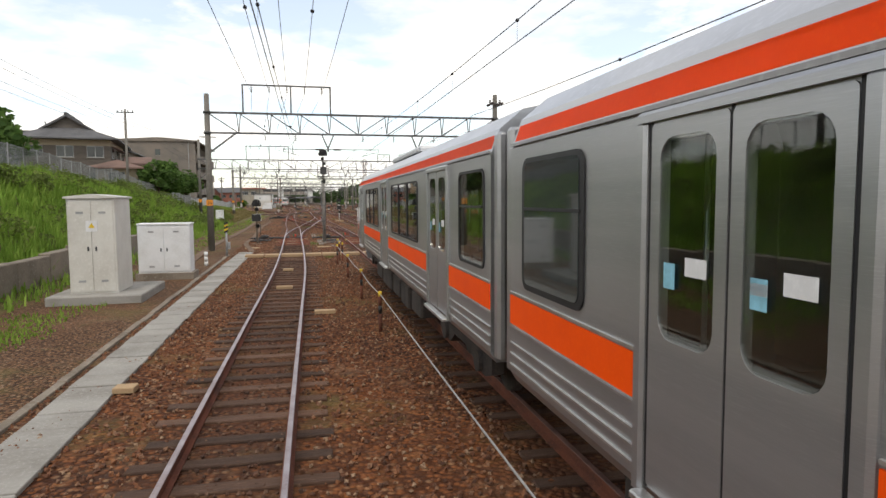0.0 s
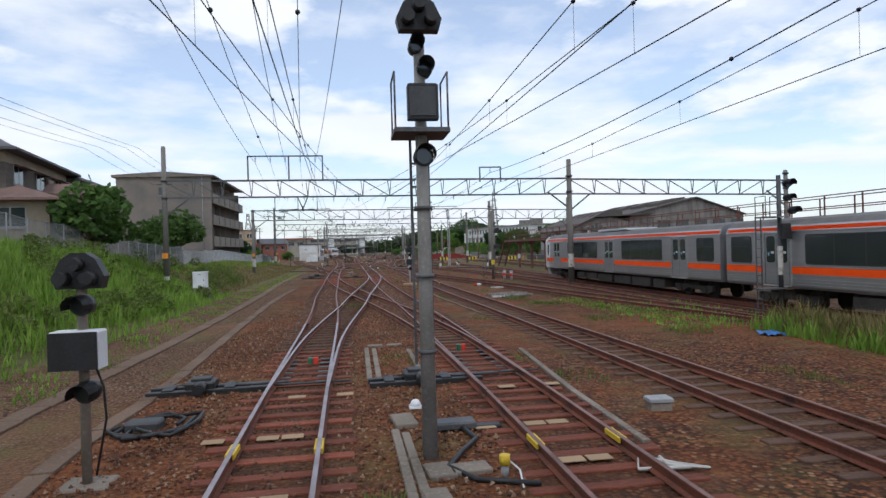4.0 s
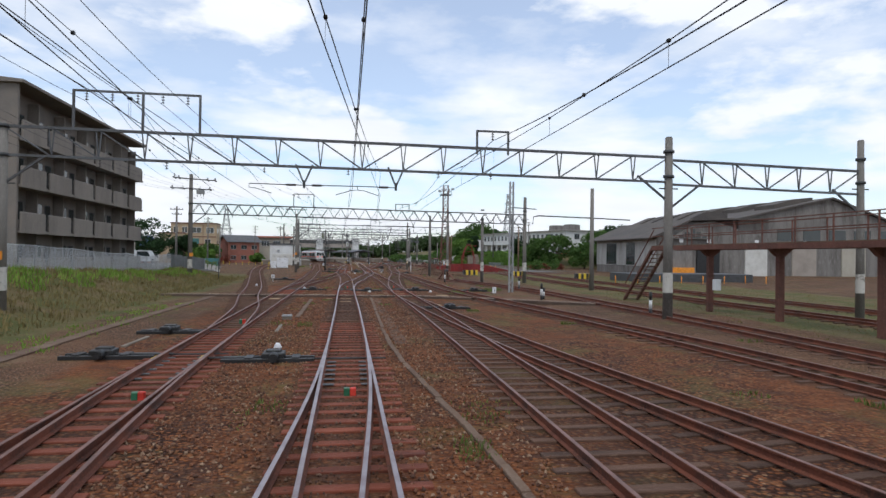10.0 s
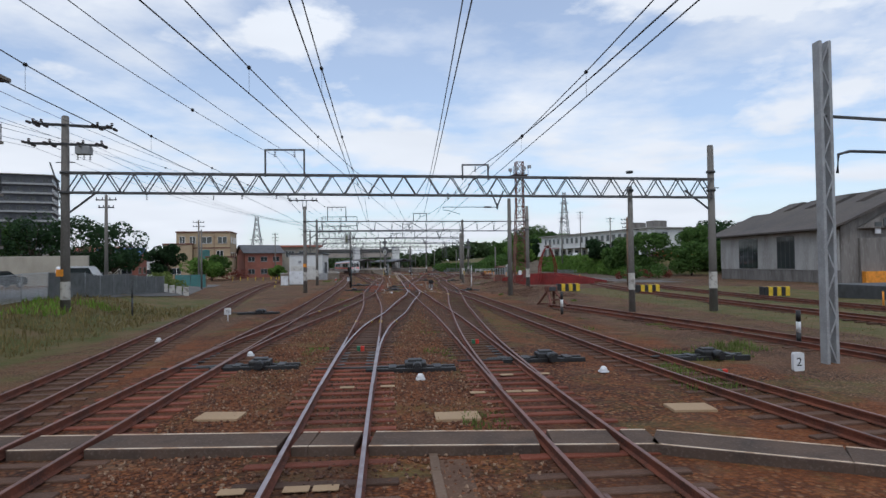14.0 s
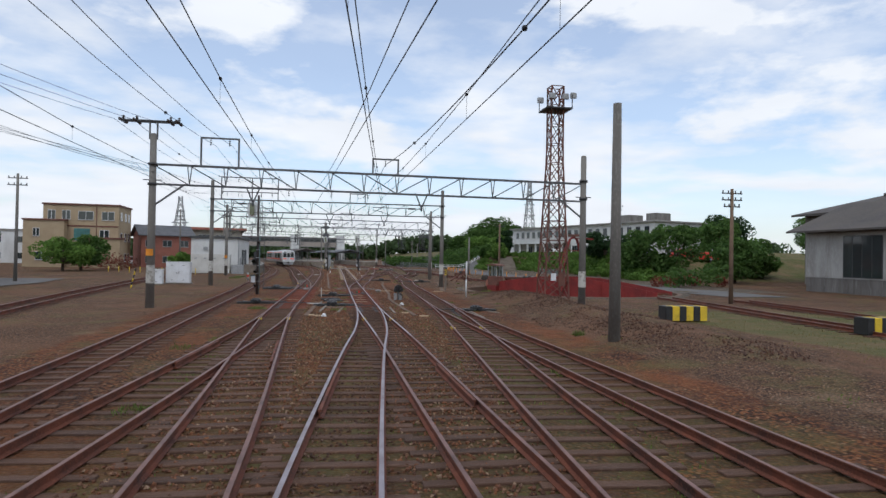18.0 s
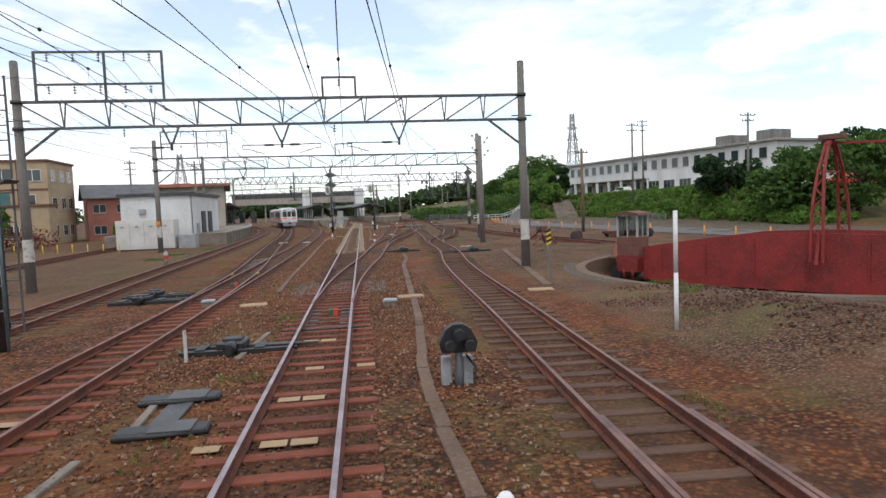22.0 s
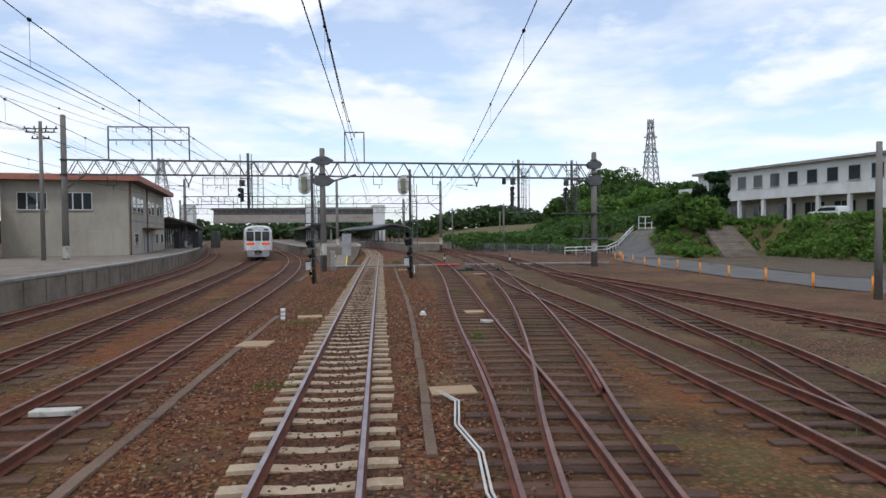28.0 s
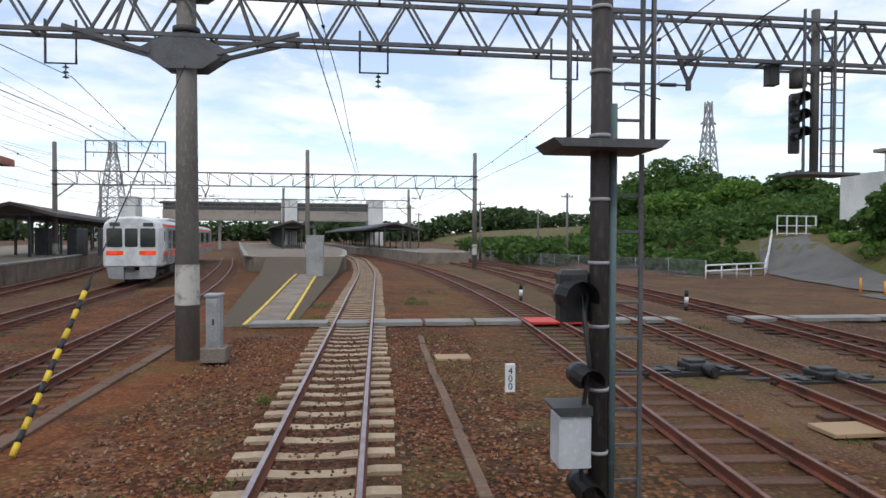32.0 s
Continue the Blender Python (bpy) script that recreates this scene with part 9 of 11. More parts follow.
# ---- depot walkway, tank, turntable, tower ----
def walkway():
    t = thing("inspection_walkway", "rust-red steel inspection walkway with rails and stairs", "walkway", (22.9, 0, -0.2))
    y0, y1 = 40.0, 117.5
    bm = bm_new()
    box(bm, -0.75, 0.75, y0, y1, 3.5, 3.56)
    part("deck", bm, M["wood"], t)
    for s in (-0.75, 0.75):
        bm = bm_new()
        box(bm, s - 0.05, s + 0.05, y0, y1, 3.28, 3.52)
        part("girder", bm, M["rustpaint"], t)
        for z in (4.1, 4.6):
            bm = bm_new()
            bar(bm, (s, y0, z), (s, y1, z), 0.045)
            part("handrail", bm, M["rustpaint"], t)
        y = y0
        while y <= y1:
            bm = bm_new()
            bar(bm, (s, y, 3.5), (s, y, 4.62), 0.05)
            part("baluster", bm, M["rustpaint"], t)
            y += 2.1
    y = y0 + 1
    while y < y1:
        bm = bm_new()
        bar(bm, (0, y, 0), (0, y, 3.3), 0.26)
        c = part("column", bm, M["rustpaint"], t)
        bm = bm_new()
        prism(bm, [(-0.6, 3.3), (0.6, 3.3), (0.2, 2.95), (-0.2, 2.95)], "y", y - 0.12, y + 0.12)
        part("bracket", bm, M["rustpaint"], c)
        y += 5.5
    for s in (-0.45, 0.45):
        bm = bm_new()
        bar(bm, (s - 0.2, y1, 3.5), (s - 0.2, y1 + 4.0, 0), 0.16)
        part("stringer", bm, M["rustpaint"], t)
        bm = bm_new()
        bar(bm, (s - 0.2, y1, 4.5), (s - 0.2, y1 + 4.0, 1.0), 0.05)
        part("stair_rail", bm, M["rustpaint"], t)
    for i in range(14):
        bm = bm_new()
        box(bm, -0.65, 0.25, y1 + 0.1 + i * 0.28, y1 + 0.36 + i * 0.28, 3.25 - i * 0.245, 3.3 - i * 0.245)
        part("tread", bm, M["wood"], t)
    bm = bm_new()
    bbox(bm, -0.55, -0.3, 111, 111.4, 1.2, 1.75, 0.02)
    part("switch_box", bm, M["white"], t)


walkway()
t = thing("storage_tank", "white horizontal storage tank on saddles", "tank", (48.6, 120, -0.2))
bm = bm_new()
tube(bm, [(-4.4, 0, 1.6), (-4.1, 0, 1.6)], 0.5, 20, 0.95)
tube(bm, [(-4.1, 0, 1.6), (4.1, 0, 1.6)], 0.95, 20)
tube(bm, [(4.1, 0, 1.6), (4.4, 0, 1.6)], 0.95, 20, 0.5)
part("shell", bm, M["white"], t)
for x in (-2.6, 2.6):
    bm = bm_new()
    box(bm, x - 0.2, x + 0.2, -0.8, 0.8, 0, 0.9)
    part("saddle", bm, M["concrete"], t)
for i in range(6):
    bm = bm_new()
    bar(bm, (-4 + i * 1.6, -2, 0), (-4 + i * 1.6, -2, 3.6), 0.08)
    part("cage_post", bm, M["greybox"], t)


def turntable():
    cx, cy, r = TT
    bm = bm_new()
    n = 64
    rings = []
    for rad, z in ((r, -1.3), (r, -0.16), (r + 0.4, -0.16), (r + 0.4, -1.3)):
        rings.append([bm.verts.new((cx + rad * math.cos(6.28319 * i / n), cy + rad * math.sin(6.28319 * i / n), z)) for i in range(n)])
    for a, b in zip(rings, rings[1:]):
        for i in range(n):
            bm.faces.new((a[i], a[(i + 1) % n], b[(i + 1) % n], b[i]))
    rim = bm_new()
    outer = [[rim.verts.new((cx + rad * math.cos(6.28319 * i / n), cy + rad * math.sin(6.28319 * i / n), z)) for i in range(n)] for rad, z in ((r + 0.4, -0.2), (r + 0.4, -0.165), (r + 0.9, -0.15), (r + 1.4, -0.3))]
    for p, q in zip(outer, outer[1:]):
        for i in range(n):
            rim.faces.new((p[i], p[(i + 1) % n], q[(i + 1) % n], q[i]))
    solo("pit_rim", rim, M["sand"], "sandy earth ring round the turntable pit", "earth rim", kind="structure")
    solo("turntable_pit", bm, M["dirtcon"], "round concrete turntable pit wall", "turntable pit", kind="structure")
    a = math.atan2(-6.0, 4.3)
    t = thing("turntable", "rust-red girder locomotive turntable with a control cab", "turntable", (cx, cy, -0.2), math.degrees(a))
    TOP = ((-6.9, 0.46), (-6.0, 0.62), (-2.4, 1.08), (0, 1.14), (2.4, 1.08), (6.0, 0.62), (8.9, 0.2))
    for s in (-1.3, 1.3):
        bm = bm_new()
        prism(bm, list(TOP) + [(8.9, -0.55), (6.0, -0.98), (-6.0, -0.98), (-6.9, -0.8)], "y", s - 0.05, s + 0.05)
        g = part("girder", bm, M["ttred"], t)
        for p, q in zip(TOP, TOP[1:]):
            bm = bm_new()
            bar(bm, (p[0], s, p[1]), (q[0], s, q[1]), 0.3, 0.07)
            part("flange", bm, M["ttred"], g)
        for i in range(8):
            bm = bm_new()
            x = -6.0 + i * 2.0
            k = [v[1] + (w[1] - v[1]) * (x - v[0]) / (w[0] - v[0]) for v, w in zip(TOP, TOP[1:]) if v[0] <= x <= w[0]][0]
            bar(bm, (x, s + math.copysign(0.075, s), -0.5), (x, s + math.copysign(0.075, s), k), 0.07)
            part("stiffener", bm, M["ttred"], g)
    bm = bm_new()
    box(bm, -8.9, 8.9, -1.15, 1.15, 0.05, 0.12)
    part("deck", bm, M["wood"], t)
    for s in (-0.5665, 0.5665):
        bm = bm_new()
        box(bm, -9.0, 9.0, s - 0.03, s + 0.03, 0.12, 0.26)
        part("rail", bm, M["rust"], t)
    for x in (-8.6, 8.6):
        for s in (-0.9, 0.9):
            bm = bm_new()
            tube(bm, [(x, s - 0.08, -0.72), (x, s + 0.08, -0.72)], 0.33, 16)
            part("wheel", bm, M["darksteel"], t)
    # lattice arch over the middle of the bridge
    CH = ((1.75, 0.2), (1.62, 2.3), (1.2, 3.6), (0.55, 4.6), (0.0, 4.85))
    for s in (-1, 1):
        for dx in (-0.22, 0.22):
            bm = bm_new()
            for p, q in zip(CH, CH[1:]):
                bar(bm, (0.4 + dx * min(1, (5.6 - p[1]) / 4), s * p[0], p[1]), (0.4 + dx * min(1, (5.6 - q[1]) / 4), s * q[0], q[1]), 0.09)
            part("arch_leg", bm, M["ttred"], t)
        for i in range(9):
            z0, z1 = 1.1 + i * 0.38, 1.48 + i * 0.38
            ya, yb = ([p[0] + (q[0] - p[0]) * (z - p[1]) / (q[1] - p[1]) for p, q in zip(CH, CH[1:]) if p[1] <= z <= q[1]][0] for z in (z0, z1))
            k = 0.22 if i % 2 else -0.22
            bm = bm_new()
            bar(bm, (0.4 - k * min(1, (5.6 - z0) / 4), s * ya, z0), (0.4 + k * min(1, (5.6 - z1) / 4), s * yb, z1), 0.045)
            part("arch_lacing", bm, M["ttred"], t)
        bm = bm_new()
        bar(bm, (0.4, s * 1.42, 1.3), (0.4, s * 1.75, 0.1), 0.12)
        part("arch_foot", bm, M["ttred"], t)
    bm = bm_new()
    bar(bm, (0.1, 0, 4.72), (2.3, 0.2, 4.62), 0.1)
    bar(bm, (0.4, -1.2, 3.6), (0.4, 1.2, 3.6), 0.07)
    part("arch_arm", bm, M["ttred"], t)
    bm = bm_new()
    bbox(bm, 0.0, 0.9, -0.25, 0.25, 4.85, 5.05, 0.03)
    part("collector_box", bm, M["rustpaint"], t)
    cab = thing("control_cab", "small rusty turntable control cab with windows and a worn cover", "cab", (20.75, 203.0, 0.0), math.degrees(a))
    bm = bm_new()
    bbox(bm, -0.55, 0.55, -0.5, 0.5, 0.02, 0.9, 0.03)
    part("lower_body", bm, M["rustpaint"], cab, "rust-streaked red steel lower body")
    bm = bm_new()
    prism(bm, [(-0.5, -0.72), (0.5, -0.72), (0.56, -0.1), (0.5, 0.05), (-0.5, 0.05), (-0.56, -0.1)], "y", -0.55, 0.55)
    tube(bm, [(-0.2, -0.5, -0.98), (-0.2, -0.5, -0.6)], 0.07, 8)
    tube(bm, [(0.25, -0.5, -0.98), (0.25, -0.5, -0.6)], 0.07, 8)
    part("drive_case", bm, M["ttred"], cab)
    bm = bm_new()
    prism(bm, [(-0.8, -0.05), (-0.53, 0.0), (-0.53, 0.58), (-0.68, 0.55), (-0.8, 0.3)], "y", -0.45, 0.55)
    part("drive_cover", bm, M["eave"], cab, "peeling cream cover")
    for x in (-0.5, 0.5):
        for y in (-0.45, 0.45):
            bm = bm_new()
            bar(bm, (x, y, 0.9), (x, y, 1.9), 0.085)
            part("corner_post", bm, M["greybox"], cab)
    for x0, x1, y0, y1 in ((-0.47, 0.47, -0.47, -0.45), (-0.47, 0.47, 0.45, 0.47), (-0.52, -0.50, -0.41, 0.41), (0.50, 0.52, -0.41, 0.41)):
        bm = bm_new()
        box(bm, x0, x1, y0, y1, 0.93, 1.86)
        w = part("window", bm, M["carglass"], cab)
        w.visible_shadow = False
        bm = bm_new()
        mx, my = (x0 + x1) / 2, (y0 + y1) / 2
        bar(bm, (mx, my, 0.9), (mx, my, 1.88), 0.05)
        part("mullion", bm, M["greybox"], w)
    bm = bm_new()
    prism(bm, [(-0.66, 1.9), (0.66, 1.9), (0.62, 1.99), (0, 2.1), (-0.62, 1.99)], "y", -0.6, 0.6)
    part("roof", bm, M["rustpaint"], cab)


turntable()


def tower():
    t = thing("floodlight_tower", "rusty red and white lattice floodlight tower", "lattice tower", (19.9, 184.6, 0.0))
    H, n = 14.2, 11

    def half(z):
        return 0.84 - 0.42 * min(1, z / 9.5)
    for i in range(n):
        z0, z1 = H * i / n, H * (i + 1) / n
        a, b = half(z0), half(z1)
        m = M["rustpaint"]
        for sx, sy in ((-1, -1), (1, -1), (1, 1), (-1, 1)):
            bm = bm_new()
            bar(bm, (sx * a, sy * a, z0), (sx * b, sy * b, z1), 0.09)
            part("leg", bm, m, t)
        for (px, py), (qx, qy) in (((-1, -1), (1, -1)), ((1, -1), (1, 1)), ((1, 1), (-1, 1)), ((-1, 1), (-1, -1))):
            bm = bm_new()
            bar(bm, (px * a, py * a, z0), (qx * b, qy * b, z1), 0.05)
            bar(bm, (qx * a, qy * a, z0), (px * b, py * b, z1), 0.05)
            bar(bm, (px * b, py * b, z1), (qx * b, qy * b, z1), 0.05)
            part("lattice_panel", bm, m, t)
    bm = bm_new()
    bbox(bm, -0.9, 0.9, -0.9, 0.9, 12.6, 12.68, 0.01)
    part("platform", bm, M["darksteel"], t)
    for sx in (-0.85, 0.85):
        for sy in (-0.85, 0.85):
            bm = bm_new()
            bar(bm, (sx, sy, 12.6), (sx, sy, 13.6), 0.05)
            part("guard_post", bm, M["darksteel"], t)
    for x, y, z in ((-0.5, -0.8, 13.4), (0.4, -0.8, 13.4), (1.1, -0.4, 13.6), (-1.0, 0.2, 13.3)):
        bm = bm_new()
        bbox(bm, x - 0.2, x + 0.2, y - 0.15, y + 0.1, z - 0.18, z + 0.18, 0.04)
        part("floodlight", bm, M["greybox"], t)
    for x, w, z0, z1, m in ((-0.28, 0.17, 1.2, 1.68, "white"), (0.28, 0.22, 0.85, 1.75, "rustpaint")):
        bm = bm_new()
        bbox(bm, x - w, x + w, -0.95, -0.83, z0, z1, 0.015)
        part("switch_box", bm, M[m], t)


tower()


def pylon(x, y, z, h, w, label, arms=3):
    t = thing("transmission_tower", label, "lattice tower", (x, y, z))
    n = 10

    def half(q):
        return w * (1 - 0.88 * min(1, q / (h * 0.92))) + 0.25
    for i in range(n):
        z0, z1 = h * i / n, h * (i + 1) / n
        a, b = half(z0), half(z1)
        bm = bm_new()
        for sx, sy in ((-1, -1), (1, -1), (1, 1), (-1, 1)):
            bar(bm, (sx * a, sy * a, z0), (sx * b, sy * b, z1), 0.28)
        for (px, py), (qx, qy) in (((-1, -1), (1, -1)), ((1, -1), (1, 1)), ((1, 1), (-1, 1)), ((-1, 1), (-1, -1))):
            bar(bm, (px * a, py * a, z0), (qx * b, qy * b, z1), 0.16)
            bar(bm, (qx * a, qy * a, z0), (px * b, py * b, z1), 0.16)
        part("lattice_section", bm, M["greybox"], t)
    for k in range(arms):
        zz = h * (0.58 + 0.13 * k)
        bm = bm_new()
        bar(bm, (-w * 0.95 + k * 0.3, 0, zz), (w * 0.95 - k * 0.3, 0, zz), 0.3)
        bar(bm, (-w * 0.95 + k * 0.3, 0, zz), (0, 0, zz + 1.6), 0.18)
        bar(bm, (w * 0.95 - k * 0.3, 0, zz), (0, 0, zz + 1.6), 0.18)
        part("cross_arm", bm, M["greybox"], t)


pylon(86.8, 400, 2, 33.0, 2.7, "grey steel power pylon beyond the hill")
pylon(-59, 428, -0.2, 27, 3.6, "grey steel lattice mast far behind houses", 1)


# ---- poles ----
def utility_pole(x, y, z0, top, label, arms=((0.4, 0.9),), r=0.15, lampz=None, material="polecon"):
    t = thing("utility_pole", label, "utility pole", (x, y, z0), group="utility poles")
    bm = bm_new()
    tube(bm, [(0, 0, -0.3), (0, 0, top)], r * 1.1, 12, r * 0.75)
    part("shaft", bm, M[material], t)
    for dz, w in arms:
        bm = bm_new()
        bar(bm, (-w, 0, top - dz), (w, 0, top - dz), 0.08)
        a = part("cross_arm", bm, M["darksteel"], t)
        for s in (-w * 0.9, -w * 0.35, w * 0.35, w * 0.9):
            bm = bm_new()
            tube(bm, [(s, 0, top - dz), (s, 0, top - dz + 0.2)], 0.045, 8)
            part("insulator", bm, M["porcelain"], a)
    return t


utility_pole(-14.2, 62, 3.2, 7.6, "grey utility pole above the bank", ((0.3, 0.7),), 0.12)
utility_pole(-13.5, 20, 3.2, 8.0, "grey utility pole above the bank", ((0.3, 0.7),), 0.12)
utility_pole(-17.5, 165, 0.2, 8.2, "brown utility pole beside the car park", ((0.4, 0.8), (1.0, 0.6)), 0.15)
utility_pole(-16.2, 186, -0.2, 7.0, "thin utility pole beside the siding", (), 0.1)
utility_pole(-15.3, 270.5, -0.2, 10.9, "concrete pole with crowded cross arms beside the gantry", ((0.5, 1.15), (0.75, 1.0), (1.2, 0.6)), 0.15)
utility_pole(-22.0, 205, -0.2, 9.5, "utility pole with cross arms beside houses", ((0.4, 0.8), (1.0, 0.8)), 0.14)
utility_pole(-21.3, 262, -0.2, 10.5, "utility pole with cross arms beside houses", ((0.4, 0.7), (1.2, 0.8), (1.9, 0.7)), 0.14)
utility_pole(32.0, 183.0, -0.2, 7.8, "dark utility pole with cross arms beside the road", ((0.3, 0.75), (0.75, 0.75), (1.2, 0.6)), 0.14, None, "wood")
utility_pole(50.3, 239, 2.0, 9.6, "utility pole with cross arms before the office", ((0.3, 0.9), (0.9, 0.7)), 0.14)
utility_pole(45.2, 257, 2.5, 10.5, "utility pole with cross arms before the office", ((0.3, 0.9), (1.0, 0.7)), 0.14)
utility_pole(28.9, 232, -0.2, 7.8, "dark timber utility pole beside the yard road", ((0.4, 0.6),), 0.15, None, "wood")
utility_pole(55.6, 276, 3.4, 12.5, "tall utility pole with cross arms before the office", ((0.3, 0.9), (1.0, 0.9), (1.8, 0.7)), 0.15)
utility_pole(14.6, 163.9, -0.1, 7.95, "thick dark concrete pole standing in a dirt mound", (), 0.185)
utility_pole(17.3, 222.1, -0.2, 8.1, "concrete pole with round grey insulators", (), 0.2)
utility_pole(24.1, 131.9, -0.2, 8.6, "concrete pole with a long bracket arm", (), 0.19)
utility_pole(27.6, 246.5, -0.2, 6.2, "dark pole beside the road", (), 0.14)
for x, y, z in ((27, 318, -0.2), (21, 334, -0.2), (33, 352, -0.2), (13, 345, -0.2), (16, 372, -0.2)):
    utility_pole(x, y, z, 7.2, "far grey line pole beside the tracks", ((0.4, 0.6),), 0.13)
for s, z in ((-1, 7.25), (-1, 6.35), (1, 7.05), (1, 6.1)):
    t = thing("strain_insulator", "two round grey insulators on a strain wire at the pole", "insulator", (17.3, 222.1, z), group="strain insulators of the line pole")
    bm = bm_new()
    tube(bm, [(s * 0.15, -0.05, 0.08), (s * 0.62, -0.25, 0.7)], 0.012, 6)
    part("strand", bm, M["darksteel"], t)
    for k in (0.42, 0.92):
        bm = bm_new()
        ball(bm, (s * (0.15 + 0.47 * k), -0.05 - 0.2 * k, 0.08 + 0.62 * k), 0.085, (1, 1, 1), 12, 8)
        part("ball", bm, M["greybox"], t, "round grey insulator")
bm = bm_new()
tube(bm, [(24.1, 131.9, 5.9), (19.4, 131.9, 6.0), (19.0, 131.9, 5.9), (18.95, 131.9, 5.3)], 0.05, 8)
solo("bracket_arm", bm, M["darksteel"], "long curved bracket arm on a yard pole", "bracket")
bm = bm_new()
tube(bm, [(24.1, 131.9, 5.9), (27.5, 131.9, 5.8)], 0.05, 8)
solo("bracket_arm", bm, M["darksteel"], "straight bracket arm on a yard pole", "bracket")
t = thing("lattice_pole", "grey steel lattice pole with a side arm", "lattice pole", (16.32, 128.9, -0.2))
for x in (-0.13, 0.13):
    bm = bm_new()
    bbox(bm, x - 0.045, x + 0.045, -0.14, 0.14, 0, 8.6, 0.01)
    part("leg", bm, M["greybox"], t)
for i in range(14):
    bm = bm_new()
    s = 1 if i % 2 else -1
    bar(bm, (-0.12 * s, -0.12, i * 0.61), (0.12 * s, -0.12, (i + 1) * 0.61), 0.035)
    part("lacing", bm, M["greybox"], t)
bm = bm_new()
bar(bm, (0, 0, 6.6), (2.0, 0, 6.5), 0.07)
part("arm", bm, M["darksteel"], t)


# ---- buffers, drums, scrap ----
def buffer_stop(x, y, rz, label="rusty rail-built buffer stop with a block head"):
    """Bent rails rise from both sides to one heavy block over the track."""
    t = thing("buffer_stop", label, "buffer stop", (x, y, -0.2), rz, group="buffer stops")
    for s in (-0.55, 0.55):
        for a, b in (((s * 0.35, 0, 1.0), (s, -1.3, 0.12)), ((s * 0.35, 0.05, 1.0), (s, 0.8, 0.12))):
            bm = bm_new()
            bar(bm, a, b, 0.12)
            part("brace", bm, M["rustpaint"], t)
    for z, w in ((0.45, 0.85), (0.12, 1.3)):
        bm = bm_new()
        bar(bm, (-w / 2, -0.75 if z > 0.2 else 0.8, z), (w / 2, -0.75 if z > 0.2 else 0.8, z), 0.1)
        part("tie_bar", bm, M["rustpaint"], t)
    bm = bm_new()
    bbox(bm, -0.36, 0.36, -0.24, 0.2, 0.95, 1.3, 0.05)
    part("block_head", bm, M["rustpaint"], t)
    bm = bm_new()
    bbox(bm, -0.2, 0.2, -0.34, -0.22, 1.0, 1.24, 0.02)
    part("striking_plate", bm, M["darksteel"], t)


buffer_stop(14.9, 152.2, 8)
buffer_stop(20.3, 216.4, -62, "rusty buffer stop beside the yard road")
for x, y, l in ((21.6, 171.5, 2.1), (27.0, 166, 2.0), (33.5, 158, 2.0)):
    t = thing("wheel_stop", "yellow and black striped steel stop block", "stop block", (x, y, -0.2), 0, group="striped stop blocks")
    for i in range(6):
        bm = bm_new()
        bbox(bm, -l / 2 + i * l / 6, -l / 2 + (i + 1) * l / 6, -0.35, 0.35, 0.05, 0.72, 0.02)
        part("band", bm, M["yellow" if i % 2 else "black"], t)
rng = random.Random(12)
for x, y in ((29, 219), (23.8, 219.4)):
    t = thing("wheelset", "dark rusty railway wheelset lying beside the siding", "wheelset", (x, y, -0.2), rng.uniform(0, 90), group="scrap along the siding")
    bm = bm_new()
    tube(bm, [(-0.75, 0, 0.36), (0.75, 0, 0.36)], 0.08, 10)
    part("axle", bm, M["under"], t)
    for dx in (-0.55, 0.55):
        bm = bm_new()
        tube(bm, [(dx - 0.06, 0, 0.36), (dx + 0.06, 0, 0.36)], 0.34, 18)
        tube(bm, [(dx - 0.12, 0, 0.36), (dx + 0.12, 0, 0.36)], 0.15, 12)
        part("wheel", bm, M["under"], t)
for x, y, rz in ((28.2, 222, 5), (24.5, 238.0, 60)):
    t = thing("rail_trolley", "low rust-red flat rail trolley on small wheels", "rail trolley", (x, y, -0.2), rz, group="scrap along the siding")
    bm = bm_new()
    bbox(bm, -1.2, 1.2, -0.6, 0.6, 0.36, 0.5, 0.02)
    for dy in (-0.45, 0.45):
        bar(bm, (-1.25, dy, 0.3), (1.25, dy, 0.3), 0.1)
    part("deck", bm, M["rustpaint"], t)
    for dx in (-0.8, 0.8):
        for dy in (-0.53, 0.53):
            bm = bm_new()
            tube(bm, [(dx, dy - 0.04, 0.2), (dx, dy + 0.04, 0.2)], 0.2, 14)
            part("wheel", bm, M["rust"], t)
t = thing("stay_guard", "yellow and black striped stay wire guard", "stay guard", (0, 0, 0))
a, b = Vector((3.78, 267.5, 1.86)), Vector((3.68, 265.6, -0.15))
for i in range(16):
    p, q = a.lerp(b, i / 16), a.lerp(b, (i + 1) / 16)
    bm = bm_new()
    tube(bm, [p, q], 0.04, 8)
    part("band", bm, M["yellow" if i % 2 else "black"], t)
bm = bm_new()
tube(bm, [(4.0, 271.9, 6.5), tuple(a)], 0.012, 5)
part("wire", bm, M["wire"], t)
t = thing("dwarf_signal", "low black dwarf signal on a white stand", "railway signal", (9.5, 184.4, -0.2))
bm = bm_new()
tube(bm, [(0.0, -0.02, -0.3), (0.0, -0.02, 0.6)], 0.06, 12)
part("post", bm, M["steel"], t)
for x in (-0.18, 0.15):
    bm = bm_new()
    bbox(bm, x - 0.08, x + 0.08, 0.04, 0.2, 0.02, 0.46, 0.015)
    part("relay_box", bm, M["greybox"], t, "pale grey relay box")
bm = bm_new()
tube(bm, [(0.12, 0.02, 0.5), (0.26, -0.05, 0.3), (0.22, -0.1, 0.05), (0.1, -0.2, -0.02)], 0.018, 6)
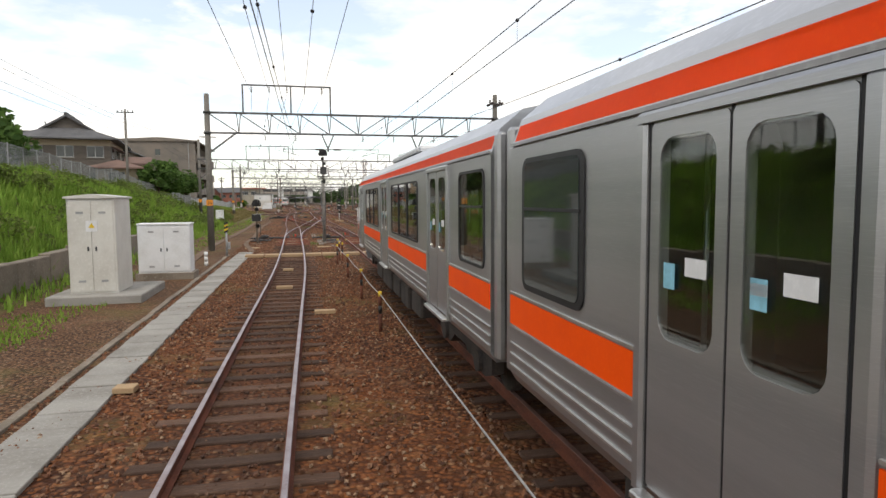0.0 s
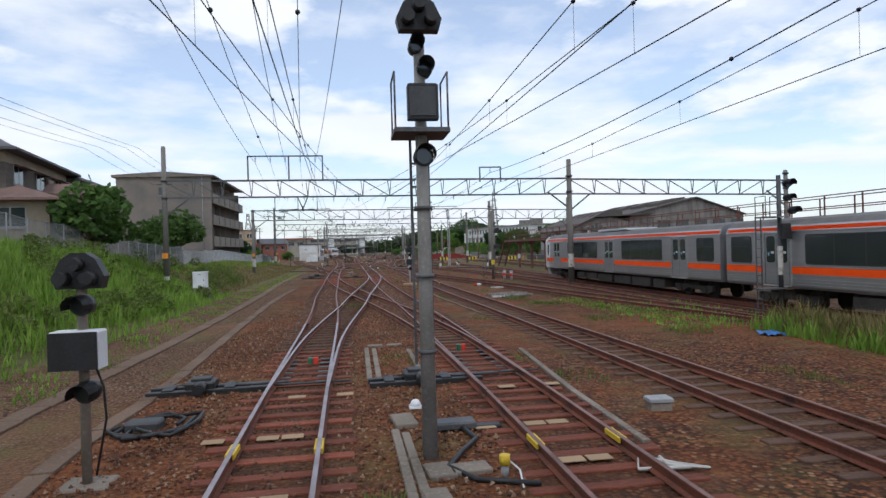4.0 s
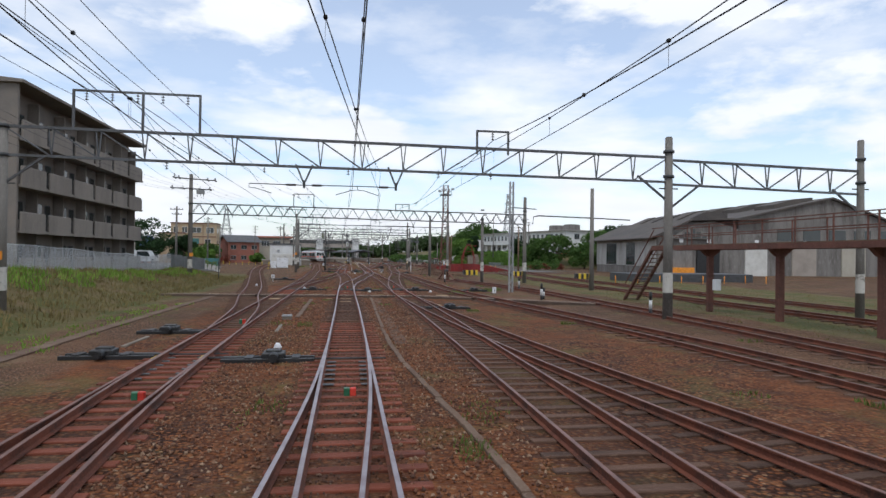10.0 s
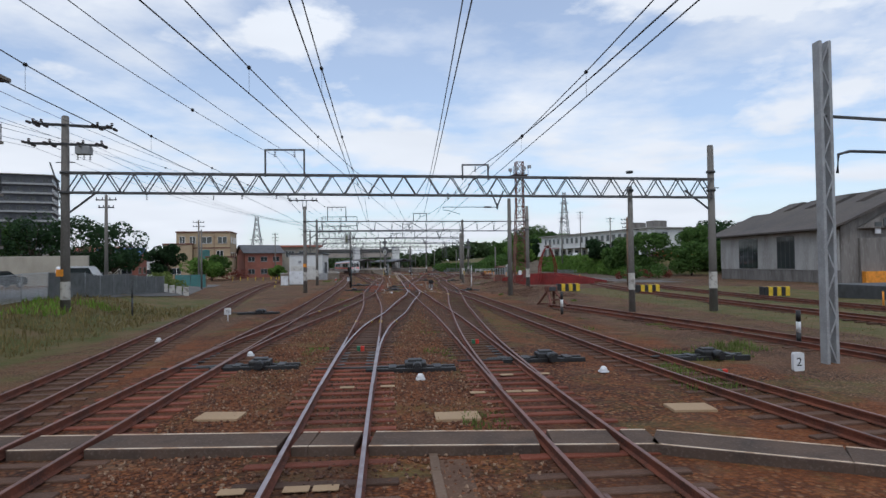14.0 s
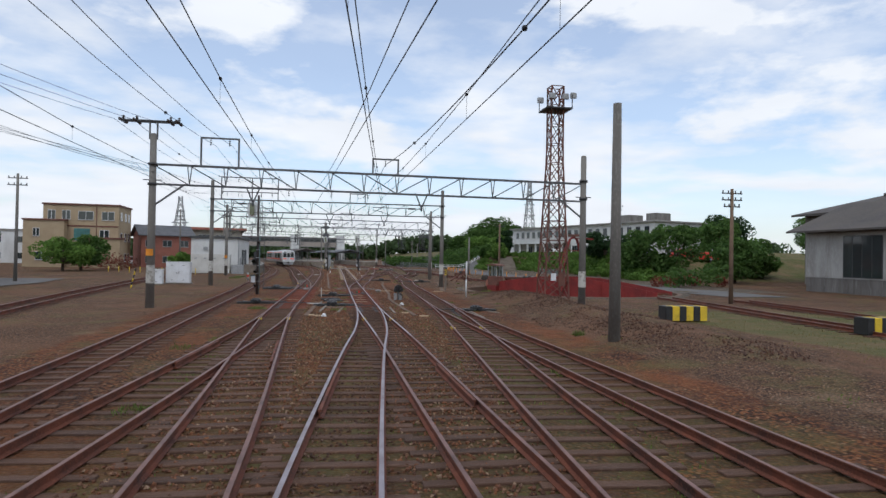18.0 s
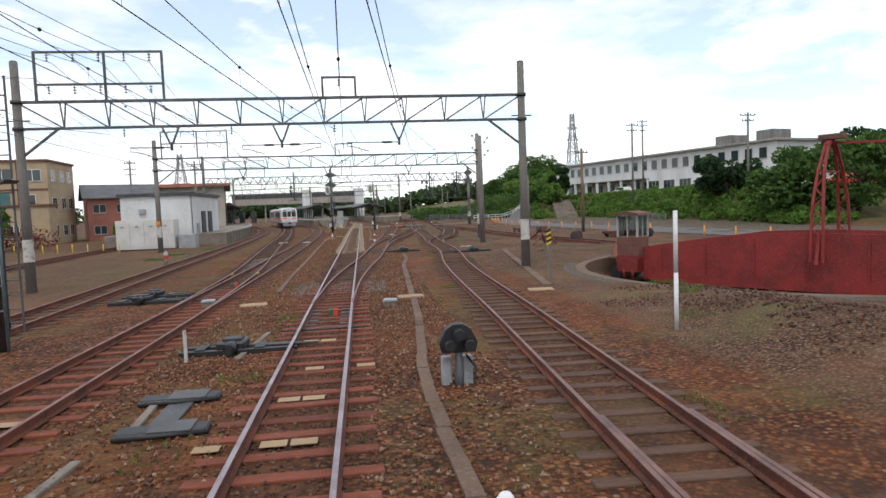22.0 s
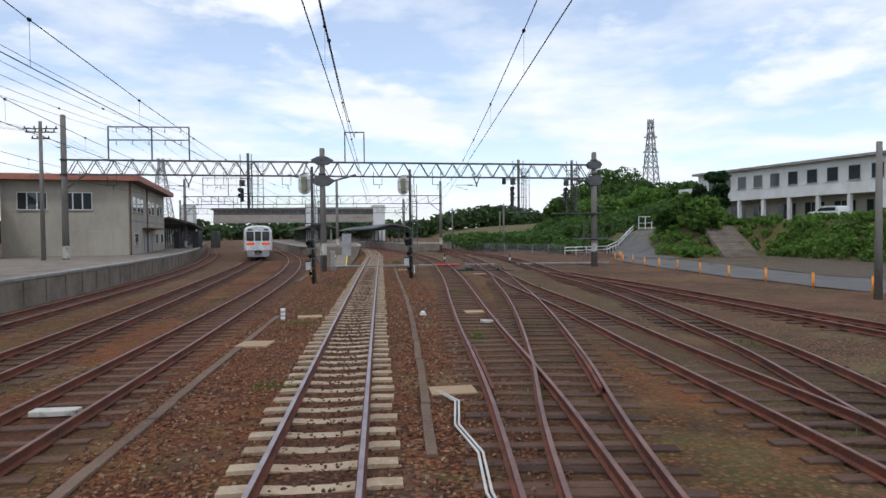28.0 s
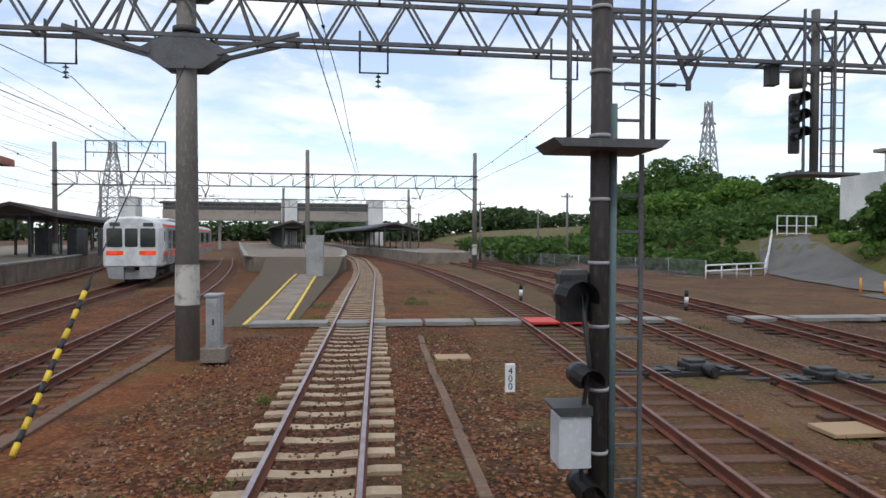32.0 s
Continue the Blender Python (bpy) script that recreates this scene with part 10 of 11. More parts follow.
part("cable", bm, M["black"], t)
twin_head(t, 0, 0, 0.75)
striped_post(-9.2, 148.7, 0.0, 1.9, "darksteel", "darksteel", 2, 0.05, "dark low signal post on the verge")

# ---- roads, fences, cars ----
def strip(name, label, pts, w0, w1, material, category, z=0.02):
    """A paved strip along points (x, y), from w0 left to w1 right of them, following the ground."""
    bm = bm_new()
    rows = []
    for x, y in pts:
        rows.append([bm.verts.new((x + w0 + (w1 - w0) * k / 4, y, ground_z(x + w0 + (w1 - w0) * k / 4, y) + z)) for k in range(5)])
    for a, b in zip(rows, rows[1:]):
        for j in range(4):
            bm.faces.new((a[j], a[j + 1], b[j + 1], b[j]))
    return solo(name, bm, M[material], label, category, kind="structure")


ROAD = curve_x([(36.5, 185), (34.3, 208), (33.7, 216), (32.0, 228), (30.4, 240), (29.2, 250), (28.6, 259), (28.9, 268), (30.5, 281), (32.5, 292)])
strip("road", "grey asphalt depot road with orange posts", [(ROAD(190 + i * 3) + 4.4, 190 + i * 3) for i in range(33)], -4.1, 2.0, "asphalt", "road", 0.04)
strip("forecourt", "pale worn concrete forecourt below the office bank", [(43.5, 196 + i * 3) for i in range(30)], -8.0, 3.9, "sand", "forecourt", 0.03)
strip("cable_walkway", "brown dusty cable route beside the main line", [(5.24 + 0.006 * i, 101 + i * 1.5) for i in range(15)], -0.02, 0.40, "browndust", "path", 0.014)
strip("car_park", "grey asphalt street beside the flats", [(-17.2 - max(0, (i - 12)) * 0.35, 150 + i * 2) for i in range(32)], -8, 3.2, "asphalt", "street", 0.05)
strip("access_road", "grey asphalt lane behind the far tracks", [(24.8 - 0.045 * (i - 2) ** 2 + 0.9 * i, 372 - i * 7.0) for i in range(11)], 1.0, 6.5, "asphalt", "road", 0.03)
strip("side_ramp", "asphalt ramp climbing to a white gate", [(36.4 + 0.048 * i * i, 284 + i * 2.0) for i in range(16)], -2.4, 2.4, "asphalt", "ramp", 0.06)


def post_row(label, pts, h, material, r=0.05, name="road_post", group="orange road posts"):
    for x, y in pts:
        bm = bm_new()
        tube(bm, [(0, 0, -0.1), (0, 0, h)], r, 10)
        tube(bm, [(0, 0, h), (0, 0, h + 0.04)], r, 10, r * 0.4)
        solo(name, bm, M[material], label, "post", group, at=(x, y, ground_z(x, y)))


post_row("short orange post at the road edge", [(ROAD(208.6 + i * 3.35), 208.6 + i * 3.35) for i in range(23)] + [(32.4, 285), (33.2, 287.5)], 0.72, "orange", 0.06)
post_row("short orange post before the workshop", [(33 + i * 2.6, 147) for i in range(8)], 0.8, "orange", 0.05)
post_row("short yellow post beside the siding", [(-12.5 - i * 1.6, 232 + i * 0.8) for i in range(9)], 0.75, "yellow", 0.05, "verge_post", "yellow verge posts")


def mesh_fence(label, pts, h, gap=2.0, solid=False, material="chain"):
    t = thing("mesh_fence", label, "fence", group="fences")
    for (x0, y0), (x1, y1) in zip(pts, pts[1:]):
        d = math.hypot(x1 - x0, y1 - y0)
        n = max(1, int(d / gap))
        last = None
        for i in range(n + 1):
            x, y = x0 + (x1 - x0) * i / n, y0 + (y1 - y0) * i / n
            z = ground_z(x, y)
            bm = bm_new()
            tube(bm, [(x, y, z - 0.1), (x, y, z + h)], 0.03, 6)
            part("post", bm, M["greybox"], t)
            if last:
                bm = bm_new()
                a, b = Vector(last), Vector((x, y, z))
                for k in range(2):
                    zz = h * (0.97 if k else 0.05)
                    bar(bm, a + Vector((0, 0, zz)), b + Vector((0, 0, zz)), 0.03)
                m = 24
                if not solid:
                    for k in range(m):
                        p, q = a.lerp(b, k / m), a.lerp(b, (k + 1) / m)
                        bar(bm, p + Vector((0, 0, 0.05)), p + Vector((0, 0, h * 0.97)), 0.012)
                    for k in range(17):
                        zz = h * (k + 1) / 18
                        bar(bm, a + Vector((0, 0, zz)), b + Vector((0, 0, zz)), 0.012)
                else:
                    vs = [bm.verts.new(p) for p in (a, b, b + Vector((0, 0, h * 0.95)), a + Vector((0, 0, h * 0.95)))]
                    f = bm.faces.new(vs)
                    bmesh.ops.solidify(bm, geom=[f], thickness=0.02)
                tagged(part("panel", bm, M[material], t), kind="stuff")
            last = (x, y, z)


mesh_fence("grey wire mesh fence on top of the bank", [(-14.0, 6), (-14.3, 40), (-14.6, 70), (-14.2, 96)], 1.9)
mesh_fence("pale grey mesh fence before the flats", [(-14.2, 96), (-14.6, 122), (-14.2, 150)], 1.5, 2.4, False, "greypaint")
mesh_fence("grey sheet fence beside the street", [(-14.2, 150), (-15.5, 172)], 1.5, 2.4, True)
mesh_fence("low grey fence along the far tracks", [(20.5, 340), (24, 312), (30.5, 298)], 1.3, 3.0)
mesh_fence("white rail fence before the office hedge", [(46.3, 250), (45.2, 262)], 1.0, 1.5)
t = thing("retaining_wall", "dark weathered retaining wall at the bank foot", "retaining wall", (0, 0, 0), kind="structure")
for i in range(12):
    bm = bm_new()
    y = 8 + i * 2.45
    bbox(bm, -7.6, -7.25, y, y + 2.43, -0.3, 0.95 + 0.1 * math.sin(i), 0.03)
    part("block", bm, M["oldcon"], t)
t = thing("ramp_railing", "white steel railing beside the ramp", "railing", (0, 0, 0))
pts = [(30.5, 298), (37.0, 301.4), (40.4, 306.2), (45.4, 313.2)]
for (x0, y0), (x1, y1) in zip(pts, pts[1:]):
    for z in (0.55, 0.95):
        bm = bm_new()
        tube(bm, [(x0, y0, ground_z(x0, y0) + z), (x1, y1, ground_z(x1, y1) + z)], 0.06, 8)
        part("rail", bm, M["white"], t)
    for k in range(4):
        x, y = x0 + (x1 - x0) * k / 4, y0 + (y1 - y0) * k / 4
        bm = bm_new()
        tube(bm, [(x, y, ground_z(x, y) - 0.1), (x, y, ground_z(x, y) + 0.95)], 0.05, 8)
        part("post", bm, M["white"], t)
t = thing("white_gate", "white barred steel gate at the ramp top", "gate", (48.8, 314.5, ground_z(48.0, 314.5) + 0.1))
for i in range(5):
    bm = bm_new()
    bar(bm, (-2.0 + i * 1.0, 0, 0.1), (-2.0 + i * 1.0, 0, 2.0), 0.1)
    part("bar", bm, M["white"], t)
for z in (0.25, 1.0, 1.95):
    bm = bm_new()
    bar(bm, (-2.05, 0, z), (2.05, 0, z), 0.09)
    part("gate_rail", bm, M["white"], t)
t = thing("hill_steps", "concrete steps climbing the planted bank", "steps", (0, 0, 0))
for i in range(18):
    y, z = 285.0 + i * 0.36, -0.05 + i * 0.185
    bm = bm_new()
    bbox(bm, 43.4 + i * 0.06, 47.6 + i * 0.02, y, y + 0.42, z - 0.5, z, 0.02)
    part("step", bm, M["oldcon"], t)


def parked_car(x, y, rz, paint, label, van=False):
    t = thing("parked_car", label, "car", (x, y, ground_z(x, y) + 0.05), rz, group="parked cars")
    h = 1.85 if van else 1.5
    bm = bm_new()
    out = [(-2.0, 0.3), (2.0, 0.3), (2.05, 0.7), (1.75, 0.95), (1.0, 1.0), (0.35, h - 0.1), (0.1, h), (-1.6, h), (-1.85, h - 0.15), (-2.02, 0.95)] if not van else [(-2.0, 0.3), (2.0, 0.3), (2.05, 0.8), (1.7, 1.05), (1.15, h - 0.1), (0.9, h), (-1.8, h), (-1.95, h - 0.15), (-2.02, 0.9)]
    prism(bm, out, "y", -0.8, 0.8)
    b = part("body", bm, M[paint], t)
    for s in (-0.81, 0.81):
        bm = bm_new()
        prism(bm, [(-1.7, 1.0), (0.75, 1.0), (0.3, h - 0.14), (-1.55, h - 0.14)], "y", min(s, s * 0.98), max(s, s * 0.98) + 0.005)
        part("side_window", bm, M["glass"], b)
        for xx in (-1.25, 1.25):
            bm = bm_new()
            tube(bm, [(xx, s * 0.85, 0.31), (xx, s * 1.02, 0.31)], 0.31, 16)
            w = part("wheel", bm, M["seal"], t)
            bm = bm_new()
            tube(bm, [(xx, s * 1.0, 0.31), (xx, s * 1.03, 0.31)], 0.18, 12)
            part("rim", bm, M["greybox"], w)
    for s in (-0.55, 0.55):
        bm = bm_new()
        bbox(bm, 2.0, 2.08, s - 0.16, s + 0.16, 0.62, 0.78, 0.02)
        part("headlight", bm, M["white"], b)


parked_car(-25.5, 178, 60, "white", "white van parked beside the street", True)
parked_car(-29.5, 172, 70, "black", "dark car parked beside the street")
parked_car(65, 236, 20, "red", "red car parked behind the workshop road")
parked_car(70, 240, 10, "white", "white car parked behind the workshop road")
parked_car(61, 238, 200, "red", "red car parked behind the workshop road")
parked_car(57, 288, 100, "white", "white car parked before the office")
parked_car(-36, 290, 20, "white", "white van parked beside the red house", True)


# ---- plants ----
def leaf_mesh(name, centres, size, rng, material, stretch=1.0, up=0.0):
    """Many small leaves round the centres (x, y, z, radius, count)."""
    verts, faces = [], []
    for cx, cy, cz, r, n in centres:
        for _ in range(n):
            while True:
                p = Vector((rng.uniform(-1, 1), rng.uniform(-1, 1), rng.uniform(-1, 1)))
                if 0.2 < p.length < 1:
                    break
            p = p.normalized() * (p.length ** 0.4)
            c = Vector((cx + p.x * r, cy + p.y * r, cz + p.z * r * stretch))
            u = Vector((rng.gauss(0, 1), rng.gauss(0, 1), rng.gauss(0, 1) * 0.6)).normalized()
            v = u.orthogonal().normalized()
            v = (v * math.cos(rng.uniform(0, 6.28)) + u.cross(v) * math.sin(rng.uniform(0, 6.28)))
            s = size * rng.uniform(0.6, 1.35)
            o = len(verts)
            verts += [c - u * s, c - v * s * 0.5, c + u * s, c + v * s * 0.5]
            faces.append((o, o + 1, o + 2, o + 3))
    me = bpy.data.meshes.new(name)
    me.from_pydata(verts, [], faces)
    me.materials.append(M[material])
    return me


def tree(x, y, h, w, label, material="leaf", seed=1, trunk=0.22, leaf=0.24, dens=1.0, low=0.25, name="tree"):
    z = ground_z(x, y)
    rng = random.Random(seed)
    t = thing(name, label, name, (x, y, z))
    bm = bm_new()
    top = h * 0.62
    pts = [(0, 0, -0.2), (0.08 * w * rng.uniform(-1, 1), 0.05 * w * rng.uniform(-1, 1), top * 0.5), (0.1 * w * rng.uniform(-1, 1), 0.1 * w * rng.uniform(-1, 1), top)]
    tube(bm, pts, trunk, 8, trunk * 0.45)
    cl = []
    n = int(13 * dens) + 4
    for i in range(n):
        a, q = rng.uniform(0, 6.28), rng.uniform(0.1, 1) ** 0.6
        zz = h * (low + (1 - low) * rng.uniform(0.1, 0.92))
        k = math.sin(math.pi * min(1, max(0.12, (zz / h - low) / (1 - low) * 0.86 + 0.1))) ** 0.7
        c = (math.cos(a) * w * 0.5 * q * k, math.sin(a) * w * 0.5 * q * k, zz)
        tube(bm, [(pts[1][0], pts[1][1], min(top, max(0.4, zz * 0.55))), c], trunk * 0.32, 5, 0.02)
        cl.append((*c, w * rng.uniform(0.15, 0.27), int(150 * dens)))
    part("trunk", bm, M["bark"], t)
    ob = new("crown", leaf_mesh("crown", cl, leaf, rng, material, 0.75))
    ob.parent = t
    return t


def bushes(name, label, spots, material, seed, leaf=0.16, n=70, category="bush", kind=""):
    rng = random.Random(seed)
    cl = []
    for x, y, r, h in spots:
        for _ in range(max(2, int(r * 2.2))):
            a, q = rng.uniform(0, 6.28), rng.uniform(0, 1) ** 0.5
            px, py = x + math.cos(a) * r * q, y + math.sin(a) * r * q
            cl.append((px, py, ground_z(px, py) + h * rng.uniform(0.3, 0.75), max(0.4, h * 0.45), n))
    return tagged(new(name, leaf_mesh(name, cl, leaf, rng, material, 0.9)), label, category, kind=kind)


k = 0
for x, y, h, w, m in ((-13.8, 74, 4.2, 4.5, "leaf"), (-16.0, 100, 5.0, 6.0, "leaf"), (-20, 48, 5, 6, "leaf"), (-17, 40, 4, 5, "leaf"), (-19.5, 104, 4.0, 5, "leaf")):
    tree(x, y, h, w, "round green garden tree above the bank", m, k := k + 1)
for x, y, h, w, m in ((-42, 200, 9.2, 9.0, "leafdark"), (-37, 204, 9.8, 8.0, "leafdark"), (-31, 199, 8.4, 7.0, "leafdark"), (-48, 198, 8.6, 8.5, "leaf"), (-27, 207, 6.0, 4.6, "leafdark"), (-30.5, 243, 4.6, 6.0, "leaf"), (-31, 238, 4.6, 6, "hedge"), (-20, 257, 2.6, 3.4, "hedge"), (-46, 200, 8, 9, "leaf")):
    tree(x, y, h, w, "dense dark green tree beside the street", m, k := k + 1, dens=1.3)
for x, y, h, w, m in ((66, 375, 11.5, 14, "leaf"), (58, 372, 9, 12, "leaf"), (73, 380, 9.5, 13, "leafdark"), (52, 366, 6.5, 10, "leaf"), (80, 374, 7.5, 12, "leaf"), (62, 362, 7, 11, "leaf"), (70, 345, 5.5, 8, "leaf"), (64, 350, 5, 8, "hedge"), (55, 352, 5, 9, "hedge"), (77, 350, 5, 8, "leaf")):
    tree(x, y, h, w, "broad leafy tree on the hill", m, k := k + 1, trunk=0.35, leaf=0.42, dens=1.8, low=0.1)
for x, y, h, w, m in ((49.5, 231, 6.0, 7, "leaf"), (54, 228, 7.0, 8, "leaf"), (58, 220, 5.5, 7, "leaf"), (49.8, 242, 4.9, 6.0, "leafdark"), (47.2, 294, 6.2, 3.6, "leafdark"), (44.5, 291.5, 3.4, 4.2, "hedge"), (46, 298, 4.0, 4.0, "hedge"), (43.0, 296, 3.2, 3.6, "leaf"), (84, 262, 8.5, 8.5, "leafdark"), (92, 272, 9, 9, "leafdark"), (77, 250, 7, 8, "leafdark"), (98, 252, 8, 9, "leaf"), (70, 243, 6, 8, "leaf"), (108, 262, 9, 10, "leafdark"), (66, 228, 5, 7, "leaf")):
    tree(x, y, h, w, "green tree on the bank below the office", m, k := k + 1, dens=1.4, low=0.12, leaf=0.28)
bushes("hedge", "thick green hedge along the bank below the office", [(47.9 + (i % 3) * 0.6, 283.5 - i * 1.5, 1.1, 1.25) for i in range(40)], "hedge", 3, 0.2, 80, "hedge")
bushes("hedge", "green shrubs beside the ramp and steps", [(39.6 + i * 0.42, 286.2 + (i % 3) * 1.6, 0.9, 1.1) for i in range(9)] + [(39.4 + i * 0.5, 289.5 + i * 1.3, 1.0, 1.2) for i in range(7)], "hedge", 4, 0.16, 80, "hedge")
bushes("shrubbery", "dense green scrub on the slope beyond the tracks", [(24.5 + (i * 7 % 17), 318 + (i * 11 % 60), 3.0, 2.6) for i in range(46)], "leaf", 6, 0.34, 90, "shrubs")
bushes("shrubbery", "dark red shrub before the beige house", [(-25.5 - i * 1.0, 246.5 + 0.3 * i, 1.0, 2.4) for i in range(7)], "shrubred", 7, 0.16, 90, "shrub")
bushes("shrubbery", "red-leaved shrubs behind the road", [(40.5 + i * 1.1, 208 + (i % 3), 1.0, 1.3) for i in range(8)], "shrubred", 8, 0.16, 60, "shrubs")
bushes("shrubbery", "green shrubs behind the turntable road", [(42 + i * 2.0, 206 + (i * 5 % 9), 1.6, 2.2) for i in range(4)], "leaf", 9, 0.22, 90, "shrubs")
r0 = random.Random(77)
spots = []
for _ in range(560):
    x, y = (r0.uniform(47.6, 51.8), r0.uniform(224, 284.5)) if _ < 200 else (r0.uniform(39.5, 52), r0.uniform(286.5, 330))
    ramp_x = 35.5 + 0.045 * ((y - 284) / 2) ** 2 if y > 284 else 0
    if (284 < y < 294 and 42.8 < x < 48.4) or (y > 282 and abs(x - ramp_x - 0.9) < 4.0) or (y > 312 and x < 51) or (x > 66 - (y - 258) * 0.27 - 3 and 250 < y < 312):
        continue
    spots.append((x, y, 1.0, r0.uniform(0.5, 1.0) * (1.0 if x < 50 else 0.7)))
bushes("bank_scrub", "green shrubs and undergrowth covering the bank", spots, "hedge", 78, 0.2, 60, "shrubs", "stuff")
spots = []
for _ in range(150):
    x, y = r0.uniform(38, 88), r0.uniform(314, 362)
    ramp_x = 35.5 + 0.045 * ((y - 284) / 2) ** 2
    if abs(x - ramp_x) < 4.5 and y < 316:
        continue
    spots.append((x, y, 2.3, r0.uniform(1.6, 3.2)))
for _ in range(150):
    x, y = r0.uniform(30, 62), r0.uniform(303, 345)
    ramp_x = 36.4 + 0.048 * ((y - 284) / 2) ** 2
    if x > ramp_x - 3.6 and y < 320 and x < ramp_x + 4.5:
        continue
    spots.append((x, y, 1.6, r0.uniform(0.9, 1.7)))
bushes("hill_scrub", "dense green trees and scrub covering the hillside", spots, "leaf", 79, 0.32, 70, "shrubs", "stuff")
spots = [(r0.uniform(-14.5, -8.0), r0.uniform(8, 96), r0.uniform(0.5, 1.1), r0.uniform(0.5, 1.25)) for _ in range(130)]
bushes("bank_weeds", "leafy weeds and young shrubs among the bank grass", spots, "weed", 80, 0.085, 130, "weeds", "stuff")
bushes("hedge", "bright green hedge along the forecourt below the office", [(47.3 + (i % 5) * 0.5, 226 + i * 0.55, 0.9, 1.25) for i in range(104)], "hedge", 81, 0.17, 75, "hedge")
bushes("bush", "tall green weeds on the bank beside the street", [(-15.5 - i * 0.6, 174.5 + i * 1.3, 1.0, 1.3) for i in range(9)], "weed", 82, 0.12, 110)
bushes("bush", "green bush beside the grass verge", [(-8.9, 80.5, 1.0, 1.3), (-9.6, 84, 0.9, 1.1)], "weed", 10, 0.11, 160)
bushes("shrubbery", "dark green woods along the far horizon", [(-260 + i * 14, 620 + 40 * math.sin(i), 14, 11) for i in range(46)], "farwood", 11, 1.6, 34, "woods", "stuff")


def blades(name, label, spots, material, seed, h0=0.25, h1=0.8, w=0.03, category="grass"):
    """Grass blades, three-cornered and bent, as one sheet of stuff. spots: (x, y, count, spread x, spread y, height factor)."""
    rng = random.Random(seed)
    verts, faces = [], []
    for x, y, n, sx, sy, hf in spots:
        for _ in range(n):
            px, py = x + rng.uniform(-sx, sx), y + rng.uniform(-sy, sy)
            z = ground_z(px, py) - 0.04
            h = rng.uniform(h0, h1) * hf * (0.75 + 0.7 * max(0, noise.noise((px * 0.6, py * 0.6, 2))))
            a, l = rng.uniform(0, 6.28), h * rng.uniform(0.1, 0.55)
            dx, dy = math.cos(a), math.sin(a)
            k = w * rng.uniform(0.7, 1.5)
            o = len(verts)
            verts += [(px - dy * k, py + dx * k, z), (px + dy * k, py - dx * k, z), (px + dx * l * 0.4 + dy * k * 0.7, py + dy * l * 0.4 - dx * k * 0.7, z + h * 0.6), (px + dx * l * 0.4 - dy * k * 0.7, py + dy * l * 0.4 + dx * k * 0.7, z + h * 0.6), (px + dx * l, py + dy * l, z + h)]
            faces += [(o, o + 1, o + 2, o + 3), (o + 3, o + 2, o + 4)]
    me = bpy.data.meshes.new(name)
    me.from_pydata(verts, [], faces)
    me.materials.append(M[material])
    return tagged(new(name, me), label, category, kind="stuff")


g = []
for i in range(52):
    y = 6 + i * 1.4
    for j in range(8):
        x = -6.9 - j * 0.95
        d = 130 if y < 50 else 80
        g.append((x, y, d if j else int(d * 0.4), 0.5, 0.75, 1.0 if j > 0 else 0.6))
blades("bank_grass", "tall bright green grass and weeds covering the bank", g, "grass", 21, 0.35, 1.0, 0.028)
blades("bank_grass", "dry yellow and green grass on the lower bank", [(-7.6 - j * 1.0, 80 + i * 1.6, 42, 0.6, 0.85, 0.55) for i in range(48) for j in range(7)], "drygrass", 22, 0.25, 0.8, 0.025)
blades("bank_grass", "bright green grass tufts along the fence", [(-11.5 - (i % 3) * 0.8, 84 + i * 2.0, 130, 0.9, 1.0, 0.7) for i in range(34)], "grass", 23, 0.3, 0.8, 0.03)
blades("verge_grass", "short green grass along the concrete trough", [(-4.9 - (i % 3) * 0.5, 8 + i * 1.1, 60, 0.5, 0.6, 0.35) for i in range(100)] + [(-5.6, 12 + i * 0.7, 160, 0.9, 0.5, 0.3) for i in range(8)], "grass", 24, 0.2, 0.6, 0.02)
blades("yard_reeds", "clump of tall reeds beside the depot track", [(14.2 + (i % 3) * 0.7, 45.5 + (i // 3) * 1.0, 160, 0.5, 0.7, 0.85) for i in range(18)], "drygrass", 25, 0.4, 1.25, 0.022)
blades("yard_reeds", "green clump of weeds beside the depot track", [(13.9 + (i % 3) * 0.7, 45 + (i // 3) * 1.0, 110, 0.5, 0.7, 0.7) for i in range(21)] + [(12.0 + (i % 5) * 0.9, 53 + (i // 5) * 1.6, 70, 0.6, 0.8, 0.22) for i in range(40)], "grass", 26, 0.4, 1.1, 0.03)
rng = random.Random(31)
w = []
for _ in range(230):
    y = rng.uniform(30, 290)
    x = rng.choice((rng.uniform(5.4, 6.6), rng.uniform(9.0, 13.0), rng.uniform(0.9, 2.6), rng.uniform(12.5, 19)))
    w.append((x, y, rng.randint(60, 220), rng.uniform(0.15, 0.5), rng.uniform(0.2, 0.8), rng.uniform(0.35, 0.8)))
for x, y, n in ((12.0, 128.5, 500), (12.8, 131, 500), (11.6, 126.5, 300), (13.7, 130.6, 500), (14.7, 131.4, 500), (15.7, 132.2, 400), (9.9, 66, 400), (10.6, 62.5, 300), (9.4, 270.5, 40), (10.9, 241, 40), (13.0, 246, 60), (-5.8, 224, 500), (-5.6, 219, 500), (-4.6, 230, 300), (10.4, 56, 300), (11.5, 52, 300)):
    w.append((x, y, n, 0.6, 0.8, 0.9))
for i in range(60):
    w.append((9.0 + rng.uniform(-0.6, 1.6), 140 + i * 0.7, 70, 0.5, 0.6, 0.4))
    w.append((5.9 + rng.uniform(-1.0, 1.0), 138 + i * 0.75, 45, 0.5, 0.6, 0.3))
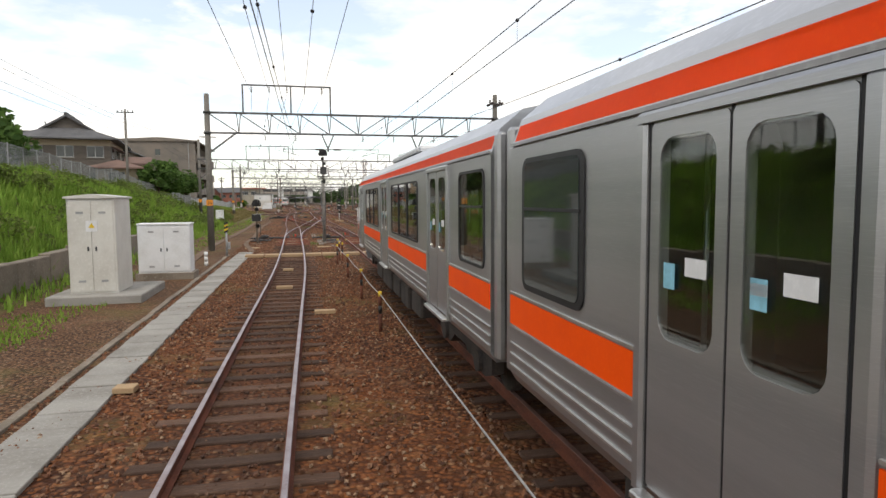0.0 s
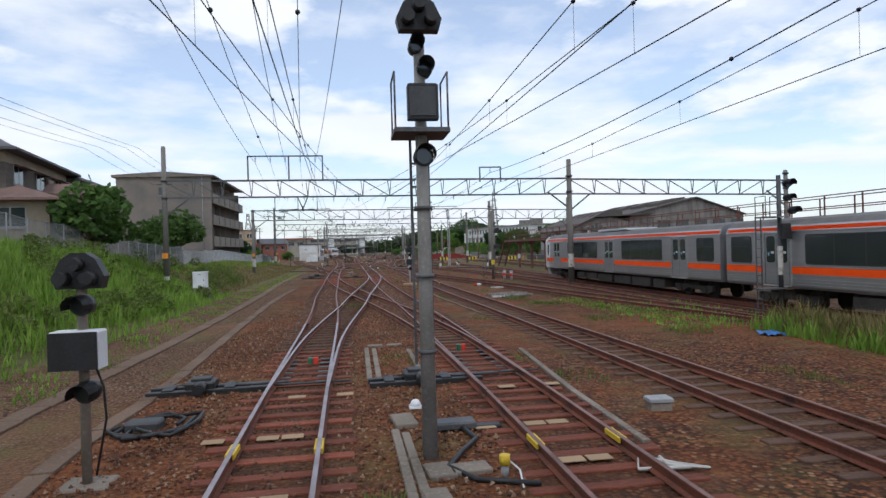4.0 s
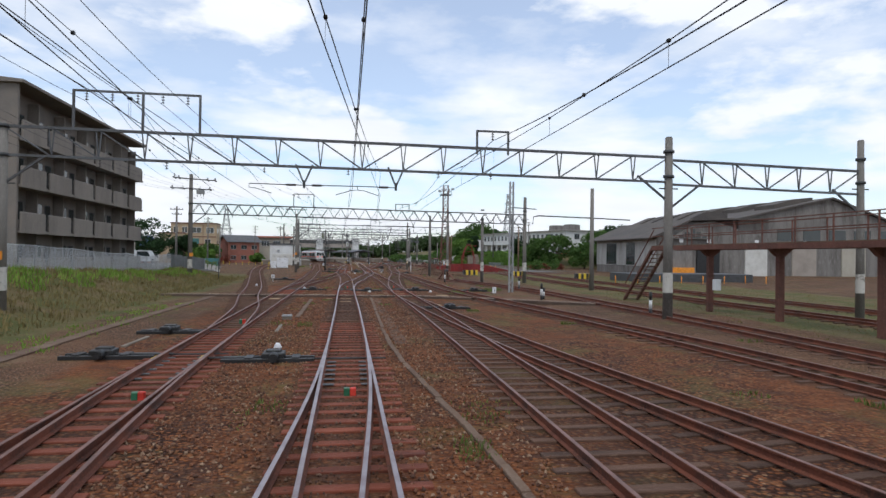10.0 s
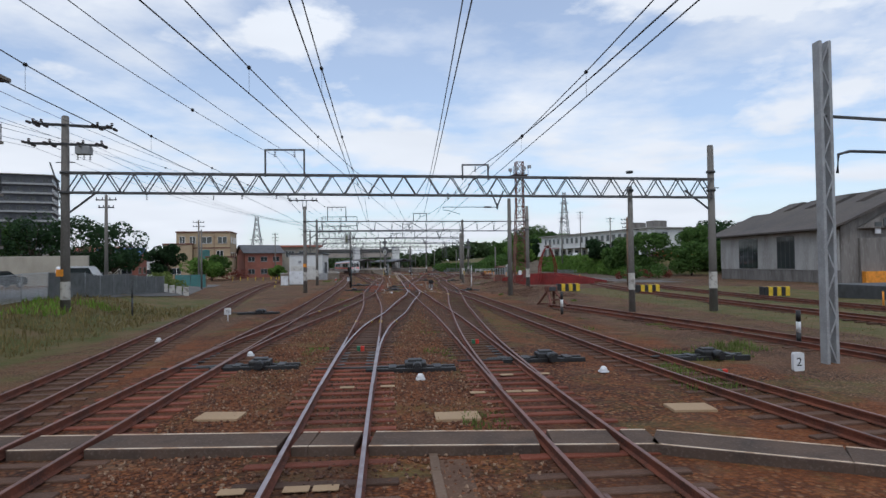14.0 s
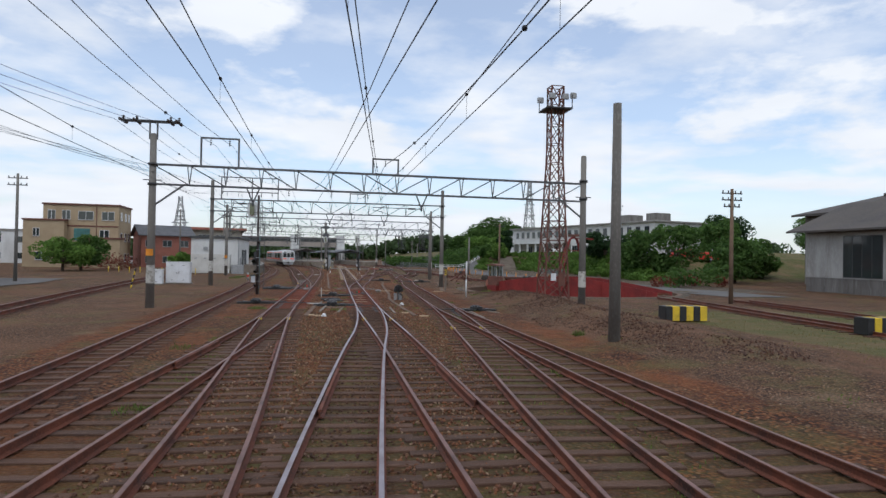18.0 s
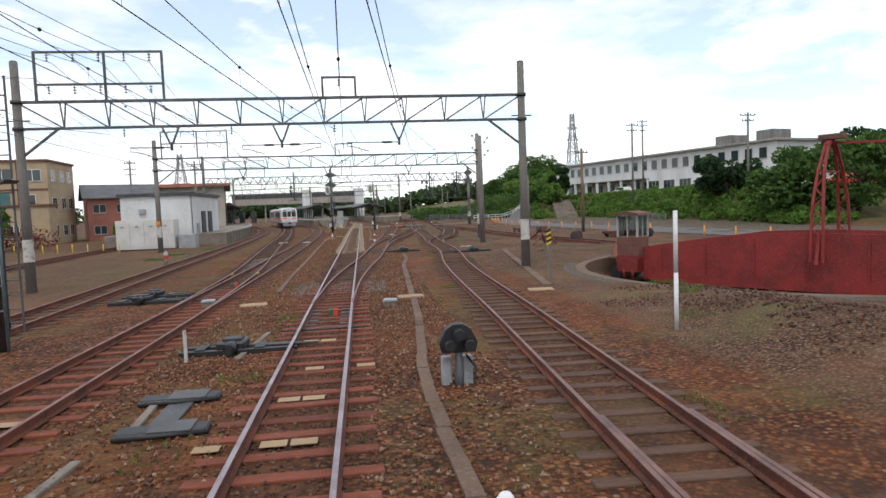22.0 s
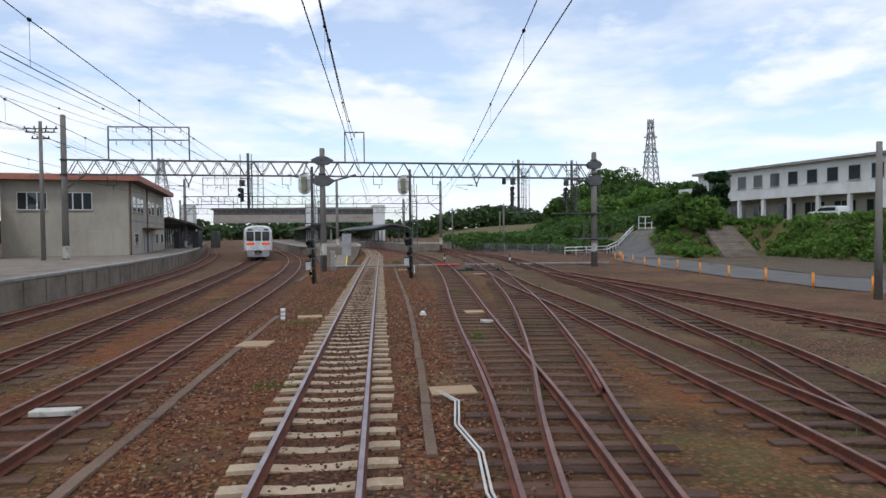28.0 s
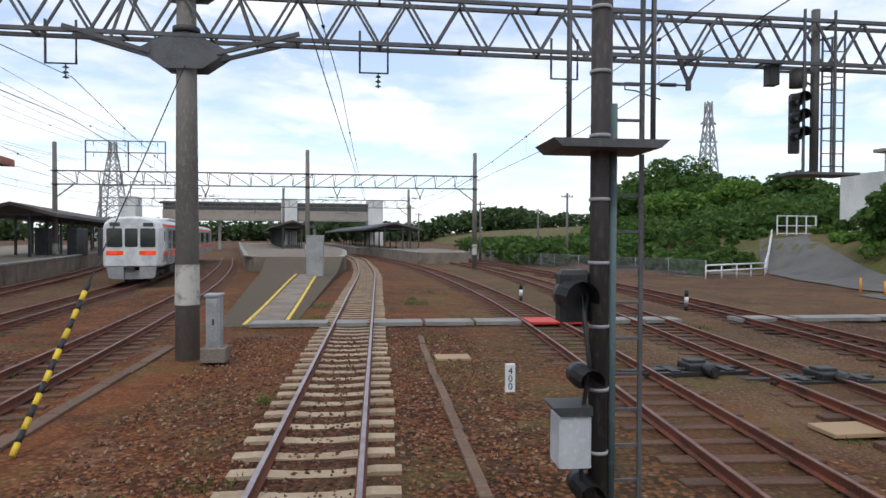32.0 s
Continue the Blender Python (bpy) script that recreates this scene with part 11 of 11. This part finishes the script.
for key in ("main_two", "cross_d", "main_three", "yard_four"):
    for i in range(34):
        w.append((LINE[key](140 + i) + rng.uniform(-0.9, 0.9), 140 + i, 45, 0.5, 0.6, 0.28))
for i in range(40):
    w.append((1.4 + rng.uniform(-0.5, 0.5), 205 + i * 1.1, 60, 0.35, 0.6, 0.4))
    w.append((13.2 + rng.uniform(-2.0, 2.0), 232 + i * 0.9, 40, 0.5, 0.6, 0.35))
blades("track_weeds", "scattered green weeds growing through the ballast", w, "weed", 27, 0.06, 0.30, 0.012, "weeds")
blades("lawn_grass", "thin dry grass on the depot ground", [(21 + (i % 12) * 1.7, 96 + (i // 12) * 2.4, 40, 1.0, 1.3, 0.3) for i in range(12 * 34)], "drygrass", 28, 0.2, 0.5, 0.02)
# loose stones
def stones_loose(name, label, spots, material, seed):
    rng = random.Random(seed)
    verts, faces = [], []
    base = [(1, 0, 0), (-1, 0, 0), (0, 1, 0), (0, -1, 0), (0, 0, 1), (0, 0, -1)]
    tri = [(0, 2, 4), (2, 1, 4), (1, 3, 4), (3, 0, 4), (2, 0, 5), (1, 2, 5), (3, 1, 5), (0, 3, 5)]
    for x, y, n, sx, sy, s0, s1 in spots:
        for _ in range(n):
            px, py, s = x + rng.uniform(-sx, sx), y + rng.uniform(-sy, sy), rng.uniform(s0, s1)
            m = Matrix.Translation((px, py, ground_z(px, py) + s * 0.35)) @ Euler((rng.uniform(0, 6), rng.uniform(0, 6), rng.uniform(0, 6))).to_matrix().to_4x4()
            o = len(verts)
            verts += [m @ (Vector(b) * s * rng.uniform(0.6, 1.1)) for b in base]
            faces += [tuple(i + o for i in f) for f in tri]
    me = bpy.data.meshes.new(name)
    me.from_pydata(verts, [], faces)
    me.materials.append(M[material])
    tagged(new(name, me), label, "stones", kind="stuff")


def island(name, cols):
    m = bpy.data.materials.new(name)
    nt, N, L, bsdf = nodes_of(m)
    geo = N.new("ShaderNodeNewGeometry")
    r = N.new("ShaderNodeValToRGB")
    r.color_ramp.interpolation = 'CONSTANT'
    for i, c in enumerate(cols):
        e = r.color_ramp.elements[i] if i < 2 else r.color_ramp.elements.new(i / len(cols))
        e.position = i / len(cols)
        e.color = (*c, 1)
    L.new(geo.outputs["Random Per Island"], r.inputs[0])
    g2 = tex(nt, "n", 30, 3, 0.6, geo.outputs["Position"])
    L.new(mixc(nt, ramp(nt, g2.outputs["Fac"], 0.4, 0.8), r.outputs[0], (0.075, 0.034, 0.02)), bsdf.inputs["Base Color"])
    bsdf.inputs["Roughness"].default_value = 0.9
    return m


M["pebble"] = island("ballast_stone", ((0.17, 0.068, 0.032), (0.105, 0.046, 0.025), (0.26, 0.108, 0.046), (0.15, 0.060, 0.030), (0.33, 0.22, 0.14), (0.085, 0.040, 0.024), (0.21, 0.082, 0.036), (0.24, 0.13, 0.075)))
M["greypebble"] = island("grey_stone", ((0.21, 0.195, 0.18), (0.14, 0.13, 0.12), (0.29, 0.275, 0.25), (0.17, 0.155, 0.14)))
M["darkpebble"] = island("oily_ballast_stone", ((0.085, 0.040, 0.024), (0.055, 0.030, 0.021), (0.13, 0.058, 0.030), (0.068, 0.034, 0.023), (0.17, 0.105, 0.07)))
sp, bed = [], []
for y in range(4, 275, 2):
    f = LINE["main_one"] if y < 50 else LINE["cross_a"] if y < 98 else LINE["main_two"] if y < 130 else LINE["cross_d"] if y < 175 else LINE["main_three"]
    sp.append((f(y) - 1.95, y, 440, 1.15, 1.0, 0.018, 0.046))
    sp.append((f(y) + 1.95, y, 440, 1.15, 1.0, 0.018, 0.046))
    bed.append((f(y), y, 240, 0.75, 1.0, 0.016, 0.04))
stones_loose("loose_ballast", "loose rusty ballast stones along the running line", sp, "pebble", 41)
stones_loose("loose_ballast", "dark oily ballast stones between the running rails", bed, "darkpebble", 45)
stones_loose("stone_heap", "heap of pale stones beside the yard track", [(9.5 + (i % 5) * 0.32, 67.2 + i * 0.18, 60, 0.5, 0.3, 0.05, 0.13) for i in range(14)], "greypebble", 42)
stones_loose("loose_gravel", "grey gravel between the rails near the turnout", [(LINE["branch_left"](206 + i), 206 + i, 200, 0.5, 0.5, 0.02, 0.045) for i in range(10)] + [(LINE["main_three"](196.4 + i * 0.6) + dx, 196.4 + i * 0.6, 55, 0.42, 0.22, 0.02, 0.045) for i in range(6) for dx in (-1.15, 0.0, 1.3)], "greypebble", 43)
stones_loose("mound_stones", "rough dirt clods on the mound", [(17.0 + rng.uniform(-2, 2), 160 + i * 0.8, 110, 1.2, 0.7, 0.02, 0.055) for i in range(42)], "darkpebble", 44)
bm = bm_new()
for dx in (0.0, 0.06):
    tube(bm, [(9.1 + dx, 234.6, -0.15), (9.35 + dx, 233.8, -0.13), (9.2 + dx, 232.6, -0.15), (9.35 + dx, 231.4, -0.14), (9.25 + dx, 230.2, -0.15), (9.4 + dx, 228, -0.15), (9.3 + dx, 225, -0.15)], 0.018, 8)
solo("pale_hose", bm, M["cream"], "pair of pale cables snaking over the ballast", "cable")
t = thing("hose_pile", "black hoses in loops with a cable box beside the points", "hoses", (-1.95, 44.5, -0.2))
for q in range(4):
    r = random.Random(60 + q)
    bm = bm_new()
    tube(bm, [(0.62 * math.cos(k * 0.7 + q) * r.uniform(0.5, 1.1) + 0.1 * q, 0.75 * math.sin(k * 0.7 + q) * r.uniform(0.5, 1.1), 0.05 + 0.05 * r.random()) for k in range(8)], 0.032, 7)
    part("hose", bm, M["black"], t)
bm = bm_new()
bbox(bm, -0.35, 0.2, -0.15, 0.2, 0.0, 0.16, 0.03)
part("cable_box", bm, M["darksteel"], t)
for x, y in ((5.1, 41.2), (15.3, 218), (4.3, 180.6), (10.7, 216.7)):
    bm = bm_new()
    r = random.Random(x)
    tube(bm, [(x + r.uniform(-0.5, 0.5), y + r.uniform(-0.4, 0.4), -0.14) for _ in range(7)], 0.025, 7)
    solo("loose_cable", bm, M["cream"], "loose cable lying in curls on the ballast", "cable", "loose cables")
t = thing("plastic_sheet", "crumpled blue plastic sheet on the ground", "plastic sheet", (13.2, 50.3, -0.2))
bm = bm_new()
bmesh.ops.create_grid(bm, x_segments=6, y_segments=5, size=0.3)
r = random.Random(3)
for v in bm.verts:
    v.co.z = r.uniform(0.02, 0.14)
part("sheet", bm, M["blue"], t)
